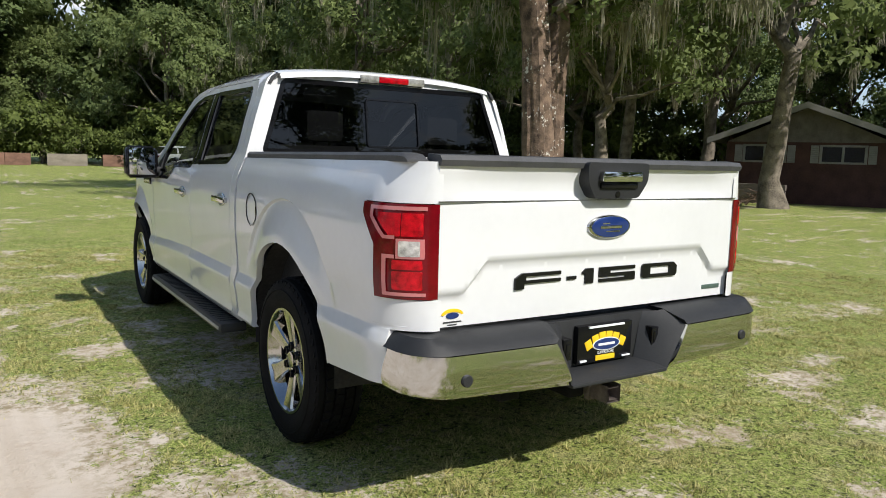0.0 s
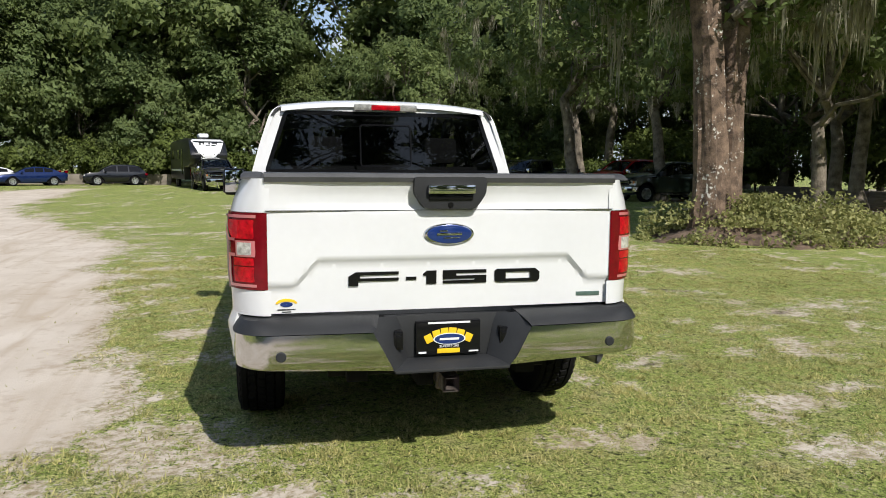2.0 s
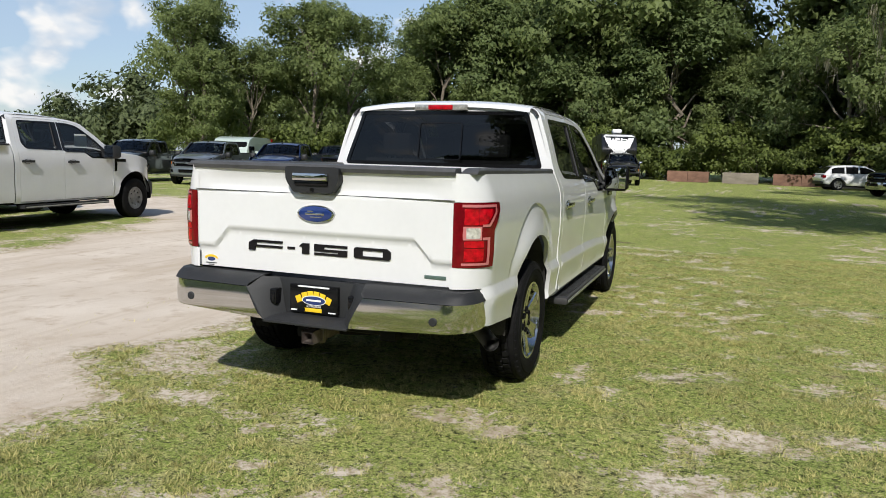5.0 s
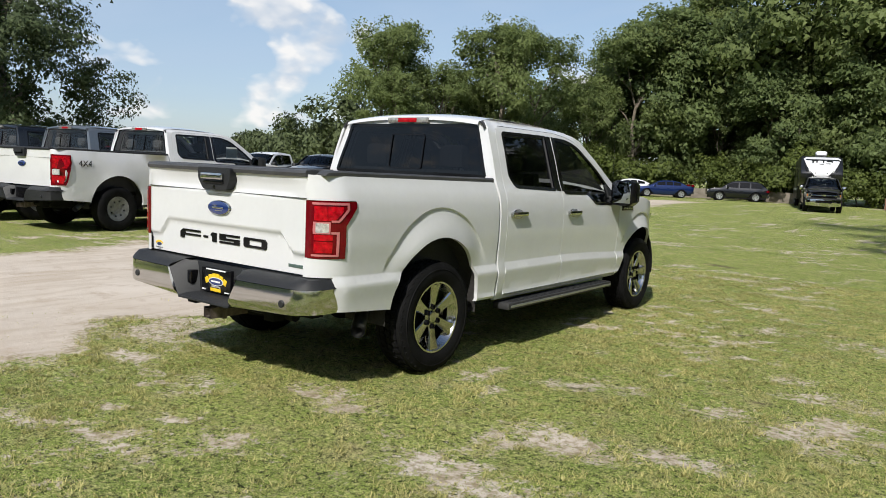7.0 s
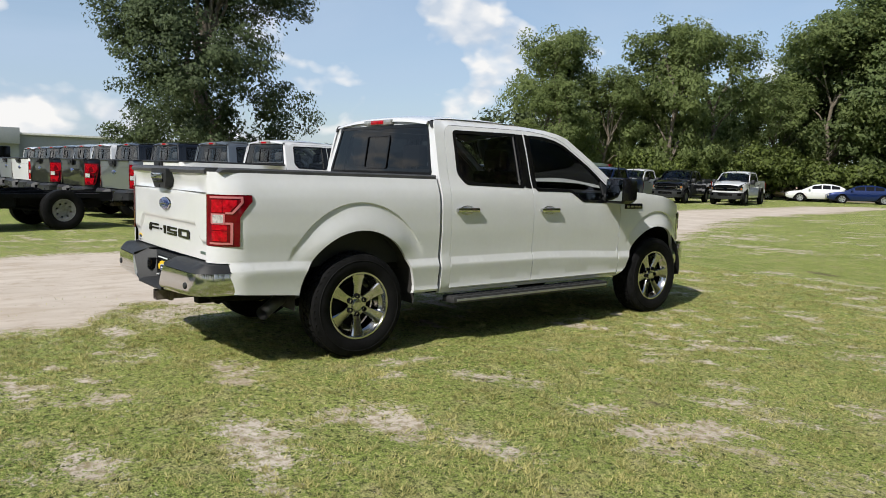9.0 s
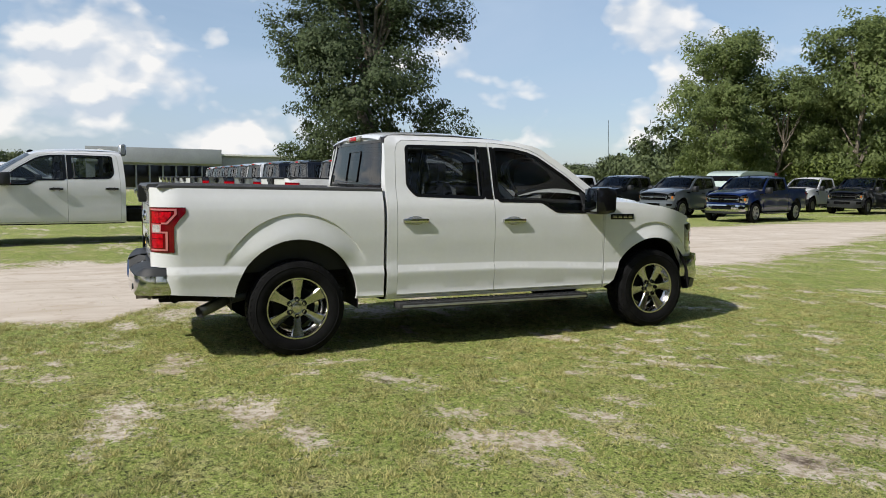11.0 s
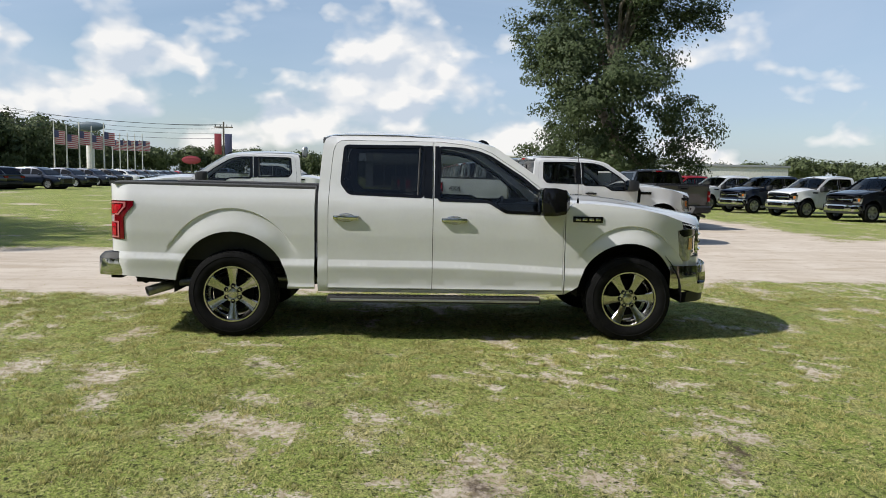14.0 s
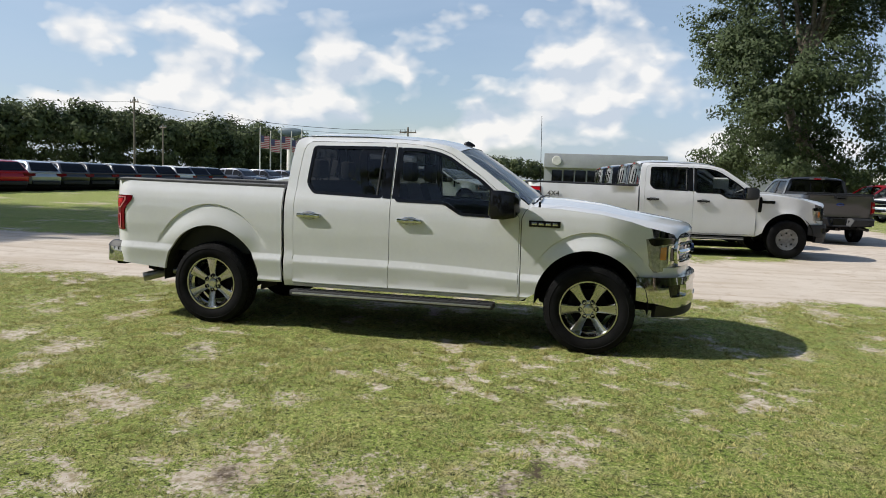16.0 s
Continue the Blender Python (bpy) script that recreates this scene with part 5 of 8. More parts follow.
    for z0, z1 in ((0.905, 0.945), (0.84, 0.86), (0.985, 1.005)):
        bm = bmesh.new()
        loft(bm, [[gfn(u, z0), tuple(Vector(gfn(u, (z0 + z1) / 2)) + Vector((0, 0.014, 0))), gfn(u, z1), tuple(Vector(gfn(u, z1)) + Vector((0, -0.03, 0)))] for u in [-0.66 + 1.32 * i / 12 for i in range(13)]])
        part("grille_bar", bm, bumper if z0 == 0.905 else M_CHROMED, gr)
    bm = bmesh.new()
    lathe(bm, [(4.55, 0.001), (4.55, 0.105), (4.53, 0.115)], 24, axis="y", m=Matrix.Translation((0, 0, 0.925)) @ Matrix.Diagonal((1, 1, 0.42, 1)))
    part("grille_badge", bm, M_BADGEBLUE if hero else M_CHROME, gr)
    part("nose_panel", panel([(-0.94, 0.70), (-0.90, 0.79), (0.90, 0.79), (0.94, 0.70)], plan_fn(front_path, lambda u, v: -0.075), 0.06, (), (0, -0.05, 0)), body, root)
    # front bumper
    fo = [(-1.02, 0.505), (-1.02, 0.712), (1.02, 0.712), (1.02, 0.505), (0.80, 0.440), (-0.80, 0.440)]
    mid = soften([(-0.42, 0.52), (-0.42, 0.66), (0.42, 0.66), (0.42, 0.52)], 0.03)
    fog = [soften([(s * 0.66, 0.535), (s * 0.66, 0.645), (s * 0.86, 0.645), (s * 0.84, 0.535)], 0.02) for s in (-1, 1)]
    fb = part("front_bumper", panel(fo, plan_fn(front_path, lambda u, v: 0.012 * math.sin((v - 0.44) / 0.27 * 3.14) - 0.02), 0.045, (mid, *fog), (0, -0.05, 0)), bumper, root, "chrome front bumper with dark fog lamp pockets" if hero else "")
    for q in (mid, *fog):
        part("bumper_insert", panel(q, plan_fn(front_path, lambda u, v: -0.05), 0.07), M_GLOSSBLACK, fb)
    bm = bmesh.new()
    loft(bm, [[(front_path(u)[0].x * k, front_path(u)[0].y - 0.02 - (1 - k) * 0.3, z) for k, z in ((0.99, 0.46), (0.97, 0.36), (0.90, 0.345), (0.90, 0.45))] for u in [-0.92 + 1.84 * i / 14 for i in range(15)]])
    part("air_dam", bm, trim, fb)
    # cabin
    bm = bmesh.new()
    box(bm, -0.84, 0.84, 0.84, 3.05, 0.50, 0.56)
    box(bm, -0.80, 0.80, 0.83, 0.87, 0.56, 1.36, 0.01)
    part("cabin_floor", bm, M_TRIM, root)
    bm = bmesh.new()
    loft(bm, [[(x, y, z) for y, z in ((2.72, 0.80), (2.66, 1.10), (2.72, 1.20), (2.95, 1.245), (3.12, 1.24), (3.12, 0.80))] for x in (-0.84, -0.4, 0, 0.4, 0.84)])
    part("dashboard", bm, M_TRIM, root)
    for s in (-1, 1):
        bm = bmesh.new()
        box(bm, s * 0.86, s * 0.83, 0.9, 3.0, 0.56, 1.27, 0.01)
        part("door_lining", bm, M_TRIM, root)
    def seat(x0, x1, y, name, heads):
        bm = bmesh.new()
        box(bm, x0, x1, y, y + 0.52, 0.70, 0.90, 0.05)
        e = part(name, bm, M_SEAT, root)
        bm = bmesh.new()
        loft(bm, [[(x0 + (x1 - x0) * p, yy, z) for p in (0.0, 0.06, 0.25, 0.75, 0.94, 1.0)] + [(x0 + (x1 - x0) * p, yy - dd, z) for p in (1.0, 0.94, 0.5, 0.06, 0.0)] for yy, z, dd in ((y + 0.10, 0.86, 0.12), (y + 0.06, 1.05, 0.13), (y - 0.02, 1.25, 0.12), (y - 0.08, 1.42, 0.09), (y - 0.09, 1.45, 0.06))])
        part("seat_back", bm, M_SEAT, e)
        for hx in heads:
            bm = bmesh.new()
            box(bm, hx - 0.125, hx + 0.125, y - 0.17, y - 0.06, 1.47, 1.66, 0.04)
            tube(bm, [(hx - 0.05, y - 0.11, 1.40), (hx - 0.05, y - 0.11, 1.50)], 0.008, 6)
            tube(bm, [(hx + 0.05, y - 0.11, 1.40), (hx + 0.05, y - 0.11, 1.50)], 0.008, 6)
            part("headrest", bm, M_SEAT, e)
    seat(-0.68, -0.16, 1.98, "driver_seat", (-0.42,))
    seat(0.16, 0.68, 1.98, "passenger_seat", (0.42,))
    seat(-0.70, 0.70, 1.02, "rear_bench", (-0.42, 0.42))
    bm = bmesh.new()
    m = Matrix.Translation((-0.42, 2.55, 1.13)) @ Matrix.Rotation(radians(62), 4, "X")
    ring = [m @ Vector((0.19 * math.cos(2 * math.pi * k / 28), 0.19 * math.sin(2 * math.pi * k / 28), 0)) for k in range(29)]
    tube(bm, ring, 0.016, 8)
    for a in (0, 180, 270):
        tube(bm, [m @ Vector((0, 0, -0.02)), m @ Vector((0.185 * math.cos(radians(a)), 0.185 * math.sin(radians(a)), 0))], 0.018, 6)
    tube(bm, [m @ Vector((0, 0, 0)), m @ Vector((0, 0.0, -0.25))], 0.045, 8)
    part("steering_wheel", bm, M_TRIM, root)
    # the nose reaches on past the front wheels
    for o in root.children_recursive:
        if o.type == "MESH" and not (o.name.startswith(("wheel", "tyre", "spoke", "lug", "hub", "brake")) and "liner" not in o.name):
            for v in o.data.vertices:
                if v.co.y > 4.05:
                    v.co.y = 4.05 + (v.co.y - 4.05) * 1.18
    return root


kit_six = make_wheel(M_CHROMED, rim_r=0.254)
hero = pickup(thing("pickup_truck", "white crew-cab pickup with chrome bumpers parked on worn lawn", "pickup truck"), M_WHITE, kit=kit_six, hero=True)

# ---- parked pickups ----
kit_far = make_wheel(M_STEEL, "six", fine=False)
kit_work = make_wheel(mat("dull_wheel_steel", (0.20, 0.205, 0.21), 0.5, 0.7, var=0.3, scale=12), "steel", 0.43, 0.26, 0.235, fine=False)


def repaint(root, swap):
    """Give a copy its own paint, leaving the shared meshes alone."""
    for o in (root, *root.children_recursive):
        if o.type == "MESH":
            for sl in o.material_slots:
                if sl.material in swap:
                    new_mat = swap[sl.material]
                    sl.link = "OBJECT"
                    sl.material = new_mat


def restyle(root, sx, sy, sz, lift):
    """Stretch a pickup's body to another wheelbase, leaving its wheels round."""
    for o in root.children_recursive:
        if o.name.startswith("wheel") and "liner" not in o.name:
            o.location = (o.location.x * sx, o.location.y * sy, o.location.z + 0.02)
        elif not (o.parent and o.parent.name.startswith("wheel") and "liner" not in o.parent.name):
            o.data.transform(Matrix.Translation((0, 0, lift)) @ Matrix.Diagonal((sx, sy, sz, 1)))


def pick(label, m, proto, swap=None, group="", drop=()):
    ob = copy_thing(proto, m)
    tagged(ob, label, "pickup truck", group)
    if swap:
        repaint(ob, swap)
    gone = []
    for o in ob.children_recursive:
        up = o
        while up is not None:
            if up.name.split(".")[0] in drop:
                gone.append(o)
                break
            up = up.parent
    for o in gone:
        bpy.data.objects.remove(o)
    return ob


LOD[0] = 3.0
# newer half-ton pickups in a row, noses to the track
row = "pickups in the row beside the track"
proto_row = pickup(thing("pickup_truck", "dark blue crew-cab pickup parked in a row on grass", "pickup truck", row), M_WHITE, kit=kit_far, bumper=M_CHROME)
proto_row.matrix_basis = pose(-16.8, 25.4, 0, 0, 0, 197)
for x, y, pm, wd, tr in ((-20.3, 24.8, M_GRAY, "grey", M_GRAY), (-23.7, 23.9, M_BLACKP, "black", M_CHROME), (-27.1, 23.0, M_WHITE, "white", M_CHROME),
                         (-30.6, 22.2, M_NAVY, "dark", M_CHROME), (-34.0, 21.3, M_WHITE, "white", M_CHROME), (-37.5, 20.3, M_RED, "red", M_CHROME)):
    pick(wd + " crew-cab pickup parked in a row on grass", pose(x, y, 0, 0, 0, 197), proto_row, {M_WHITE: pm, M_CHROME: tr}, row)
# heavier work pickups
LONG = 0.36
heavy = "work pickups parked side by side"
proto_sd = pickup(thing("pickup_truck", "white heavy crew-cab work pickup with black bumper and steel wheels", "pickup truck", heavy), M_WHITE, kit=kit_work, bumper=M_PLASTIC)
restyle(proto_sd, 1.0, 4.06 / 3.683, 1.075, -0.005)
# a long bed: cab and nose stand further from the rear axle
for o in proto_sd.children_recursive:
    if o.name.startswith("wheel") and "liner" not in o.name:
        o.location.y += LONG if o.location.y > 1 else 0
    elif not (o.parent.name.startswith("wheel") and "liner" not in o.parent.name):
        for v in o.data.vertices:
            if v.co.y > 0.62:
                v.co.y += LONG
repaint(proto_sd, {M_GLASSDARK: M_GLASSMID, M_GLASSREAR: M_GLASSMID})
# taller upright tail lamps than the half-tons have
for o in [o for o in proto_sd.children_recursive if o.name.startswith("tail_light") or o.parent.name.startswith("tail_light")]:
    bpy.data.objects.remove(o)
grow = Matrix.Translation((0, 0, -0.005)) @ Matrix.Diagonal((1.0, 4.06 / 3.683, 1.075, 1))
for s in (-1, 1):
    lp_ = [(-1.190, 0.80), (-0.955, 0.80), (-0.925, 0.86), (-0.862, 1.16), (-0.862, 1.30), (-1.190, 1.305)]
    tl_ = part("tail_light", panel(lp_, side_fn(s, 0.016), 0.06, (), (-s * 0.03, 0, 0)), M_DARKRED, proto_sd, "tall red tail lamp")
    tl_.data.transform(grow)
    for q in ([(-1.17, 0.83), (-0.99, 0.83), (-0.965, 0.96), (-1.17, 0.96)], [(-1.17, 1.08), (-0.945, 1.08), (-0.89, 1.17), (-0.89, 1.275), (-1.17, 1.28)]):
        ln_ = part("lens", panel(q, side_fn(s, 0.021), 0.08, (), (-s * 0.02, 0, 0)), M_REDLENS, tl_)
        ln_.data.transform(grow)
    ln_ = part("reversing_lens", panel([(-1.17, 0.975), (-1.06, 0.975), (-1.06, 1.065), (-1.17, 1.065)], side_fn(s, 0.021), 0.08, (), (-s * 0.02, 0, 0)), M_CLEARLENS, tl_)
    ln_.data.transform(grow)
for s in (-1, 1):
    fv = part("fender_vent", panel([(3.085, 0.93), (3.150, 0.93), (3.165, 1.18), (3.14, 1.245), (3.10, 1.235)], side_fn(s, 0.008), 0.06, (), (-s * 0.02, 0, 0)), M_GLOSSBLACK, proto_sd, "black hooked fender vent")
    fv.data.transform(Matrix.Translation((0, LONG, 0)) @ grow)
proto_sd.matrix_basis = pose(-10.14, 3.18, 0, 0, 0, 7)
for x, y, pm, wd in ((-12.80, 2.95, M_GRAY, "grey"), (-15.45, 2.6, M_BLACKP, "black"), (-18.1, 2.3, M_BLACKP, "black"), (-20.8, 2.2, M_WHITE, "white"), (-23.5, 2.2, M_SILVER, "silver"), (-26.2, 2.2, M_BLACKP, "black"),
                     (-28.9, 2.2, M_BLACKP, "black"), (-31.6, 2.2, M_BLACKP, "black"), (-34.3, 2.2, M_WHITE, "white")):
    pick(wd + " heavy work pickup, tail to the track", pose(x, y, 0, 0, 0, 7), proto_sd, {M_WHITE: pm}, heavy)
for x, y in ((-24.5, -8.0), (-27.2, -8.3), (-29.9, -8.6), (-32.6, -8.9), (-35.3, -9.2)):
    pick("white heavy work pickup in a rear row", pose(x - 8, y, 0, 0, 0, -2), proto_sd, None, heavy)
BED = ("bed_side", "bed_rail", "bed_inner_wall", "bed_floor", "tailgate", "rear_bumper", "tail_light", "tow_hitch", "hitch_beam", "spare_wheel", "running_board")
cc = pick("white chassis-cab truck with a bare black frame behind the cab", pose(-12.03, -0.09, 0, 0, 0, 190), proto_sd, None, "", BED)
for o in cc.children:
    if o.name.startswith("wheel") and "liner" not in o.name and o.location.y < 1 or o.name.startswith("rear_axle"):
        o.location.y -= 0.26
for o in [o for o in cc.children if o.name.startswith("wheel_liner") and o.data.vertices[0].co.y < 1.0]:
    bpy.data.objects.remove(o)
# frame gear of the bare chassis
bm = bmesh.new()
for s in (-1, 1):
    box(bm, s * 0.42 - 0.05, s * 0.42 + 0.05, -1.49, 1.25, 0.58, 0.78, 0.01)
for y in (-1.44, -0.84, 0.01, 0.86):
    box(bm, -0.42, 0.42, y - 0.05, y + 0.05, 0.62, 0.74, 0.01)
box(bm, -0.30, 0.28, -1.35, -0.75, 0.42, 0.62, 0.05)
for s in (-1, 1):
    box(bm, s * 0.50, s * 0.72, 0.55, 1.15, 0.45, 0.76, 0.04)
    box(bm, s * 0.48, s * 0.56, -0.05, 0.45, 0.50, 0.82, 0.03)
    tube(bm, [(s * 0.46, -1.0, 0.62), (s * 0.50, -0.4, 0.50), (s * 0.50, 0.1, 0.50), (s * 0.46, 0.6, 0.62)], 0.04, 6)
tube(bm, [(0.5, 1.26, 0.55), (0.6, 0.76, 0.72), (0.6, -0.54, 0.70)], 0.05, 8)
tube(bm, [(-0.5, 1.26, 0.65), (-0.3, 0.56, 0.84), (0.3, -0.14, 0.82)], 0.025, 6)
part("bare_frame", bm, M_MATTBLACK, cc)
# strobe bar behind that cab
bm = bmesh.new()
box(bm, -0.12, 0.12, 1.02, 1.16, 1.95, 2.22, 0.03)
part("rear_camera_mast", bm, M_SILVER, cc)
pick("white chassis-cab truck with bare frame parked on grass", pose(-19.6, 42.2, 0, 0, 0, 197), proto_sd, None, "far work trucks", BED)
pick("black heavy crew-cab pickup parked on grass", pose(-22.2, 40.0, 0, 0, 0, 197), proto_sd, {M_WHITE: M_BLACKP}, "far work trucks")
pick("white heavy crew-cab pickup parked on grass", pose(-25.2, 39.4, 0, 0, 0, 197), proto_sd, None, "far work trucks")
pick("white heavy crew-cab pickup parked at the back", pose(-22.5, 47.5, 0, 0, 0, 197), proto_sd, None, "far work trucks")
pick("dark grey pickup with a black bed cover, tail to the track", pose(-16.45, 10.2, 0, 0, 0, 95), proto_row, {M_WHITE: M_DARKGRAY, M_CHROME: M_PLASTIC})
bm = bmesh.new()
box(bm, -0.90, 0.90, -1.08, 0.76, 1.40, 1.45, 0.02)
cover = part("bed_cover", bm, M_PLASTIC, [o for o in scene.objects if o.get("label", "").startswith("dark grey pickup with a black bed")][0])
pick("dark grey heavy pickup towing a tall travel trailer", pose(-4.85, 47.4, 0, 0, 0, 193), proto_sd, {M_WHITE: M_DARKGRAY, M_PLASTIC: M_CHROME})
shade = "dark pickups parked in the shade of the trees"
for x, y in ((14.2, 41.8), (14.9, 39.0), (15.6, 36.4)):
    pick("black heavy crew-cab pickup parked under trees", pose(x, y, 0, 0, 0, 118), proto_sd, {M_WHITE: M_BLACKP, M_PLASTIC: M_CHROME}, shade)
pick("red heavy crew-cab pickup with chrome grille under trees", pose(20.4, 32.4, 0, 0, 0, 104), proto_sd, {M_WHITE: M_RED, M_PLASTIC: M_CHROME}, shade)
pick("dark green older pickup parked under trees", pose(19.6, 27.9, -0.02, 0, 0, 98), proto_row, {M_WHITE: mat("dark_green_paint", (0.012, 0.022, 0.018), 0.3, 0.2, var=0.05, coat=1.0)}, shade)
LOD[0] = 1.9


# ---- cars ----
def car(root, body, kind="suv"):
    """A car or sport-utility, nose towards +y, centred on the origin."""
    if kind == "suv":
        L, W, H, r = 4.75, 0.95, 1.66, 0.37
        low = [(-2.37, 0.66, 0.80), (-2.33, 0.46, 0.96), (-2.15, 0.38, 1.03), (-1.5, 0.34, 1.04), (0.0, 0.30, 1.02), (1.05, 0.30, 1.06), (1.9, 0.32, 1.00), (2.25, 0.36, 0.92), (2.37, 0.45, 0.80)]
        green = [(-2.26, 0.98, 1.02), (-1.78, 1.02, 1.50), (-1.50, 1.03, 1.60), (-0.5, 1.03, 1.66), (0.30, 1.03, 1.62), (0.75, 1.03, 1.42), (1.30, 1.00, 1.03)]
    elif kind == "sedan":
        L, W, H, r = 4.85, 0.92, 1.43, 0.33
        low = [(-2.42, 0.60, 0.98), (-2.36, 0.36, 1.02), (-1.5, 0.28, 1.00), (0.0, 0.24, 0.96), (1.0, 0.24, 0.94), (1.9, 0.26, 0.84), (2.30, 0.30, 0.74), (2.42, 0.40, 0.62)]
        green = [(-1.95, 0.98, 1.00), (-1.35, 0.97, 1.30), (-0.8, 0.96, 1.42), (-0.1, 0.96, 1.43), (0.45, 0.95, 1.33), (1.25, 0.93, 0.95)]
    else:
        L, W, H, r = 5.4, 1.02, 2.55, 0.36
        low = [(-2.70, 0.62, 2.30), (-2.66, 0.40, 2.45), (-1.5, 0.34, 2.52), (0.8, 0.32, 2.52), (1.5, 0.32, 2.35), (2.05, 0.34, 1.35), (2.5, 0.36, 1.15), (2.70, 0.45, 0.85)]
        green = None
    ys = np.linspace(-L / 2, L / 2, 29)
    bm = bmesh.new()
    rings = []
    for y in ys:
        zb, zt = lerp(y, [(a, b) for a, b, c in low]), lerp(y, [(a, c) for a, b, c in low])
        e = 1 - 0.10 * max(0, (abs(y) / (L / 2) - 0.55) / 0.45) ** 2 - 0.05 * (abs(y) > L / 2 - 0.03)
        w = W * e
        half = [(w * 0.90, zb), (w * 0.985, zb + 0.10), (w, zb + (zt - zb) * 0.45), (w * 0.985, zb + (zt - zb) * 0.78), (w * 0.93, zt - 0.02), (w * 0.80, zt)]
        rings.append([(x, y, z) for x, z in half] + [(-x, y, z) for x, z in half[::-1]])
    loft(bm, rings)
    # wheel arches are cut by pushing the flank in
    wb = L * 0.29
    for v in bm.verts:
        for ay in (-wb, wb):
            d = math.hypot(v.co.y - ay, v.co.z - r)
            if d < r + 0.07 and abs(v.co.x) > W * 0.7 and v.co.z < 0.9:
                v.co.z = max(v.co.z, r + math.sqrt(max(0.0, (r + 0.07) ** 2 - (v.co.y - ay) ** 2)))
    part("body", bm, body, root)
    bm = bmesh.new()
    for ay in (-wb, wb):
        lathe(bm, [(-W * 0.76, r + 0.065), (W * 0.76, r + 0.065)], 28, m=Matrix.Translation((0, ay, r)), caps=True)
    box(bm, -W * 0.85, W * 0.85, -L / 2 + 0.2, L / 2 - 0.2, 0.20, 0.45)
    part("underbody", bm, M_MATTBLACK, root)
    if green:
        bm, rings = bmesh.new(), []
        gy = [green[0][0] + (green[-1][0] - green[0][0]) * i / 20 for i in range(21)]
        for y in gy:
            zb, zt = lerp(y, [(a, b - 0.06) for a, b, c in green]), lerp(y, [(a, c) for a, b, c in green])
            zt = max(zt, zb + 0.03)
            k = (zt - zb) / (H - zb)
            w0, w1 = W * 0.93, W * (0.93 - 0.20 * k)
            half = [(w0, zb), (w1 + 0.01, zb + (zt - zb) * 0.86), (w1 - 0.05, zt - 0.02 * k), (w1 * 0.6, zt)]
            rings.append([(x, y, z) for x, z in half] + [(-x, y, z) for x, z in half[::-1]])
        loft(bm, rings)
        part("cabin_shell", bm, body, root)

        def edge(y):
            zb, zt = lerp(y, [(a, b - 0.06) for a, b, c in green]), lerp(y, [(a, c) for a, b, c in green])
            return zb, max(zt, zb + 0.03)

        def flank(y, z, s):
            zb, zt = edge(y)
            k = (zt - zb) / (H - zb)
            w0, w1 = W * 0.93, W * (0.93 - 0.20 * k) + 0.01
            return (s * (w0 + (w1 - w0) * (z - zb) / ((zt - zb) * 0.86) + 0.010), y, z)

        ya, yb = green[1][0] - 0.02, green[-2][0] + 0.12
        cuts = [ya, ya + (yb - ya) * 0.30, ya + (yb - ya) * 0.34, ya + (yb - ya) * 0.62, ya + (yb - ya) * 0.66, yb]
        for s in (-1, 1):
            for c0, c1 in zip(cuts[::2], cuts[1::2]):
                bm, rows = bmesh.new(), []
                for i in range(6):
                    y = c0 + (c1 - c0) * i / 5
                    zb, zt = edge(y)
                    rows.append([flank(y, zb + 0.12, s), flank(y, max(zb + 0.14, zb + (zt - zb) * 0.80), s)])
                loft(bm, rows, closed=False)
                part("side_window", bm, M_GLOSSBLACK, root)
        for y0, y1, name, sg in ((green[0][0] + 0.06, green[1][0] + 0.06, "rear_window", -1), (green[-1][0] - 0.10, green[-2][0] + 0.02, "windshield", 1)):
            bm, rows = bmesh.new(), []
            for i in range(6):
                y = y0 + (y1 - y0) * i / 5
                zb, zt = edge(y)
                k = (zt - zb) / (H - zb)
                w1 = W * (0.93 - 0.20 * k) - 0.10
                rows.append([(w1 * u, y + sg * 0.015, zt + 0.012) for u in (-1, -0.5, 0, 0.5, 1)])
            loft(bm, rows, closed=False)
            part(name, bm, M_GLOSSBLACK, root)
    else:
        bm = bmesh.new()
        for s in (-1, 1):
            box(bm, s * W * 0.97, s * W * 1.0, 0.9, 1.7, 1.35, 1.95, 0.02)
        box(bm, -W * 0.85, W * 0.85, 1.45, 1.75, 1.4, 2.2, 0.05)
        part("windows", bm, M_GLOSSBLACK, root)
    for s in (-1, 1):
        bm = bmesh.new()
        box(bm, s * W * 0.62, s * W * 0.955, -L / 2 + 0.01, -L / 2 + 0.22, low[0][2] + 0.0, low[0][2] + 0.16, 0.02)
        part("tail_light", bm, M_DARKRED, root)
        bm = bmesh.new()
        box(bm, s * W * 0.55, s * W * 0.90, L / 2 - 0.26, L / 2 - 0.04, low[-2][2] - 0.20, low[-2][2] - 0.07, 0.03)
        part("head_light", bm, M_CLEARLENS, root)
        bm = bmesh.new()
        box(bm, s * W * 1.0, s * (W + 0.17), 0.72, 0.86, green[-1][1] + 0.02 if green else 1.4, green[-1][1] + 0.16 if green else 1.7, 0.03)
        part("door_mirror", bm, body, root)
        for y in (-0.30, 0.55):
            bm = bmesh.new()
            box(bm, s * W * 0.985, s * W * 1.012, y - 0.10, y + 0.10, low[4][2] - 0.22, low[4][2] - 0.18, 0.01)
            part("door_handle", bm, body, root)
        for ay in (-wb, wb):
            add_wheel(root, kit_car if r < 0.36 else kit_suv, s * (W - 0.115), ay, r, s, 0.3)
    bm = bmesh.new()
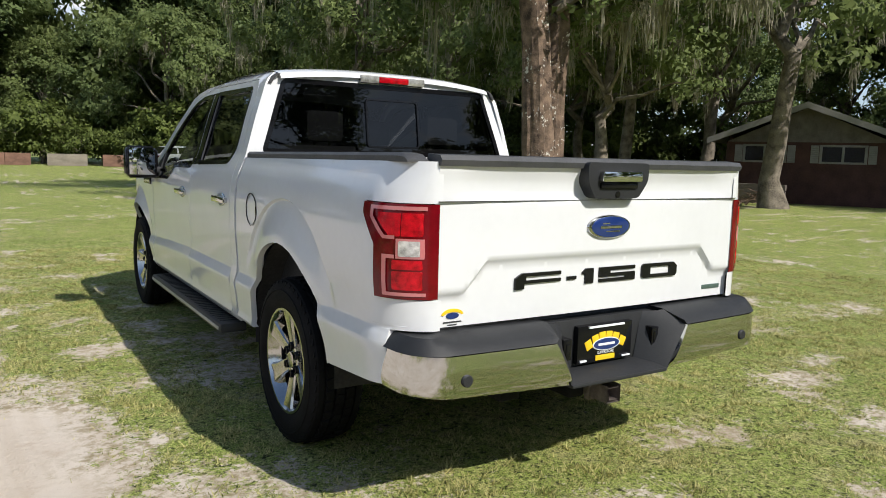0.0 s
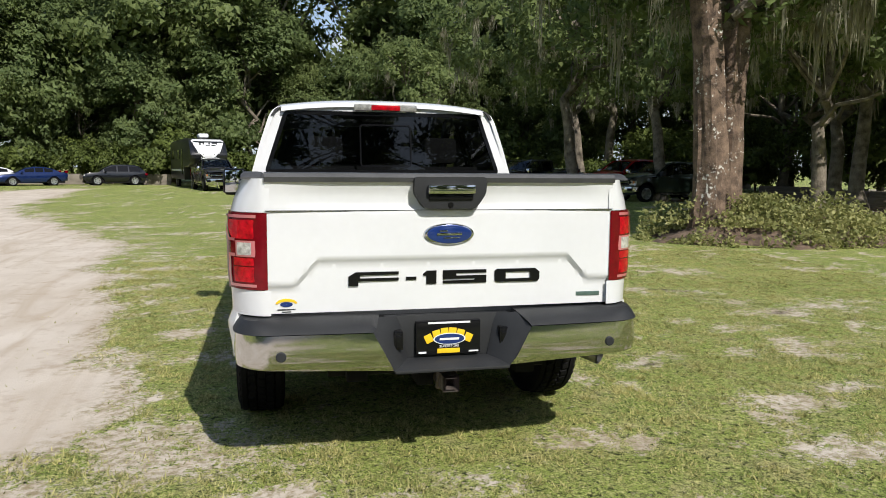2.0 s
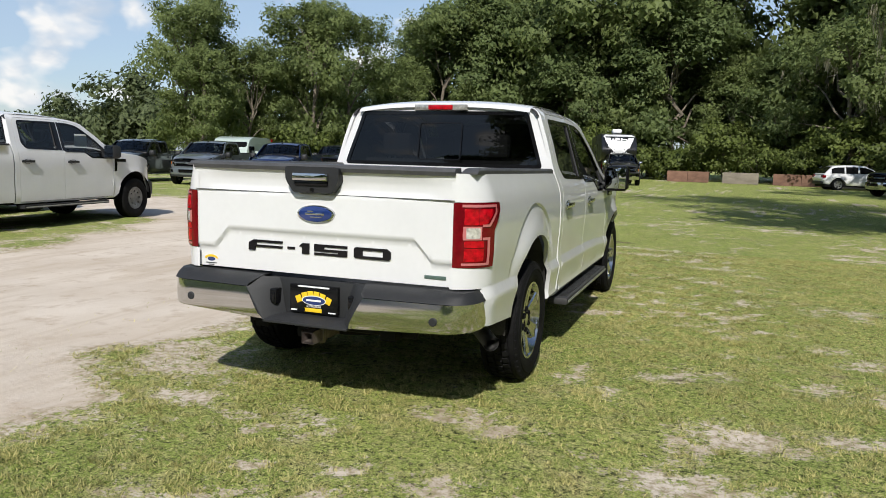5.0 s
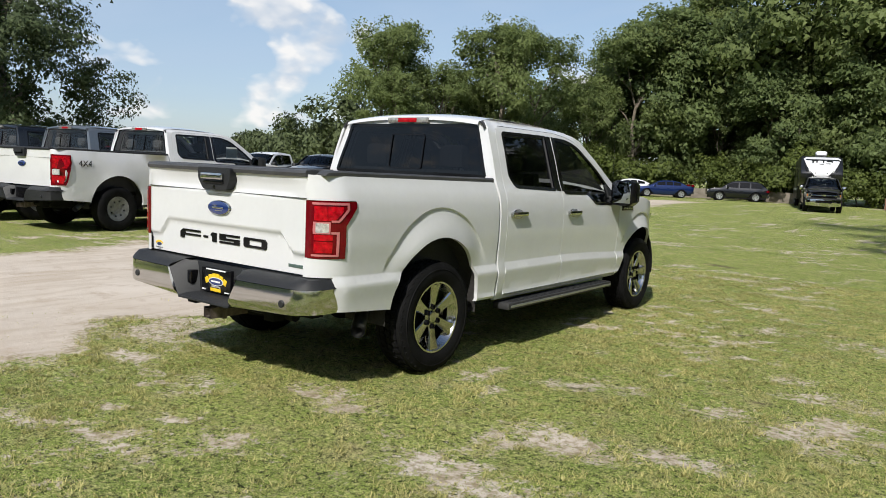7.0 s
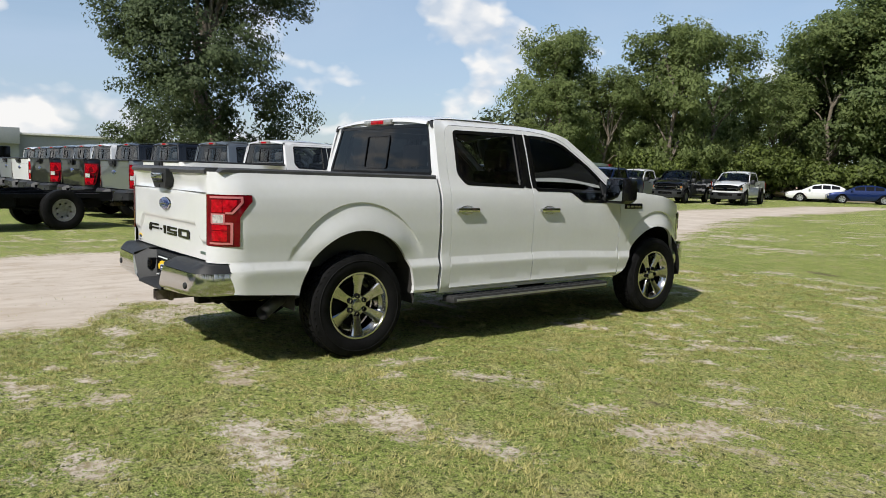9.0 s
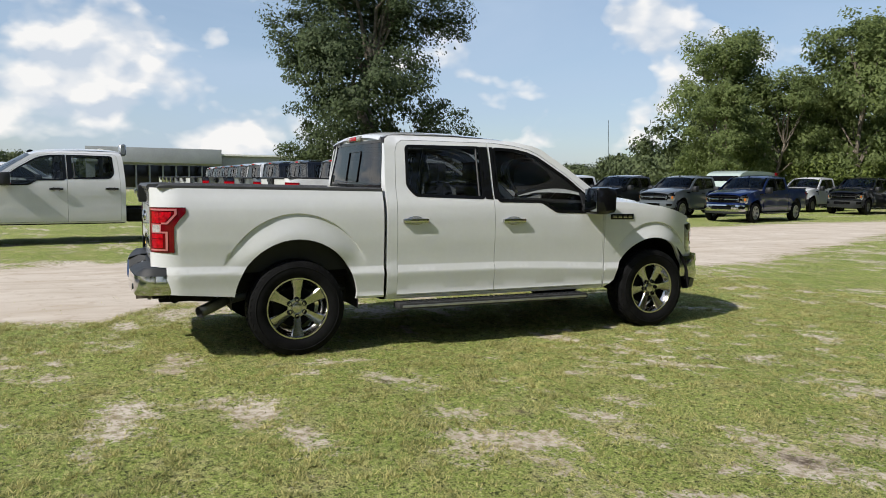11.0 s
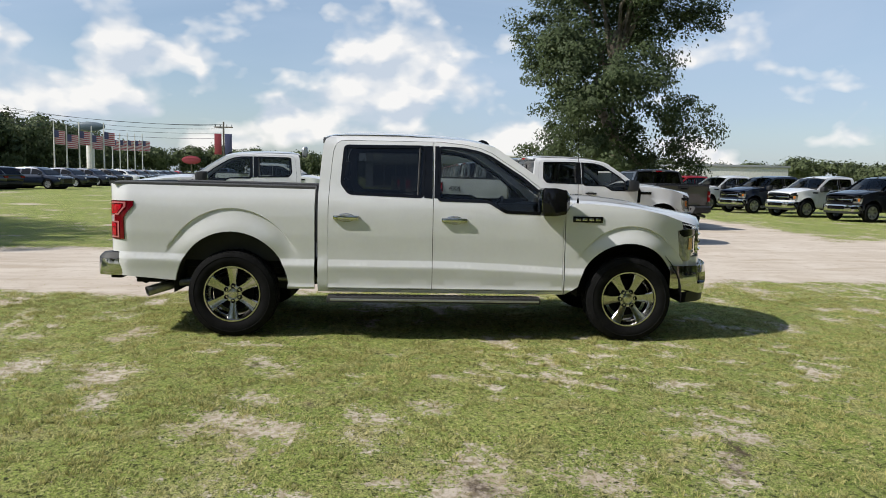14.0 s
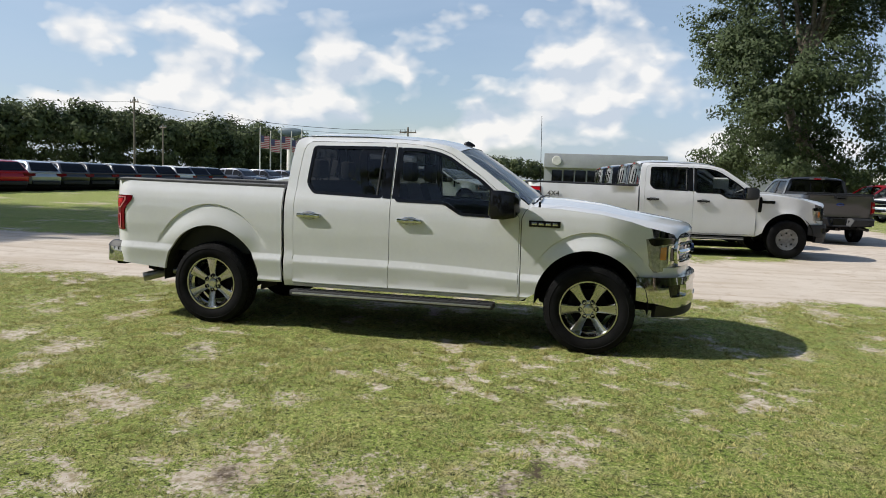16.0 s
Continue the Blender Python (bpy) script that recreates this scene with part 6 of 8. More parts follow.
    box(bm, -W * 0.5, W * 0.5, L / 2 - 0.05, L / 2 + 0.01, low[-2][1] + 0.12, low[-2][2] - 0.10, 0.02)
    part("grille", bm, M_GLOSSBLACK, root)
    bm = bmesh.new()
    box(bm, -W * 0.8, W * 0.8, -L / 2 - 0.02, -L / 2 + 0.12, 0.36, 0.56, 0.03)
    part("rear_bumper", bm, M_PLASTIC, root)
    return root


kit_suv = make_wheel(M_STEEL, "six", 0.37, 0.24, 0.25, fine=False)
kit_car = make_wheel(M_STEEL, "six", 0.33, 0.22, 0.235, fine=False)
field = "sport-utilities parked on the far lawn"
p_suv = car(thing("suv", "black sport-utility parked beside a low block wall", "suv"), M_WHITE, "suv")
p_suv.matrix_basis = pose(-12.9, 58.6, 0, 0, 0, 112)
p_sed = car(thing("sedan", "black sedan parked under trees", "car"), M_WHITE, "sedan")
p_sed.matrix_basis = pose(14.4, 33.3, 0, 0, 0, 100)


def park(proto, name, label, cat, m, pm, group=""):
    ob = copy_thing(proto, m)
    tagged(ob, label, cat, group)
    repaint(ob, {M_WHITE: pm})
    ob.name = name
    return ob


park(p_sed, "sedan", "white low coupe parked near the treeline", "car", pose(-21.3, 56.0, 0, 0, 0, 122), M_WHITE)
park(p_sed, "sedan", "blue low coupe parked near the treeline", "car", pose(-18.4, 56.6, 0, 0, 0, 122), M_DEEPBLUE)
park(p_sed, "sedan", "tan sedan parked near the treeline", "car", pose(-24.6, 57.6, 0, 0, 0, 295), M_TAN)
park(p_suv, "suv", "white sport-utility parked beyond the shaded lawn", "suv", pose(10.2, 50.6, 0, 0, 0, 285), M_WHITE)
van = car(thing("van", "tall pale green cargo van behind the pickups", "van"), paint("pale_green_paint", (0.40, 0.47, 0.43)), "van")
van.matrix_basis = pose(-22.9, 29.5, 0, 0, 0, 197) @ Matrix.Diagonal((1, 1, 0.9, 1))
tones = [(M_NAVY, "navy"), (M_WHITE, "white"), (M_DARKGRAY, "dark grey"), (M_BLACKP, "black"), (M_WHITE, "white"), (M_GRAY, "grey"), (M_RED, "red"), (M_DARKGRAY, "dark grey")]
for i in range(11):
    pm, wd = [(M_BLACKP, "black"), (M_RED, "red"), (M_SILVER, "silver"), (M_DARKGRAY, "dark grey"), (M_BLACKP, "black"), (M_BLACKP, "black"), (M_DARKGRAY, "dark grey"), (M_BLACKP, "black"), (M_WHITE, "white"), (M_NAVY, "navy"), (M_BLACKP, "black")][i]
    park(p_suv, "suv", wd + " sport-utility parked in a row on the lawn", "suv", pose(-22.4 - 2.45 * i, -27.6 - 0.12 * i, 0, 0, 0, 160), pm, field)
for i in range(11):
    pm, wd = tones[i % 4 if i < 4 else (i * 3) % 8]
    park(p_suv, "suv", wd + " sport-utility parked far along the lawn", "suv", pose(-49.5 - 7.6 * i, -26.5 - 1.35 * i, 0, 0, 0, -12), M_NAVY if i < 3 else pm, field)
for i in range(8):
    pm, wd = tones[(i * 5 + 2) % 8]
    park(p_suv, "suv", wd + " sport-utility parked in a back row", "suv", pose(-27 - 3.4 * i, -37.5 - 0.3 * i, 0, 0, 0, 171), pm, field)
pick("blue pickup parked far across the lawn", pose(-66, -17.5, 0, 0, 0, 80), proto_row, {M_WHITE: M_BLUE})
pick("dark pickup parked far across the lawn", pose(-68, -20.5, 0, 0, 0, 10), proto_row, {M_WHITE: M_DARKGRAY})


# ---- travel trailer ----
def trailer():
    root = thing("travel_trailer", "tall black and white fifth-wheel trailer beside the trees", "trailer")
    prof = [(-10.8, 0.75, 3.55), (-10.7, 0.62, 3.65), (-2.6, 0.62, 3.70), (-2.5, 1.55, 3.70), (-0.6, 1.58, 3.62), (0.35, 1.75, 3.35), (0.85, 2.1, 2.75), (1.0, 2.35, 2.5)]
    M_TR = mat("trailer_white", (0.74, 0.75, 0.76), 0.35, var=0.05, scale=3)
    M_TB = mat("trailer_black", (0.014, 0.015, 0.018), 0.3, var=0.2, scale=3)
    bm = bmesh.new()
    loft(bm, [[(x, y, z) for x, z in ((1.2, zb), (1.25, zb + 0.05), (1.25, zt - 0.12), (1.15, zt), (-1.15, zt), (-1.25, zt - 0.12), (-1.25, zb + 0.05), (-1.2, zb))] for y, zb, zt in prof])
    part("body", bm, M_TB, root)
    nose = lambda u, v: (u, 0.02 + lerp(v, [(1.6, -0.35), (1.8, 0.43), (2.1, 0.87), (2.42, 1.03), (2.75, 0.90), (3.35, 0.42), (3.6, -0.4)]) + 0.02, v)
    part("nose_cap", panel([(-1.12, 3.42), (-0.86, 2.85), (-0.42, 2.30), (0.0, 2.10), (0.42, 2.30), (0.86, 2.85), (1.12, 3.42), (0.95, 3.56), (-0.95, 3.56)], nose, 0.15, (), (0, -0.05, 0)), M_TR, root, "white cap with black swoops")
    for k in range(3):
        for s in (-1, 1):
            off = 0.10 + 0.17 * k
            ln = [(s * (1.16 - off), 3.3 - k * 0.1), (s * (1.02 - off), 2.65), (s * (0.60 - off * 0.6), 2.10), (s * 0.08, 1.88 + 0.06 * k)]
            bm = bmesh.new()
            tube(bm, [nose(u, v) for u, v in ln], 0.03, 6)
            part("swoop", bm, M_TB if k == 0 else M_TR, root)
    bm = bmesh.new()
    for x0, x1, z0, z1 in ((-0.62, -0.55, 3.10, 3.32), (-0.50, -0.22, 3.08, 3.14), (-0.55, -0.25, 3.22, 3.30), (-0.12, -0.03, 3.06, 3.34), (-0.12, 0.18, 3.05, 3.11), (0.28, 0.36, 3.05, 3.34), (0.30, 0.62, 3.26, 3.33), (0.50, 0.60, 3.05, 3.25)):
        y = nose(0, (z0 + z1) / 2)[1]
        box(bm, x0, x1, y - 0.05, y + 0.03, z0, z1, 0.01)
    part("front_lettering_bars", bm, M_TB, root)
    bm = bmesh.new()
    box(bm, -0.35, 0.35, -2.2, -1.2, 3.68, 4.02, 0.08)
    part("roof_air_unit", bm, M_TR, root)
    for s in (-1, 1):
        for y0, y1, z0, z1 in ((-9.6, -8.4, 2.2, 2.9), (-6.2, -5.0, 2.2, 2.9), (-3.9, -3.2, 1.0, 2.9)):
            bm = bmesh.new()
            box(bm, s * 1.24, s * 1.27, y0, y1, z0, z1, 0.02)
            part("side_window", bm, M_GLOSSBLACK, root)
        bm = bmesh.new()
        box(bm, s * 1.245, s * 1.262, -10.4, -2.8, 1.25, 1.40, 0.01)
        part("side_stripe", bm, M_TR, root)
        for y in (-7.2, -8.1):
            add_wheel(root, kit_suv, s * 1.05, y, 0.37, s, 0.1)
        bm = bmesh.new()
        box(bm, s * 0.9 - 0.05, s * 0.9 + 0.05, -1.4, -1.3, 0.0, 1.6, 0.01)
        part("landing_leg", bm, M_STEEL, root)
    return root


trailer().matrix_basis = pose(-4.95, 48.0, 0, 0, 0, 193) @ Matrix.Diagonal((0.95, 1, 0.94, 1))

# drive badge and price sheet of the white work pickup
for s in (-1, 1):
    tx = bpy.data.curves.new("drive_badge", "FONT")
    tx.body, tx.size, tx.extrude, tx.align_x = "4X4", 0.155, 0.002, "CENTER"
    tx.materials.append(M_GLOSSBLACK)
    bd = new("drive_badge", tx)
    bd.parent = proto_sd
    bd.matrix_basis = Matrix.Translation((s * 1.009, -0.68, 1.20)) @ Matrix.Rotation(radians(90 * s), 4, "Z") @ Matrix.Rotation(radians(90), 4, "X")
bm = bmesh.new()
box(bm, 0.86, 0.866, 2.45 + LONG, 2.78 + LONG, 1.48, 1.72)
part("price_sheet", bm, M_STICKER, proto_sd, "white paper sheet on the window")

# the first of each kind is painted last, once its copies are made
repaint(proto_row, {M_WHITE: M_DEEPBLUE})
repaint(p_suv, {M_WHITE: M_BLACKP})
repaint(p_sed, {M_WHITE: M_BLACKP})
LOD[0] = 1.0

# ---- trees ----
M_LEAF = mat("oak_leaf", (0.145, 0.205, 0.066), 0.6, var=0.35, scale=0.35, col2=(0.30, 0.36, 0.135), rnd=0.35, island=True, two=0.55, spec=0.25)
M_LEAFDARK = mat("dark_leaf", (0.120, 0.178, 0.066), 0.6, var=0.35, scale=0.4, col2=(0.25, 0.315, 0.12), rnd=0.35, island=True, two=0.52, spec=0.25)
M_LEAFBRIGHT = mat("shrub_leaf", (0.085, 0.130, 0.026), 0.55, var=0.45, scale=0.5, col2=(0.215, 0.265, 0.070), rnd=0.35, island=True, two=0.4, spec=0.3)
M_LEAFOAK = mat("lone_oak_leaf", (0.055, 0.085, 0.038), 0.6, var=0.45, scale=0.4, col2=(0.125, 0.165, 0.070), rnd=0.35, island=True, two=0.35, spec=0.25)
# the far belt's shaded side and haze are put into this leaf colour
M_LEAFFAR = mat("far_leaf", (0.070, 0.098, 0.045), 0.7, var=0.4, scale=0.25, col2=(0.145, 0.175, 0.08), rnd=0.35, island=True, two=0.2, spec=0.2)
M_MOSS = mat("hanging_moss", (0.36, 0.34, 0.25), 0.9, var=0.45, scale=1.2, col2=(0.62, 0.58, 0.44), rnd=0.3, island=True, two=0.62)
M_BARK = mat("grey_bark", (0.10, 0.08, 0.06), 0.9, var=0.5, scale=3, bump=0.9, bscale=14, col2=(0.26, 0.22, 0.17))
M_BARKRED = mat("brown_bark", (0.080, 0.052, 0.037), 0.95, var=0.6, scale=5, bump=1.0, bscale=14, col2=(0.22, 0.15, 0.105))


def lichen(ma):
    """Pale lichen blots over a bark."""
    nt = ma.node_tree
    b = nt.nodes["Principled BSDF"]
    tc, n, n2, ad, mr, mx = (nt.nodes.new(k) for k in ("ShaderNodeTexCoord", "ShaderNodeTexNoise", "ShaderNodeTexNoise", "ShaderNodeMath", "ShaderNodeMapRange", "ShaderNodeMix"))
    for q, sc in ((n, 16.0), (n2, 1.4)):
        q.inputs["Scale"].default_value, q.inputs["Detail"].default_value = sc, 4.0
        nt.links.new(tc.outputs["Object"], q.inputs["Vector"])
    nt.links.new(n.outputs["Fac"], ad.inputs[0])
    nt.links.new(n2.outputs["Fac"], ad.inputs[1])
    nt.links.new(ad.outputs[0], mr.inputs["Value"])
    mr.inputs["From Min"].default_value, mr.inputs["From Max"].default_value = 1.17, 1.23
    mx.data_type = "RGBA"
    nt.links.new(b.inputs["Base Color"].links[0].from_socket, mx.inputs[6])
    mx.inputs[7].default_value = (0.50, 0.48, 0.43, 1)
    nt.links.new(mr.outputs[0], mx.inputs[0])
    nt.links.new(mx.outputs[2], b.inputs["Base Color"])


lichen(M_BARKRED)
M_IVY = mat("ivy_leaf", (0.18, 0.24, 0.05), 0.55, var=0.5, scale=1.1, col2=(0.50, 0.48, 0.20), rnd=0.7, island=True, two=0.4, spec=0.3)
rs = np.random.RandomState(7)


def cards(centres, size, rng, flat=0.6, nrm=None, loose=0.75):
    """Leaf sprays: small three-cornered pieces that look outwards, more or less."""
    n = len(centres)
    k = rng.normal(size=(n, 3))
    k /= np.linalg.norm(k, axis=1)[:, None]
    if nrm is not None:
        k = nrm / np.linalg.norm(nrm, axis=1)[:, None] + k * loose
        k /= np.linalg.norm(k, axis=1)[:, None]
    a = rng.normal(size=(n, 3))
    a -= k * (a * k).sum(1)[:, None]
    a /= np.linalg.norm(a, axis=1)[:, None]
    b = np.cross(k, a)
    s = size * rng.uniform(0.6, 1.4, n)[:, None]
    v = np.stack([centres - a * s, centres + a * s * 0.7 - b * s * flat, centres + a * s * 0.5 + b * s * flat], 1).reshape(-1, 3)
    return v, np.arange(n * 3).reshape(n, 3)


def mesh_np(name, v, f, material, nrm=None):
    me = bpy.data.meshes.new(name)
    k = f.shape[1]
    me.vertices.add(len(v))
    me.vertices.foreach_set("co", np.ascontiguousarray(v, dtype=np.float32).ravel())
    me.loops.add(f.size)
    me.loops.foreach_set("vertex_index", np.ascontiguousarray(f, dtype=np.int32).ravel())
    me.polygons.add(len(f))
    me.polygons.foreach_set("loop_start", np.arange(0, f.size, k, dtype=np.int32))
    me.update(calc_edges=True)
    me.materials.append(material)
    if nrm is not None:
        # leaves of a clump shade together, as a soft mass
        me.polygons.foreach_set("use_smooth", [True] * len(f))
        me.normals_split_custom_set_from_vertices(np.ascontiguousarray(nrm, dtype=np.float32))
    return me


def leaf_normals(nrm, rng, loose=0.35):
    k = nrm / (np.linalg.norm(nrm, axis=1)[:, None] + 1e-6) + rng.normal(size=nrm.shape) * loose
    k /= np.linalg.norm(k, axis=1)[:, None]
    return np.repeat(k, 3, axis=0)


def clumps(rng, h, base, r, n, lean=(0, 0), heads=20):
    """Where the twigs end: a crown of many rounded heads with gaps between them."""
    hs = []
    mid, half = (h + base) / 2, (h - base) / 2
    for i in range(heads):
        a, u = rng.uniform(0, 6.28) + i * 2.4, -1 + 2 * ((i * 0.618) % 1.0) ** 0.9 if i > 2 else rng.uniform(0.5, 0.9)
        br = r * rng.uniform(0.30, 0.46)
        prof = math.sqrt(max(0.05, 1 - (max(0.0, u + 0.1) / 1.13) ** 2.2)) * (1 if u > -0.5 else 0.82)
        rr = max(0.0, r * 1.12 * prof - br * 0.55) * rng.uniform(0.6, 1.0)
        hs.append((math.cos(a) * rr + lean[0] * (u + 1) / 2, math.sin(a) * rr + lean[1] * (u + 1) / 2, mid + u * (half - br * 0.75), br))
    out = []
    while len(out) < n:
        x, y, z, br = hs[rng.randint(len(hs))]
        d = rng.normal(size=3)
        d /= np.linalg.norm(d)
        if d[2] < -0.35 and rng.uniform() < 0.6:
            continue
        k = br * rng.uniform(0.55, 1.0)
        out.append((x + d[0] * k, y + d[1] * k, max(base * 0.7, z + d[2] * k * 0.85)))
    return np.array(out)


def limb_tube(bm, p0, p1, r0, r1, rng, n=7, sag=0.25, sides=7):
    p0, p1 = Vector(p0), Vector(p1)
    L = (p1 - p0).length
    pts, rad = [], []
    for i in range(n + 1):
        t = i / n
        w = Vector(rng.normal(size=3)) * L * 0.035 * math.sin(t * math.pi)
        up = Vector((0, 0, L * sag * math.sin(t * math.pi) * 0.5))
        pts.append(p0.lerp(p1, t) + w + up)
        rad.append(r0 + (r1 - r0) * t)
    tube(bm, pts, rad, sides)
    return pts


def moss_mesh(rng, anchors, lo, hi, per=26, w=0.012):
    """Shaggy beards of fine strands, longest in the middle of each beard."""
    v, f = [], []
    for c in anchors:
        beard = lo + (hi - lo) * rng.uniform() ** 2.2
        fat = rng.uniform(0.5, 1.5)
        for _ in range(rng.randint(per // 2, per + 1)):
            q0 = rng.normal(size=2)
            o = np.array(c) + np.array((q0[0] * 0.12 * fat, q0[1] * 0.12 * fat, rng.normal() * 0.12))
            L = beard * rng.uniform(0.25, 1.0) * math.exp(-0.25 * (q0[0] ** 2 + q0[1] ** 2))
            d = rng.normal(size=2)
            d = np.array((*(d / np.linalg.norm(d)), 0))
            sw = rng.normal(size=(2, 2)) * 0.075
            ww = w * rng.uniform(0.45, 1.6)
            i0 = len(v)
            for t, q in ((0.0, 0.7), (0.5, 1.2), (1.0, 0.12)):
                x = o + np.array((sw[0, 0] * t + sw[1, 0] * math.sin(t * 6), sw[0, 1] * t + sw[1, 1] * math.sin(t * 6), -L * t))
                v += [x - d * ww * q, x + d * ww * q]
            f += [(i0, i0 + 1, i0 + 3, i0 + 2), (i0 + 2, i0 + 3, i0 + 5, i0 + 4)]
    return mesh_np("moss", np.array(v), np.array(f), M_MOSS)


def tree(root, seed, h, base, r, nclump, per, size, spread, leaf, bark=None, trunk_r=0.3, moss=0, moss_len=(0.4, 1.3), lean=(0, 0), heads=20):
    rng = np.random.RandomState(seed)
    cl = clumps(rng, h, base, r, nclump, lean, heads)
    bm = bmesh.new()
    top = Vector((lean[0] * 0.6, lean[1] * 0.6, base + (h - base) * 0.62))
    pts = limb_tube(bm, (0, 0, -0.1), top, trunk_r, trunk_r * 0.35, rng, 9, 0.0, 10)
    for v in bm.verts:
        if v.co.z < 0.9:
            k = 1 + 0.55 * (1 - max(0, v.co.z) / 0.9) ** 2
            v.co.x *= k
            v.co.y *= k
    idx = rng.choice(len(cl), min(16, len(cl)), replace=False)
    for i in idx:
        c = cl[i]
        j = min(len(pts) - 1, max(3, int(len(pts) * (c[2] / h) * 0.85)))
        limb_tube(bm, pts[j], c, trunk_r * 0.35, trunk_r * 0.06, rng, 5, 0.15, 5)
    part("trunk", bm, bark or M_BARK, root)
    cen = np.repeat(cl, per, axis=0)
    d = rng.normal(size=cen.shape)
    d /= np.linalg.norm(d, axis=1)[:, None]
    d *= (rng.uniform(0, 1, len(d)) ** 0.45)[:, None] * spread * rng.uniform(0.6, 1.3, nclump).repeat(per)[:, None]
    d[:, 2] *= 0.62
    mid = np.array((lean[0] * 0.5, lean[1] * 0.5, base + (h - base) * 0.42))
    out = (cen + d - mid) / r
    nrm = d / spread * 0.75 + out * 0.55 + np.array((0, 0, 0.22)) + np.array((0, 0, 0.15))
    v, f = cards(cen + d, size, rng, 0.6, nrm)
    # sprays further in close the crown behind the outer ones
    inner = np.repeat(cl, 9, axis=0)
    d = rng.normal(size=inner.shape) * spread * 0.40
    ctr = inner + d - (inner - mid) * 0.22
    n2 = (inner - mid) / r + np.array((0, 0, 0.3))
    v2, f2 = cards(ctr, size * 1.3, rng, 0.7, n2, 0.5)
    nn = np.concatenate([leaf_normals(nrm, rng), leaf_normals(n2, rng)])
    v, f = np.concatenate([v, v2]), np.concatenate([f, f2 + len(v)])
    tagged(part("crown", mesh_np("crown", v, f, leaf, nn), None, root), kind="stuff")
    if moss:
        m_ = cl[cl[:, 2] < base + (h - base) * 0.7]
        m_ = m_[rng.choice(len(m_), moss)] + np.array((0, 0, -spread * 0.35))
        tagged(part("moss", moss_mesh(rng, m_, *moss_len, 22, 0.014), None, root, "grey hanging moss"), kind="stuff")
    return root


def at(x, y, s=1.0, rz=0.0, sz=None):
    return pose(x, y, 0, 0, 0, rz) @ Matrix.Diagonal((s, s, sz or s, 1))


def put_tree(proto, label, group, x, y, s, rz, sz=None):
    return tagged(copy_thing(proto, at(x, y, s, rz, sz)), label, "tree", group)


woods = "trees of the wood's edge"
hard = []
for k, (h, base, r, lf) in enumerate(((18.0, 0.8, 6.0, M_LEAF), (16.5, 0.8, 5.6, M_LEAFDARK), (19.0, 1.2, 6.2, M_LEAF), (15.5, 0.6, 5.4, M_LEAFDARK))):
    hard.append(tree(thing("tree", "tall leafy hardwood at the edge of the wood", "tree", woods), 20 + k, h, base, r, 300, 72, 0.19, 1.15, lf, trunk_r=0.30, moss=20 if k in (0, 1) else 0, moss_len=(0.6, 1.8)))
spots = [(-37, 66), (-32.5, 63), (-27, 66), (-22, 64.5), (-17, 67), (-12, 65.5), (-7.5, 68), (-2.5, 66), (2.5, 67), (7, 64), (12, 66), (16.5, 62), (21, 60), (-34, 73), (-24, 75), (-14.5, 76), (-5, 76), (5, 76), (14, 75),
         (24, 55), (27.5, 50), (31, 45), (34.5, 40), (38, 34), (52, 12), (58, 4), (31, 58), (38, 50), (44, 42), (50, 30), (52, 20), (22, 68), (30, 66), (-42, 72), (-47, 76), (-10, -33), (-3, -35), (4, -33), (11, -36), (18, -34), (47, 7), (42, 29), (30, -24), (40, -12), (34, -9), (36, -1), (33, 52), (26, 62), (37, 18.5), (36.5, 14.5), (9, 70), (-14.8, 69.5), (-10, 71), (-19, 71), (0, 71), (19, 66)]
# plainer ones for the rows behind
back_row = [tree(thing("tree", "tall leafy hardwood deeper in the wood", "tree", woods), 30 + k, h, base, r, 250, 84, 0.195, 1.25, lf, trunk_r=0.30) for k, (h, base, r, lf) in enumerate(((18.5, 0.8, 6.2, M_LEAF), (16.5, 0.8, 5.8, M_LEAFDARK)))]
first = set()
for i, (x, y) in enumerate(spots):
    deep = (y > 69.5 and x > -40) or y < 0
    k = 4 + i % 2 if deep else i % 4
    proto = (hard + back_row)[k]
    s = (0.92 + 0.22 * rs.uniform()) * (0.62 if x < -28 and 0 < y < 80 else 0.82 if -28 <= x < -25 and 0 < y < 80 else 1.06 if -25 <= x < -14 and 0 < y < 80 else 0.85 if 11 < x < 15 and y > 60 else 1.05 if -20 < x < 11 and y > 60 else 1.0)
    s *= 1.22 if deep and x > -27 and y > 0 else 1.0
    if k not in first:
        proto.matrix_basis = at(x, y, s, 40 * i)
        first.add(k)
    else:
        put_tree(proto, "tall leafy hardwood deeper in the wood" if deep else "tall leafy hardwood at the edge of the wood", woods, x, y, s, 47 * i)
clu = "trees of the left clump"
for i, (x, y, s) in enumerate(((-31.5, 37, 0.70), (-31.5, 42.5, 0.80), (-28.5, 46.5, 0.76), (-29, 52, 0.78), (-26, 57.5, 0.84), (-33, 47, 0.80), (-23, 62, 0.88), (-35, 40, 0.72))):
    put_tree(hard[(i * 3 + 1) % 4 if i % 2 else (0, 2)[i // 2 % 2]], "round leafy tree in a clump beyond the parked pickups", clu, x, y, s * 1.12, 63 * i, s * 1.22)
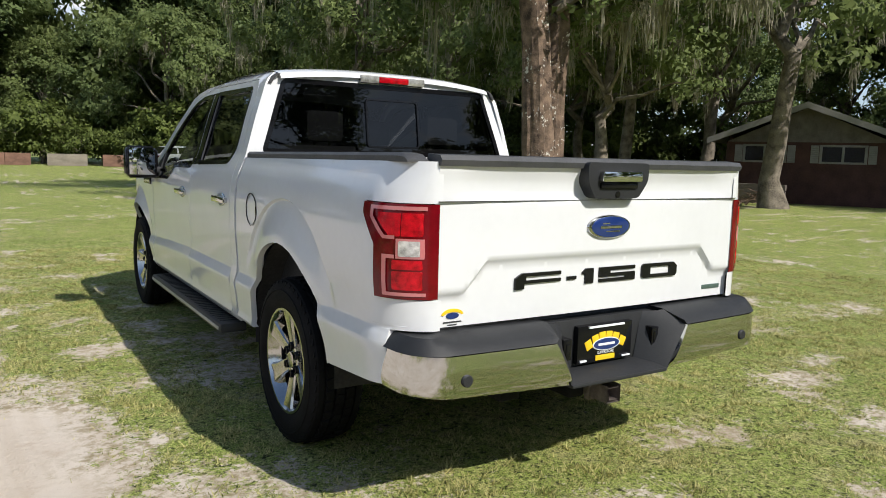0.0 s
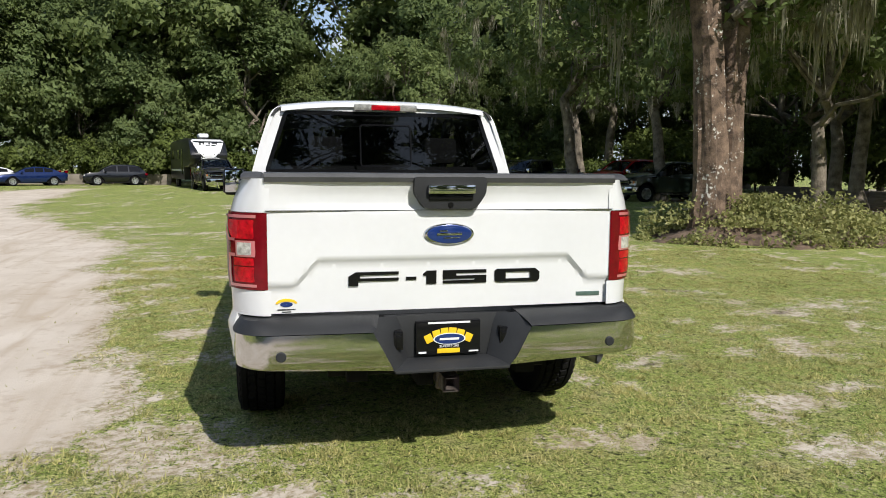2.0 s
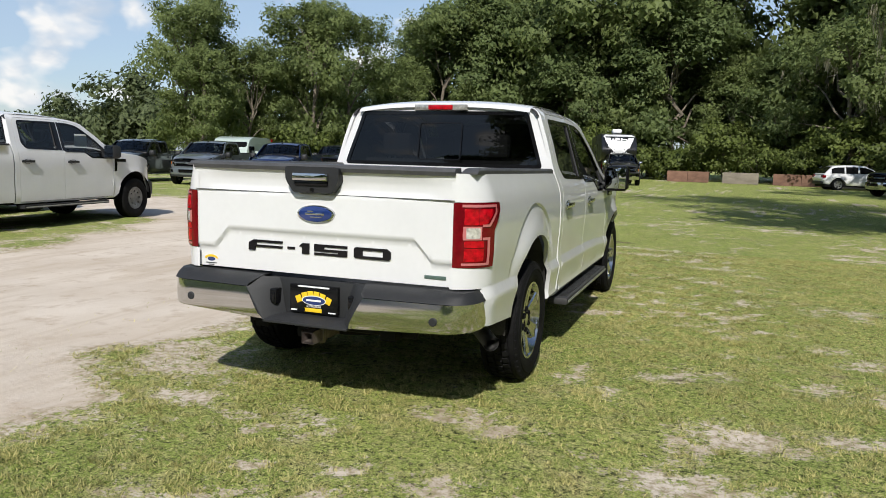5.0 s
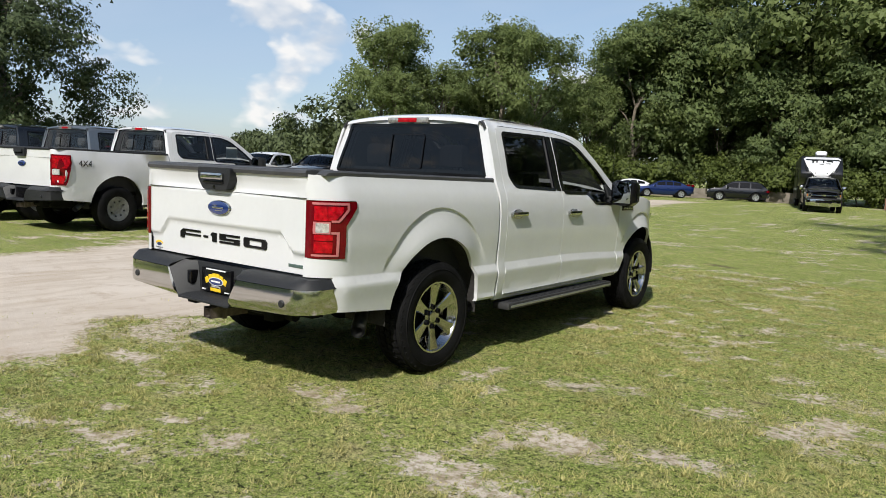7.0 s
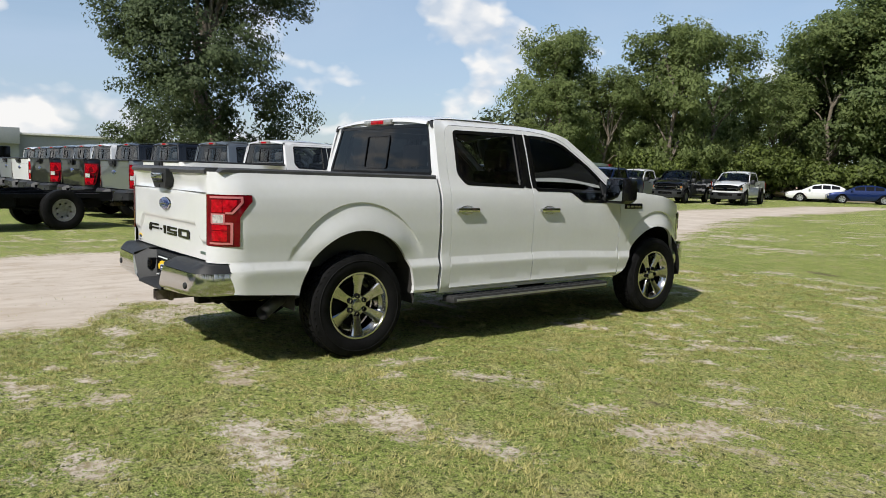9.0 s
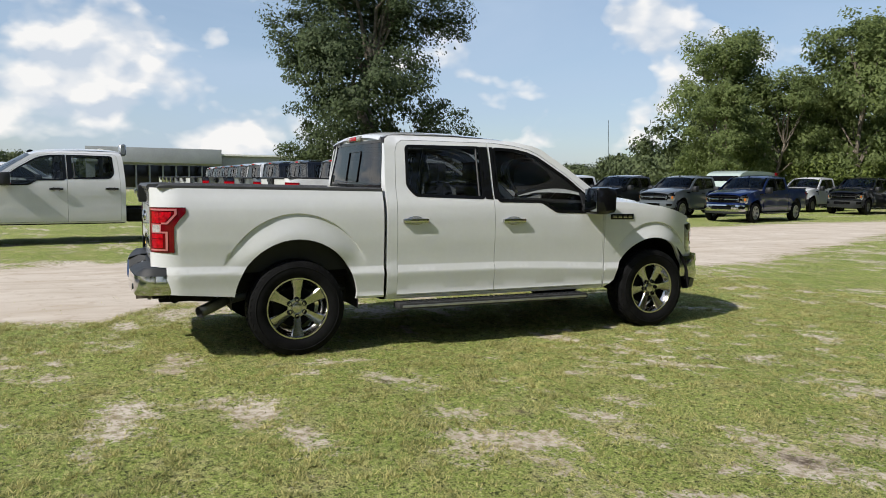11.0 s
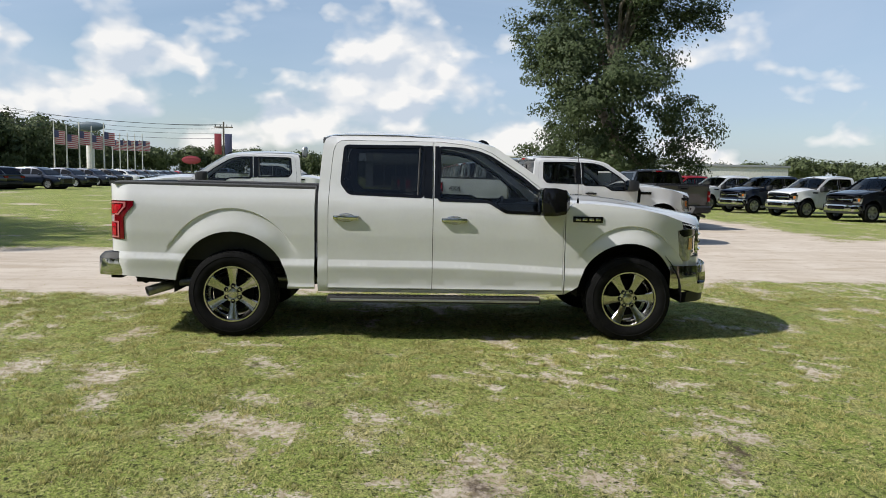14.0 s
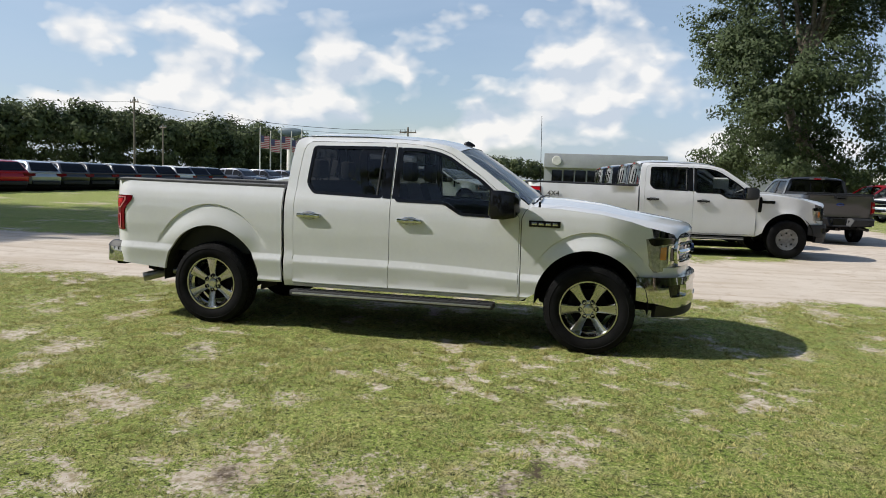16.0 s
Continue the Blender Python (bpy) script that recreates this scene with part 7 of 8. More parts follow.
# shrubs along the wood's edge
shr = "shrubs along the wood's edge"
bush = []
for k, (h, r) in enumerate(((3.4, 2.6), (2.6, 2.2), (4.4, 2.8))):
    bush.append(tree(thing("shrub", "bright green bushy shrub at the edge of the wood", "shrub", shr), 60 + k, h, 0.15, r, 60, 58, 0.14, 0.70, M_LEAFBRIGHT, trunk_r=0.06))
bs = [(-33 + 3.1 * i + rs.uniform(-0.8, 0.8), 62.4 + rs.uniform(-0.6, 1.6)) for i in range(18)] + [(-30 + 1.0 * i, 45 + 1.9 * i) for i in range(8)]
bs += [(11, 55.5), (7.6, 57.5), (14, 53.5), (17, 51), (20, 48.5), (23, 45.5), (26, 42), (4.5, 59), (28.5, 37), (30.5, 31), (-6.6, 62.4), (-1.2, 62), (2.0, 61.5), (33, 11), (36, 15), (37, 20), (36, 25), (34, 29), (40, 17), (31, 39), (28, 44), (41, 24), (33, 34)]
for i, (x, y) in enumerate(bs):
    if i < 3:
        bush[i].matrix_basis = at(x, y, 1.0, 50 * i)
    else:
        tagged(copy_thing(bush[i % 3], at(x, y, 0.8 + 0.5 * rs.uniform(), 71 * i)), "bright green bushy shrub at the edge of the wood", "shrub", shr)
# mossy oaks on the shaded side
oak = "mossy oaks on the shaded lawn"
mo = [tree(thing("oak_tree", "spreading oak hung with grey moss", "tree", oak), 80 + k, h, base, r, 125, 110, 0.15, 1.05, M_LEAF, trunk_r=tr, moss=mo_, moss_len=(0.5, 1.7)) for k, (h, base, r, tr, mo_) in enumerate(((14.5, 4.4, 6.5, 0.36, 220), (13.0, 3.6, 6.0, 0.30, 220)))]
# the oak at (32.5, 5.5) stands out of view, added to shade the house
for i, (x, y, s) in enumerate(((14.7, 32.0, 1.0), (22.6, 22.0, 1.0), (19.8, 11.2, 0.95), (26.0, 27.5, 1.0), (25.5, 18.5, 0.9), (30, 35, 1.1), (18.8, 40.5, 1.0), (34.5, 24, 1.1), (39, 14, 1.1), (32.5, 5.5, 0.9), (23.5, 46, 1.1), (10.5, 57, 1.0), (17, 27, 0.85), (15.5, 14.6, 0.78), (19.5, 17.5, 0.8))):
    if i < 2:
        mo[i].matrix_basis = at(x, y, s, 30)
    else:
        put_tree(mo[i % 2], "spreading oak hung with grey moss", oak, x, y, s, 59 * i)


# the great oak beside the lawn
def great_oak():
    root = thing("oak_tree", "huge old twin-trunked oak hung with grey moss", "tree")
    rng = np.random.RandomState(5)
    bm = bmesh.new()
    for ox, oy, r0, tx, ty in ((-0.27, 0.0, 0.335, -0.9, 0.5), (0.28, 0.06, 0.335, 0.5, -0.2)):
        rings = []
        for i in range(26):
            z = -0.15 + i * 0.36
            t = i / 25
            k = r0 * (1 - 0.35 * t) * (1 + 0.45 * math.exp(-max(0, z) / 0.55))
            ring = []
            for a in range(28):
                q = 2 * math.pi * a / 28
                flute = 1 + 0.08 * math.sin(q * 5 + z * 0.5) + 0.06 * math.sin(q * 11 + z * 0.9) + 0.045 * rng.normal()
                ring.append((ox + tx * t * t + k * flute * math.cos(q), oy + ty * t * t + k * flute * math.sin(q), z))
            rings.append(ring)
        loft(bm, rings)
    part("trunk", bm, M_BARKRED, root, "furrowed brown bark")
    cl = clumps(rng, 18.0, 8.6, 6.6, 180, heads=24)
    bm = bmesh.new()
    for i in range(26):
        c = cl[i]
        limb_tube(bm, (rng.uniform(-0.5, 0.4), rng.uniform(-0.1, 0.3), rng.uniform(5.0, 8.5)), c, 0.20, 0.03, rng, 7, 0.2, 7)
    part("upper_limb", bm, M_BARK, root)
    # low limbs hung with moss
    low, leafy = [], []
    for a, z0, z1, L in ((-62, 4.6, 5.6, 4.6), (-28, 5.0, 6.2, 5.6), (-5, 4.4, 5.4, 5.0), (32, 5.2, 6.4, 5.4), (75, 4.8, 5.8, 4.8), (118, 5.4, 6.6, 5.0), (165, 5.6, 6.8, 4.0)):
        bm = bmesh.new()
        e = (L * math.cos(radians(a)), L * math.sin(radians(a)), z1)
        pts = limb_tube(bm, (0.1 * math.cos(radians(a)), 0.1 * math.sin(radians(a)), z0), e, 0.13, 0.03, rng, 8, 0.25, 7)
        part("limb", bm, M_BARK, root)
        for p in pts[2:]:
            leafy += [tuple(p + Vector(rng.normal(size=3)) * 0.35) for _ in range(3)]
            low += [tuple(p + Vector(rng.normal(size=3)) * 0.25) for _ in range(6 if a < 60 else 0)]
    cl = np.concatenate([cl, np.array(leafy)])
    per = 85
    cen = np.repeat(cl, per, axis=0)
    d = rng.normal(size=cen.shape)
    d /= np.linalg.norm(d, axis=1)[:, None]
    d *= (rng.uniform(0, 1, len(d)) ** 0.45)[:, None] * 1.25
    d[:, 2] *= 0.55
    nrm = d * 0.6 + (cen + d - np.array((0, 0, 9.0))) / 14
    v, f = cards(cen + d, 0.13, rng, 0.6, nrm)
    tagged(part("crown", mesh_np("crown", v, f, M_LEAFDARK, leaf_normals(nrm, rng)), None, root), kind="stuff")
    an = cl[rng.choice(len(cl), 260)] + np.array((0, -0.3, -0.5))
    an = np.concatenate([an[(an[:, 2] < 12.0)], np.array(low)])
    tagged(part("moss", moss_mesh(rng, an, 0.5, 2.2, 30, 0.013), None, root, "grey hanging moss"), kind="stuff")
    return root


great_oak().matrix_basis = at(8.38, 9.32, 1.0, 25)


# ivy and weeds heaped round its foot
def ivy_mound():
    root = thing("ivy_mound", "heap of ivy, weeds and dead leaves round the old oak", "plant")
    rng = np.random.RandomState(9)
    bm = bmesh.new()
    rings = []
    for j in range(9):
        q = j / 8
        rings.append([(q * (2.9 + 0.35 * math.sin(a * 0.9)) * math.cos(a * 2 * math.pi / 40), q * (2.0 + 0.3 * math.cos(a * 1.3)) * math.sin(a * 2 * math.pi / 40), 0.62 * (1 - q * q) * (1 + 0.2 * math.sin(a * 1.7 + j)) - 0.03 * q) for a in range(40)])
    loft(bm, rings, caps=False)
    part("soil", bm, mat("leaf_litter", (0.075, 0.05, 0.032), 0.95, var=0.5, scale=5, bump=0.8, bscale=30, col2=(0.19, 0.13, 0.09)), root)
    n = 17000
    a, q = rng.uniform(0, 6.28, n), rng.uniform(0, 1, n) ** 0.6
    x, y = q * 3.0 * np.cos(a), q * 2.1 * np.sin(a)
    z = 0.62 * (1 - q * q) * (0.75 + 0.5 * fbm(x, y, 1.3, 3)) + rng.uniform(0, 1, n) ** 2 * 0.75 * np.clip(fbm(x, y, 1.4, 8) * 2.2 - 0.55, 0.1, 1)
    keep = (fbm(x, y, 1.0, 17) > 0.46) | (z > 0.45)
    v, f = cards(np.stack([x, y, z], 1)[keep], 0.05, rng, 0.7)
    part("ivy", mesh_np("ivy", v, f, M_IVY), None, root, "green ivy leaves").name = "ivy"
    # shoots climbing the trunk
    n = 2600
    a, h = rng.uniform(0, 6.28, n), rng.uniform(0, 1, n) ** 1.5 * 0.8
    rr = 0.72 + rng.uniform(-0.1, 0.35, n) * (1 - h / 2.2)
    v, f = cards(np.stack([rr * np.cos(a) - 0.7, rr * np.sin(a) + 0.4, 0.35 + h], 1), 0.05, rng, 0.7)
    part("climbing_ivy", mesh_np("climbing_ivy", v, f, M_IVY), None, root)
    return root


ivy_mound().matrix_basis = pose(9.5, 9.0, -0.06, 0, 0, -12) @ Matrix.Diagonal((0.96, 0.95, 0.9, 1))
# the lone oak behind the lot
lone = tree(thing("oak_tree", "broad lone oak behind the parked pickups", "tree"), 41, 20.5, -1.2, 6.9, 700, 135, 0.125, 1.10, M_LEAFOAK, trunk_r=0.55, heads=46)
lone.matrix_basis = at(-44.5, 15.9, 0.98, 20)


# far woods
def far_woods():
    rng = np.random.RandomState(3)
    vs, fs, ns, o = [], [], [], 0

    def band(p, q, n, hlo, hhi, r, per=12, size=0.95):
        nonlocal o
        for i in range(n):
            t = (i + rng.uniform(0, 0.9)) / n
            x, y = p[0] + (q[0] - p[0]) * t + rng.normal() * 4, p[1] + (q[1] - p[1]) * t + rng.normal() * 4
            h = rng.uniform(hlo, hhi) * rng.choice((0.8, 1.0, 1.0, 1.12))
            cl = clumps(rng, h, 0.8, r * rng.uniform(0.7, 1.1), 30, heads=6)
            dd = rng.normal(size=(30 * per, 3)) * (0.9, 0.9, 0.65)
            c = np.repeat(cl, per, axis=0) + dd + np.array((x, y, 0))
            n_ = dd * 0.5 + (c - np.array((x, y, h * 0.45))) / (r * 1.3)
            v, f = cards(c, size, rng, 0.65, n_, 0.6)
            vs.append(v)
            fs.append(f + o)
            ns.append(leaf_normals(n_, rng, 0.3))
            o += len(v)
    band((-80, -118), (-128, -74), 40, 9.5, 12, 3.8, 38, 0.36)
    band((-88, -128), (-138, -80), 36, 10.5, 13, 3.8, 38, 0.36)
    band((-128, -74), (-215, -92), 46, 8.5, 12, 4.5, 38, 0.40)
    band((-138, -82), (-215, -100), 36, 9, 13, 4.5, 38, 0.40)
    band((-215, -92), (-300, -30), 44, 7, 10, 5.5, 30, 0.50)
    band((-300, -30), (-290, 90), 60, 6.5, 9.5, 5.5, 30, 0.50)
    band((-290, 90), (-190, 150), 50, 6.5, 9.5, 5.5, 30, 0.50)
    band((-150, 120), (-70, 78), 34, 6.0, 8.5, 4.2, 32, 0.42)
    band((-92, 84), (-52, 66), 14, 7, 10.5, 4.2, 38, 0.36)
    band((-80, -118), (30, -75), 24, 14, 18, 6.0)
    band((30, -75), (60, -20), 18, 14, 18, 6.0)
    return tagged(new("far_woods", mesh_np("far_woods", np.concatenate(vs), np.concatenate(fs), M_LEAFFAR, np.concatenate(ns))), "distant belt of mixed woodland round the lot", "woods", kind="stuff")


far_woods()

# ---- buildings, walls, poles ----
M_GREYWALL = mat("grey_wall", (0.30, 0.31, 0.33), 0.6, var=0.1, scale=0.6, bump=0.1)
# brick, shingle and house trim carry the trees' shade in their colour
M_BRICKRED = mat("dark_brick", (0.065, 0.030, 0.026), 0.9, var=0.35, scale=2, bump=0.3, bscale=40)
M_SIDING = mat("dark_siding", (0.13, 0.115, 0.10), 0.85, var=0.3, scale=3)
M_SHINGLE = mat("grey_shingle", (0.13, 0.125, 0.12), 0.9, var=0.35, scale=2, bump=0.5, bscale=20)
M_HOUSETRIM = mat("house_trim", (0.22, 0.21, 0.20), 0.6, var=0.12, scale=4)
M_TRIMW = mat("white_trim", (0.62, 0.61, 0.58), 0.6, var=0.12, scale=4)
# weathered blocks, coloured darker for the shade of overhanging leaves
M_CONC = mat("weathered_block", (0.22, 0.19, 0.155), 0.9, var=0.4, scale=2.5, bump=0.5, bscale=25, rnd=0.25)
M_TIMBER = mat("weathered_timber", (0.12, 0.10, 0.085), 0.9, var=0.45, scale=4, bump=0.5, bscale=25, rnd=0.3)
M_TERRA = mat("reddish_block", (0.19, 0.105, 0.075), 0.9, var=0.35, scale=3, bump=0.5, bscale=25, rnd=0.2)
M_POLE = mat("weathered_pole", (0.16, 0.135, 0.11), 0.9, var=0.3, scale=3)


def house():
    root = thing("house", "low dark brick house with a gabled shingle roof under trees", "house", at=pose(23.3, 12.4, 0, 0, 0, 26))
    # the gable end looks down -x; the ridge runs along x
    half, eave, ridge, deep = 2.75, 2.45, 3.50, 10.0
    bm = bmesh.new()
    wins = [[(-2.8 + o, 1.55), (-2.8 + o, 2.10), (-1.4 + o, 2.10), (-1.4 + o, 1.55)] for o in (0.7, 3.3)]
    panel([(-half, 0), (-half, eave - 0.2), (half, eave - 0.2), (half, 0)], lambda u, v: (0, -u, v), 0.5, wins, (0.2, 0, 0), bm)
    part("wall", bm, M_BRICKRED, root)
    for x0, x1, y0, y1 in ((0.25, deep, -half, -half + 0.2), (0.25, deep, half - 0.2, half), (deep - 0.2, deep, -half + 0.2, half - 0.2)):
        bm = bmesh.new()
        box(bm, x0, x1, y0, y1, 0, eave)
        part("wall", bm, M_BRICKRED, root)
    bm = bmesh.new()
    for k in range(9):
        z0 = eave - 0.2 + k * 0.2
        w0, w1 = half * (ridge - z0) / (ridge - eave + 0.2), half * (ridge - z0 - 0.2) / (ridge - eave + 0.2)
        if w0 <= 0.05:
            break
        w1 = max(w1, 0.02)
        loft(bm, [[(-0.03, -w0, z0), (-0.03, w0, z0), (-0.005, w1, z0 + 0.2), (-0.005, -w1, z0 + 0.2)], [(0.15, -w0, z0), (0.15, w0, z0), (0.15, w1, z0 + 0.2), (0.15, -w1, z0 + 0.2)]])
    part("gable_siding", bm, M_SIDING, root)
    for s in (-1, 1):
        bm = bmesh.new()
        run = half + 0.6
        # courses of shingles, each lapping the one below
        edge = [(s * run, eave - 0.22)]
        for k in range(12):
            t0, t1 = k / 12, (k + 1) / 12
            edge += [(s * run * (1 - t0), eave - 0.10 + (ridge - eave + 0.25) * t0), (s * run * (1 - t1), eave - 0.12 + (ridge - eave + 0.25) * t1)]
        edge.append((0.0, ridge + 0.03))
        loft(bm, [[(x, y, z) for y, z in edge] for x in (-0.6, deep + 0.4)])
        rf = part("roof", bm, M_SHINGLE, root)
        bm = bmesh.new()
        loft(bm, [[(-0.66, s * run, eave - 0.30), (-0.66, s * run, eave - 0.08), (-0.66, 0, ridge + 0.16), (-0.66, 0, ridge - 0.06)], [(-0.60, s * run, eave - 0.30), (-0.60, s * run, eave - 0.08), (-0.60, 0, ridge + 0.16), (-0.60, 0, ridge - 0.06)]])
        part("barge_board", bm, M_HOUSETRIM, rf)
    for w in wins:
        y0, y1 = -w[0][0], -w[2][0]
        bm = bmesh.new()
        box(bm, 0.06, 0.09, y1, y0, 1.55, 2.10)
        wn = part("window", bm, M_GLOSSBLACK, root)
        bm = bmesh.new()
        for a, b_, c, d in ((y1 - 0.06, y0 + 0.06, 1.49, 1.56), (y1 - 0.06, y0 + 0.06, 2.09, 2.16), (y1 - 0.06, y1 + 0.03, 1.56, 2.09), (y0 - 0.03, y0 + 0.06, 1.56, 2.09), ((y0 + y1) / 2 - 0.04, (y0 + y1) / 2 + 0.04, 1.56, 2.09)):
            box(bm, -0.03, 0.10, a, b_, c, d, 0.01)
        part("window_frame", bm, M_HOUSETRIM, wn)
        for yy in (y1 - 0.35, y0 + 0.08):
            bm = bmesh.new()
            louvre = [(-0.004, 1.50), (-0.05, 1.50)]
            for k in range(8):
                louvre += [(-0.062, 1.52 + k * 0.075), (-0.045, 1.58 + k * 0.075)]
            louvre += [(-0.05, 2.14), (-0.004, 2.14)]
            loft(bm, [[(x, y, z) for x, z in louvre] for y in (yy, yy + 0.26)])
            part("shutter", bm, M_HOUSETRIM, wn)
    return root


house()


def block_wall(name, label, p, q, hgt, material, thick=0.2, L=0.8, rows=3, group=""):
    """A low wall of separate courses."""
    p, q = Vector((*p, 0)), Vector((*q, 0))
    d = q - p
    root = thing(name, label, "wall", group, at=Matrix.Translation(p) @ Matrix.Rotation(math.atan2(d.y, d.x), 4, "Z"))
    n = max(1, int(d.length / L))
    bm = bmesh.new()
    box(bm, -0.5, 0.5, -0.5, 0.5, -0.5, 0.5, 0.02, seg=1)
    me = finish("block", bm, material, 30)
    rng = random.Random(int(p.x * 10))
    for r in range(rows):
        for i in range(n):
            o = part("block", me, None, root)
            w = d.length / n
            hh = hgt / rows
            o.matrix_basis = Matrix.LocRotScale(((i + 0.5 + (0.5 if r % 2 and i < n - 1 else 0)) * w, rng.uniform(-0.015, 0.015), (r + 0.5) * hh), Euler((0, 0, rng.uniform(-0.01, 0.01))), (w * 0.985, thick, hh * 0.97))
    return root


gw = "low walls along the wood's edge"
for p, q, m_ in (((-26, 60.0), (-15.5, 60.6), M_CONC), ((-11.2, 60.5), (-8.8, 60.2), M_CONC), ((-2.2, 57.5), (1.0, 57.0), M_TERRA), ((2.0, 56.8), (4.6, 56.3), M_CONC), ((5.6, 56.2), (9.4, 55.0), M_TERRA), ((9.5, 54.2), (12.5, 53.0), M_CONC)):
    block_wall("block_wall", "low weathered block wall before the wood" if m_ is M_CONC else "low reddish block wall before the wood", p, q, 0.88, m_, group=gw, L=1.6, rows=1)
gt = "low timber walls on the shaded lawn"
for p, q, h_ in (((22.2, 26.6), (23.4, 23.6), 0.75), ((20.2, 19.9), (20.9, 16.3), 0.75), ((21.4, 15.2), (22.3, 12.4), 0.7), ((26.6, 12.8), (28.2, 9.6), 0.85)):
    block_wall("timber_wall", "low dark timber retaining wall under the trees", p, q, h_, M_TIMBER if h_ < 0.8 else M_BRICKRED, L=1.8, rows=3, group=gt)


def brush(x, y, s):
    root = thing("brush_pile", "pile of cut branches and dry brush by the wall", "brush", "brush piles")
    rng = np.random.RandomState(int(x * 10))
    bm = bmesh.new()
    for _ in range(60):
        a, r = rng.uniform(0, 6.28), rng.uniform(0, 1)
        p = Vector((r * math.cos(a), r * 0.7 * math.sin(a), 0.05 + 0.35 * (1 - r) * rng.uniform(0.2, 1)))
        d = Vector((rng.normal(), rng.normal(), rng.uniform(-0.1, 0.35))).normalized() * rng.uniform(0.3, 0.9)
        tube(bm, [p - d / 2, p + d / 2 + Vector((0, 0, 0.05))], [0.014, 0.005], 4)
    tagged(part("brushwood", bm, M_BARKRED, root), kind="stuff")
    root.matrix_basis = at(x, y, s)


for x, y, s in ((18.6, 19.6, 1.0), (19.4, 15.6, 1.4), (20.8, 12.6, 1.2)):
    brush(x, y, s)


def showroom():
    root = thing("showroom_building", "long low grey dealership building with dark glass", "building")
    bm = bmesh.new()
    box(bm, -102, -87.6, -4.2, 11.0, 3.2, 5.0, 0.05)
    box(bm, -102, -88.2, -4.2, 11.0, 0, 3.2)
    box(bm, -102, -90, 11.0, 32, 0, 4.3, 0.05)
    part("wall", bm, M_GREYWALL, root)
    bm = bmesh.new()
    box(bm, -102.2, -89.6, 11.1, 32.2, 4.3, 4.55, 0.03)
    part("roof_edge", bm, M_TRIMW, root)
    for k in range(9):
        bm = bmesh.new()
        box(bm, -88.2, -88.1, -3.2 + k * 1.5, -1.9 + k * 1.5, 0.3, 2.9, 0.01)
        part("window", bm, M_GLOSSBLACK, root)
    bm = bmesh.new()
    lathe(bm, [(-87.6, 0.6), (-87.5, 0.55), (-87.5, 0.001)], 24, m=Matrix.Translation((0, -2.6, 4.1)))
    part("wall_badge", bm, M_TRIMW, root)
    return root


showroom()
wb_ = thing("shed", "long low white metal shed far behind the pickups", "building")
bm = bmesh.new()
box(bm, -112, -100, 42, 58, 0, 3.9, 0.05)
part("wall", bm, M_TRIMW, wb_)
bm = bmesh.new()
box(bm, -112.2, -99.8, 41.8, 58.2, 3.9, 4.25, 0.03)
part("roof", bm, M_GREYWALL, wb_)


def utility_pole(x, y, h, rz, arms=1):
    root = thing("utility_pole", "tall wooden utility pole with a cross arm", "pole", "utility poles", at=pose(x, y, 0, 0, 0, rz))
    bm = bmesh.new()
    tube(bm, [(0, 0, 0), (0, 0, h)], [0.16, 0.10], 8)
    part("pole", bm, M_POLE, root)
    bm = bmesh.new()
    box(bm, -1.1, 1.1, -0.06, 0.06, h - 0.7, h - 0.55)
    ar = part("cross_arm", bm, M_POLE, root)
    for q in (-1.0, -0.4, 0.4, 1.0):
        bm = bmesh.new()
        lathe(bm, [(h - 0.55, 0.05), (h - 0.35, 0.06), (h - 0.28, 0.02)], 8, axis="z", m=Matrix.Translation((q, 0, 0)))
        part("insulator", bm, M_GREYWALL, ar)
    return root


utility_pole(-80, -20.3, 7.4, 80)
utility_pole(-75.6, -55, 10.2, 60)
utility_pole(-100, -67, 8.5, 60)


def wire(p, q, sag, r=0.025, name="overhead_wire"):
    bm = bmesh.new()
    p, q = Vector(p), Vector(q)
    tube(bm, [p.lerp(q, t / 12) - Vector((0, 0, sag * 4 * (t / 12) * (1 - t / 12))) for t in range(13)], r, 4)
    ob = part(name, bm, M_TRIM, None)
    return tagged(ob, "thin black overhead wire between poles", "wire", "overhead wires")


for dz in (0, -0.5, -1.0, -1.6):
    wire((-80, -20.3, 7.1 + dz), (-78, -44, 8.3 + dz), 0.6)
wire((-75.6, -55, 9.6), (-60, -95, 10.5), 0.8)
wire((-75.6, -55, 9.6), (-80, -20.3, 6.9), 0.8)
M_FLAGRED = mat("flag_red", (0.42, 0.07, 0.09), 0.8, var=0.1)
M_FLAGBLUE = mat("flag_blue", (0.10, 0.10, 0.20), 0.8, var=0.1)
M_FLAGWHITE = mat("flag_white", (0.66, 0.62, 0.62), 0.8, var=0.08)


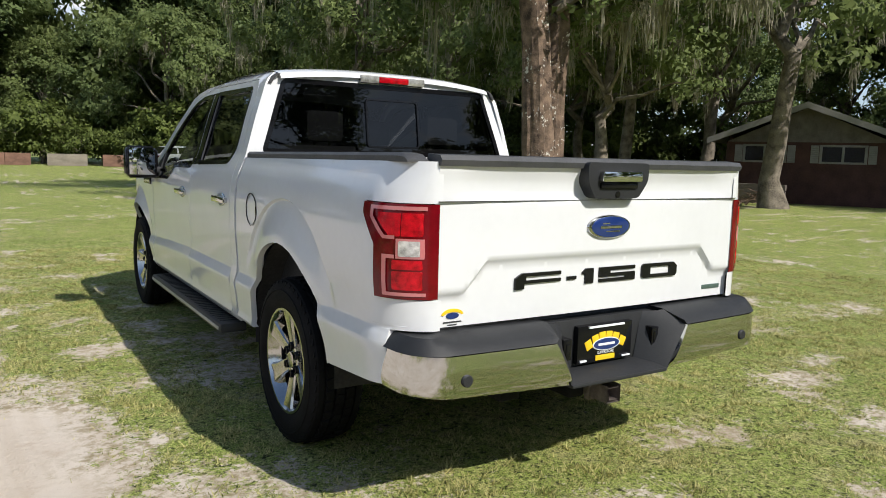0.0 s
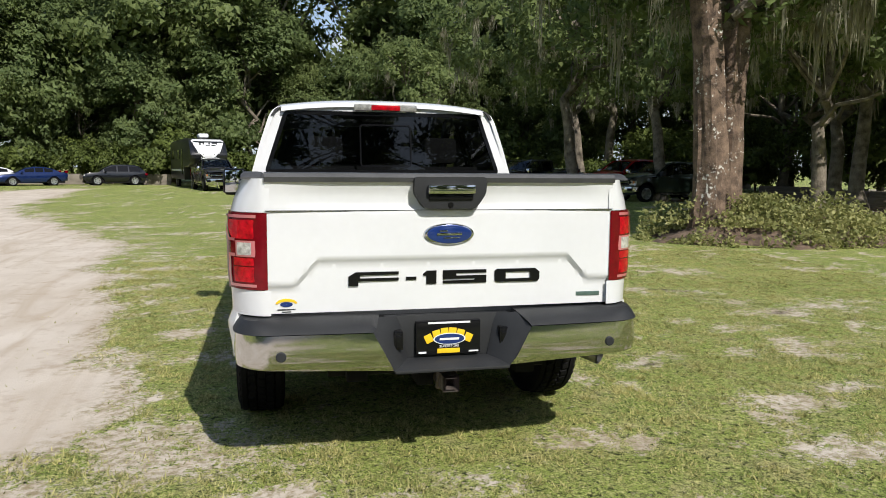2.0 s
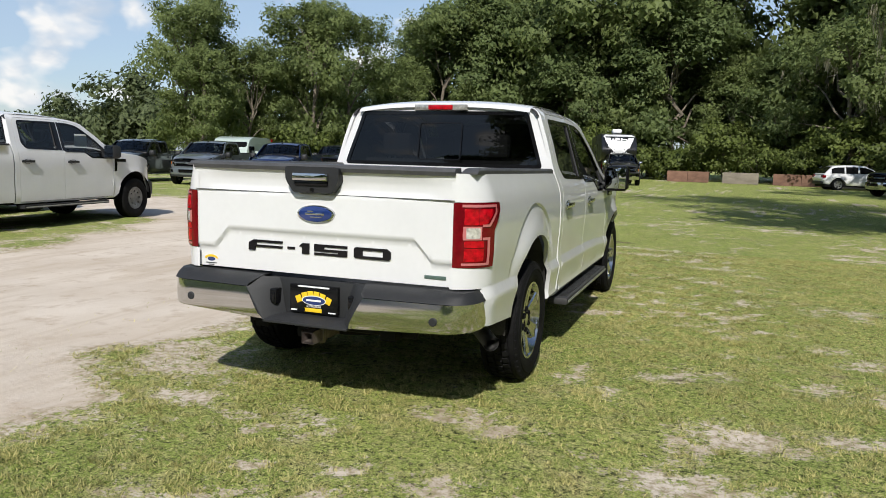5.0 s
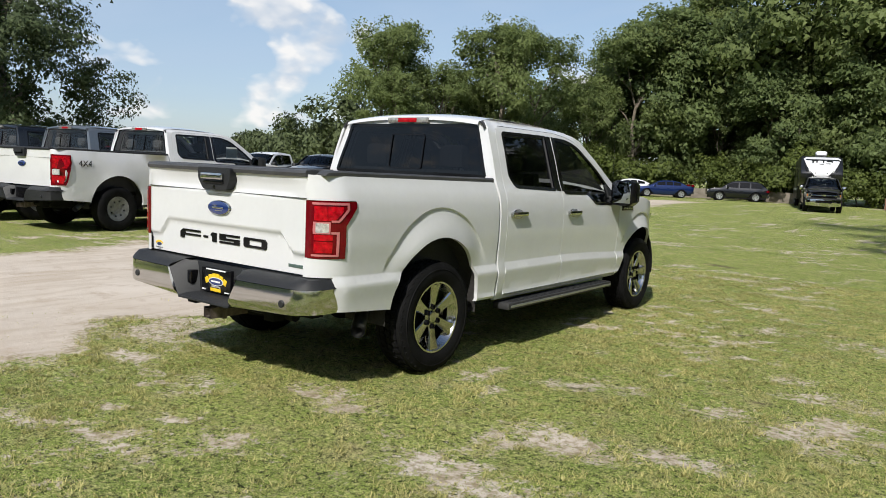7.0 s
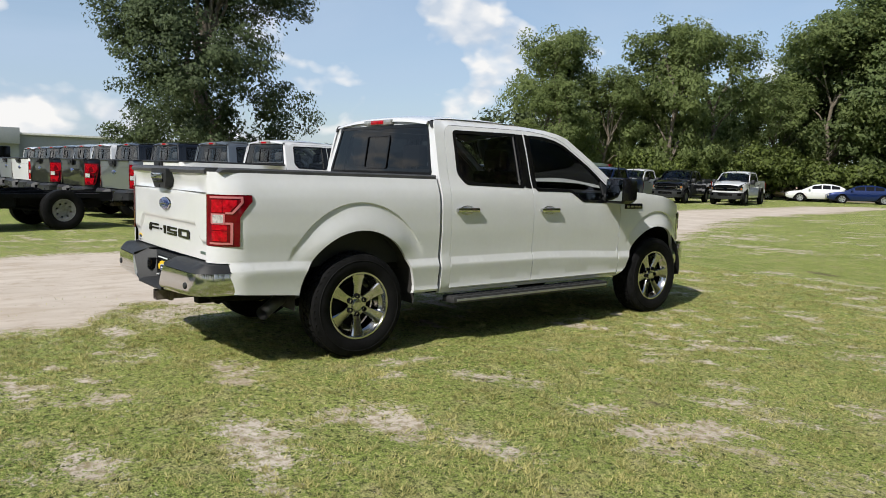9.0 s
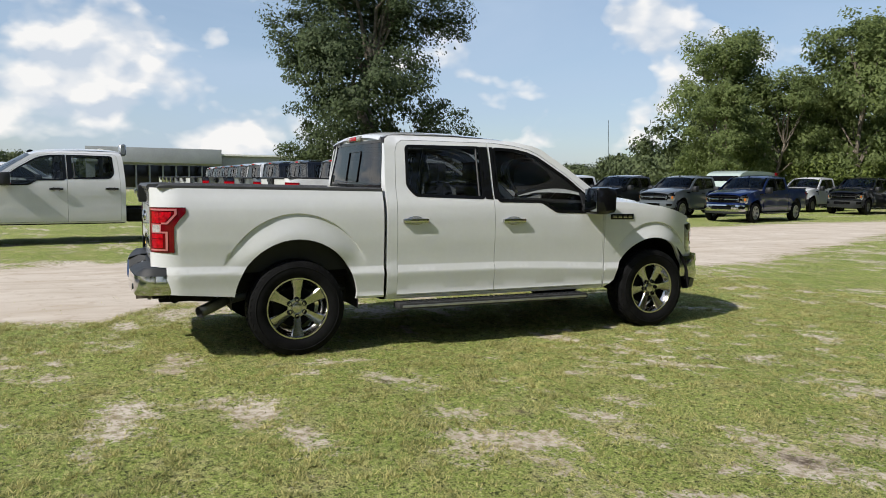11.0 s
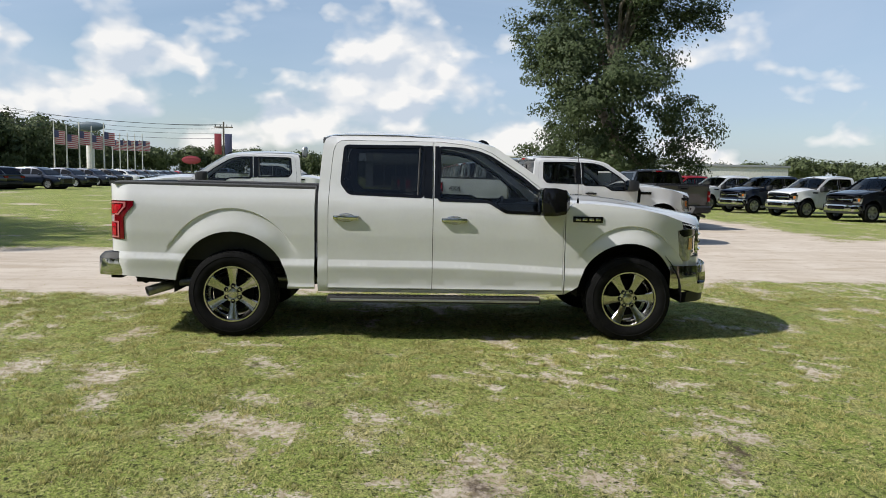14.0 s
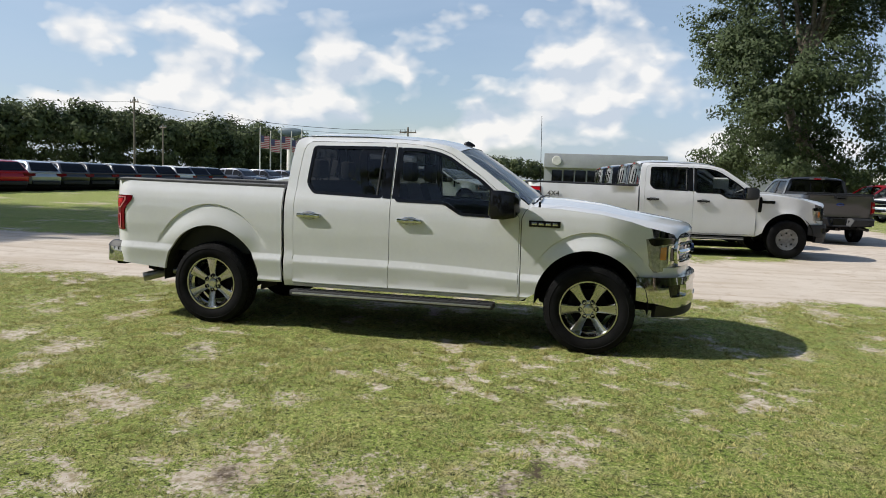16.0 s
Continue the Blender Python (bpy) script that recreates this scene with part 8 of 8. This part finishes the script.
def flagpole(x, y, h, rz):
    root = thing("flagpole", "pale pole with a hanging red and white striped flag", "flagpole", "flagpoles", at=pose(x, y, 0, 0, 0, rz))
    bm = bmesh.new()
    tube(bm, [(0, 0, 0), (0, 0, h)], [0.09, 0.06], 8)
    part("pole", bm, M_TRIMW, root)
    bm = bmesh.new()
    wave = lambda u: 0.08 * math.sin(u * 4.0)
    loft(bm, [[(0.06 + 1.05 * i / 10, wave(i / 10), h - 1.0 - z - 0.10 * i / 10) for i in range(11)] for z in (0, 0.5, 1.0, 1.5)], closed=False)
    fl = part("flag", bm, M_FLAGWHITE, root)
    for k in range(7):
        bm = bmesh.new()
        z = 0.04 + k * 0.215
        loft(bm, [[(0.06 + 1.05 * i / 10, wave(i / 10) + e, h - 1.0 - z - dz - 0.10 * i / 10) for i in range(11)] for dz, e in ((0, -0.012), (0.11, -0.012))], closed=False)
        part("stripe", bm, M_FLAGRED, fl)
    bm = bmesh.new()
    loft(bm, [[(0.06 + 0.42 * i / 5, wave(i / 12) - 0.02, h - 1.0 - z - 0.05 * i / 5) for i in range(6)] for z in (0, 0.75)], closed=False)
    part("canton", bm, M_FLAGBLUE, fl)
    return root


for i in range(5):
    flagpole(-74.0 - 0.42 * i, -36.9 + 1.15 * i, 6.7 if i % 2 == 0 else 6.3, 105)
for i in range(5):
    flagpole(-104 - 0.25 * i, -42.6 + 1.0 * i, 7.0, 105)
bm = bmesh.new()
lathe(bm, [(0, 0.42), (5.4, 0.42), (5.6, 0.3)], 20, axis="z")
tagged(part("sign_column", bm, M_TRIMW, None), "thick round white column of a road sign", "column").matrix_basis = pose(-76.2, -34.0, 0)
bm = bmesh.new()
bmesh.ops.create_uvsphere(bm, u_segments=24, v_segments=12, radius=1.0)
so = part("oval_sign", bm, mat("sign_grey", (0.10, 0.14, 0.17), 0.5, var=0.2), None)
tagged(so, "grey oval road sign on top of a column", "sign")
so.matrix_basis = pose(-76.2, -34.0, 6.3, 0, 0, 0) @ Matrix.Diagonal((0.25, 1.7, 0.5, 1))
for y in (-20.9, -19.7):
    bm = bmesh.new()
    box(bm, -0.02, 0.02, -0.40, 0.40, 0, 2.4, 0.005)
    b_ = part("banner", bm, M_FLAGRED if y < -20 else M_FLAGBLUE, None)
    tagged(b_, "tall narrow coloured banner on the pole", "banner", "banners")
    b_.matrix_basis = pose(-79.8, y, 3.6, 0, 0, 10)
bm = bmesh.new()
bmesh.ops.create_uvsphere(bm, u_segments=20, v_segments=10, radius=1.0)
ts = part("oval_sign", bm, M_FLAGRED, None)
tagged(ts, "small red oval road sign on a post", "sign")
ts.matrix_basis = pose(-80.5, -24.2, 2.9, 0, 0, 5) @ Matrix.Diagonal((0.12, 1.1, 0.5, 1))
bm = bmesh.new()
tube(bm, [(0, 0, 0), (0, 0, 2.6)], 0.07, 6)
tagged(part("sign_post", bm, M_POLE, None), "short dark post under a road sign", "post").matrix_basis = pose(-80.5, -24.2, 0)

# ---- grass ----
M_BLADE = mat("grass_blade", (0.275, 0.385, 0.08), 0.55, var=0.7, scale=1.0, col2=(0.76, 0.68, 0.29), rnd=0.9, island=True, two=0.35, spec=0.25)


def grass():
    rng = np.random.RandomState(12)
    x, y = [], []
    # denser where the walk passes near
    for x0, x1, y0, y1, n in ((-3.0, 7.4, -4.2, 8.0, 1500000), (-6, 12, 8.5, 14, 60000), (7.6, 12, -6, 8.5, 20000)):
        x.append(rng.uniform(x0, x1, n))
        y.append(rng.uniform(y0, y1, n))
    x, y = np.concatenate(x), np.concatenate(y)
    s = sandiness(x, y) + (fbm(x, y, 9.0, 41) - 0.5) * 0.55
    thick = fbm(x, y, 0.8, 51)
    keep = rng.uniform(0, 1, len(x)) > np.clip(s * 1.7 - 0.1, 0, 0.995)
    keep &= rng.uniform(0, 1, len(x)) < 0.55 + 0.6 * thick
    # blades gather in tufts a hand wide
    tuft = np.clip((fbm(x, y, 11.0, 87, 3) - 0.5) * 3.2 + 0.5, 0, 1)
    knot = np.clip((vnoise(x, y, 26.0, 19) - 0.5) * 2.2 + 0.5, 0, 1)
    keep &= rng.uniform(0, 1, len(x)) < (0.5 + 0.7 * tuft) * (0.30 + 0.9 * knot)
    for bx, by, a, b in LITTER:
        u, w = (x - bx) * 0.93 + (y - by) * -0.36, (x - bx) * 0.36 + (y - by) * 0.93
        keep &= rng.uniform(0, 1, len(x)) > np.clip(1.35 - np.hypot(u / a, w / b), 0, 0.85)
    # thins out with distance from the truck, where single blades are lost to the eye
    far = np.hypot((x - 2.6) / 8.5, (y - 2.2) / 9.5)
    keep &= rng.uniform(0, 1, len(x)) < np.clip((1.25 - far) * 2.0, 0, 1)
    x, y, thick, tuft, knot = x[keep], y[keep], thick[keep], tuft[keep], knot[keep]
    n = len(x)
    z = relief(x, y) - 0.004
    h = rng.uniform(0.007, 0.020, n) * (0.6 + 0.7 * thick) * (0.55 + 0.9 * tuft) * (0.55 + 0.9 * knot)
    w = rng.uniform(0.0018, 0.0048, n)
    b = rng.uniform(0, 2 * math.pi, n)
    a = b + math.pi / 2 + rng.normal(0, 0.5, n)
    lean = rng.uniform(0.4, 1.7, n) * h
    p = np.stack([x, y, z], 1)
    side = np.stack([np.cos(a) * w, np.sin(a) * w, np.zeros(n)], 1)
    tip = p + np.stack([np.cos(b) * lean, np.sin(b) * lean, h], 1)
    v = np.stack([p - side, p + side, tip], 1).reshape(-1, 3)
    ob = new("grass", mesh_np("grass", v, np.arange(n * 3).reshape(n, 3), M_BLADE))
    return tagged(ob, "short patchy lawn grass with straw-coloured blades", "grass", kind="stuff")


grass()
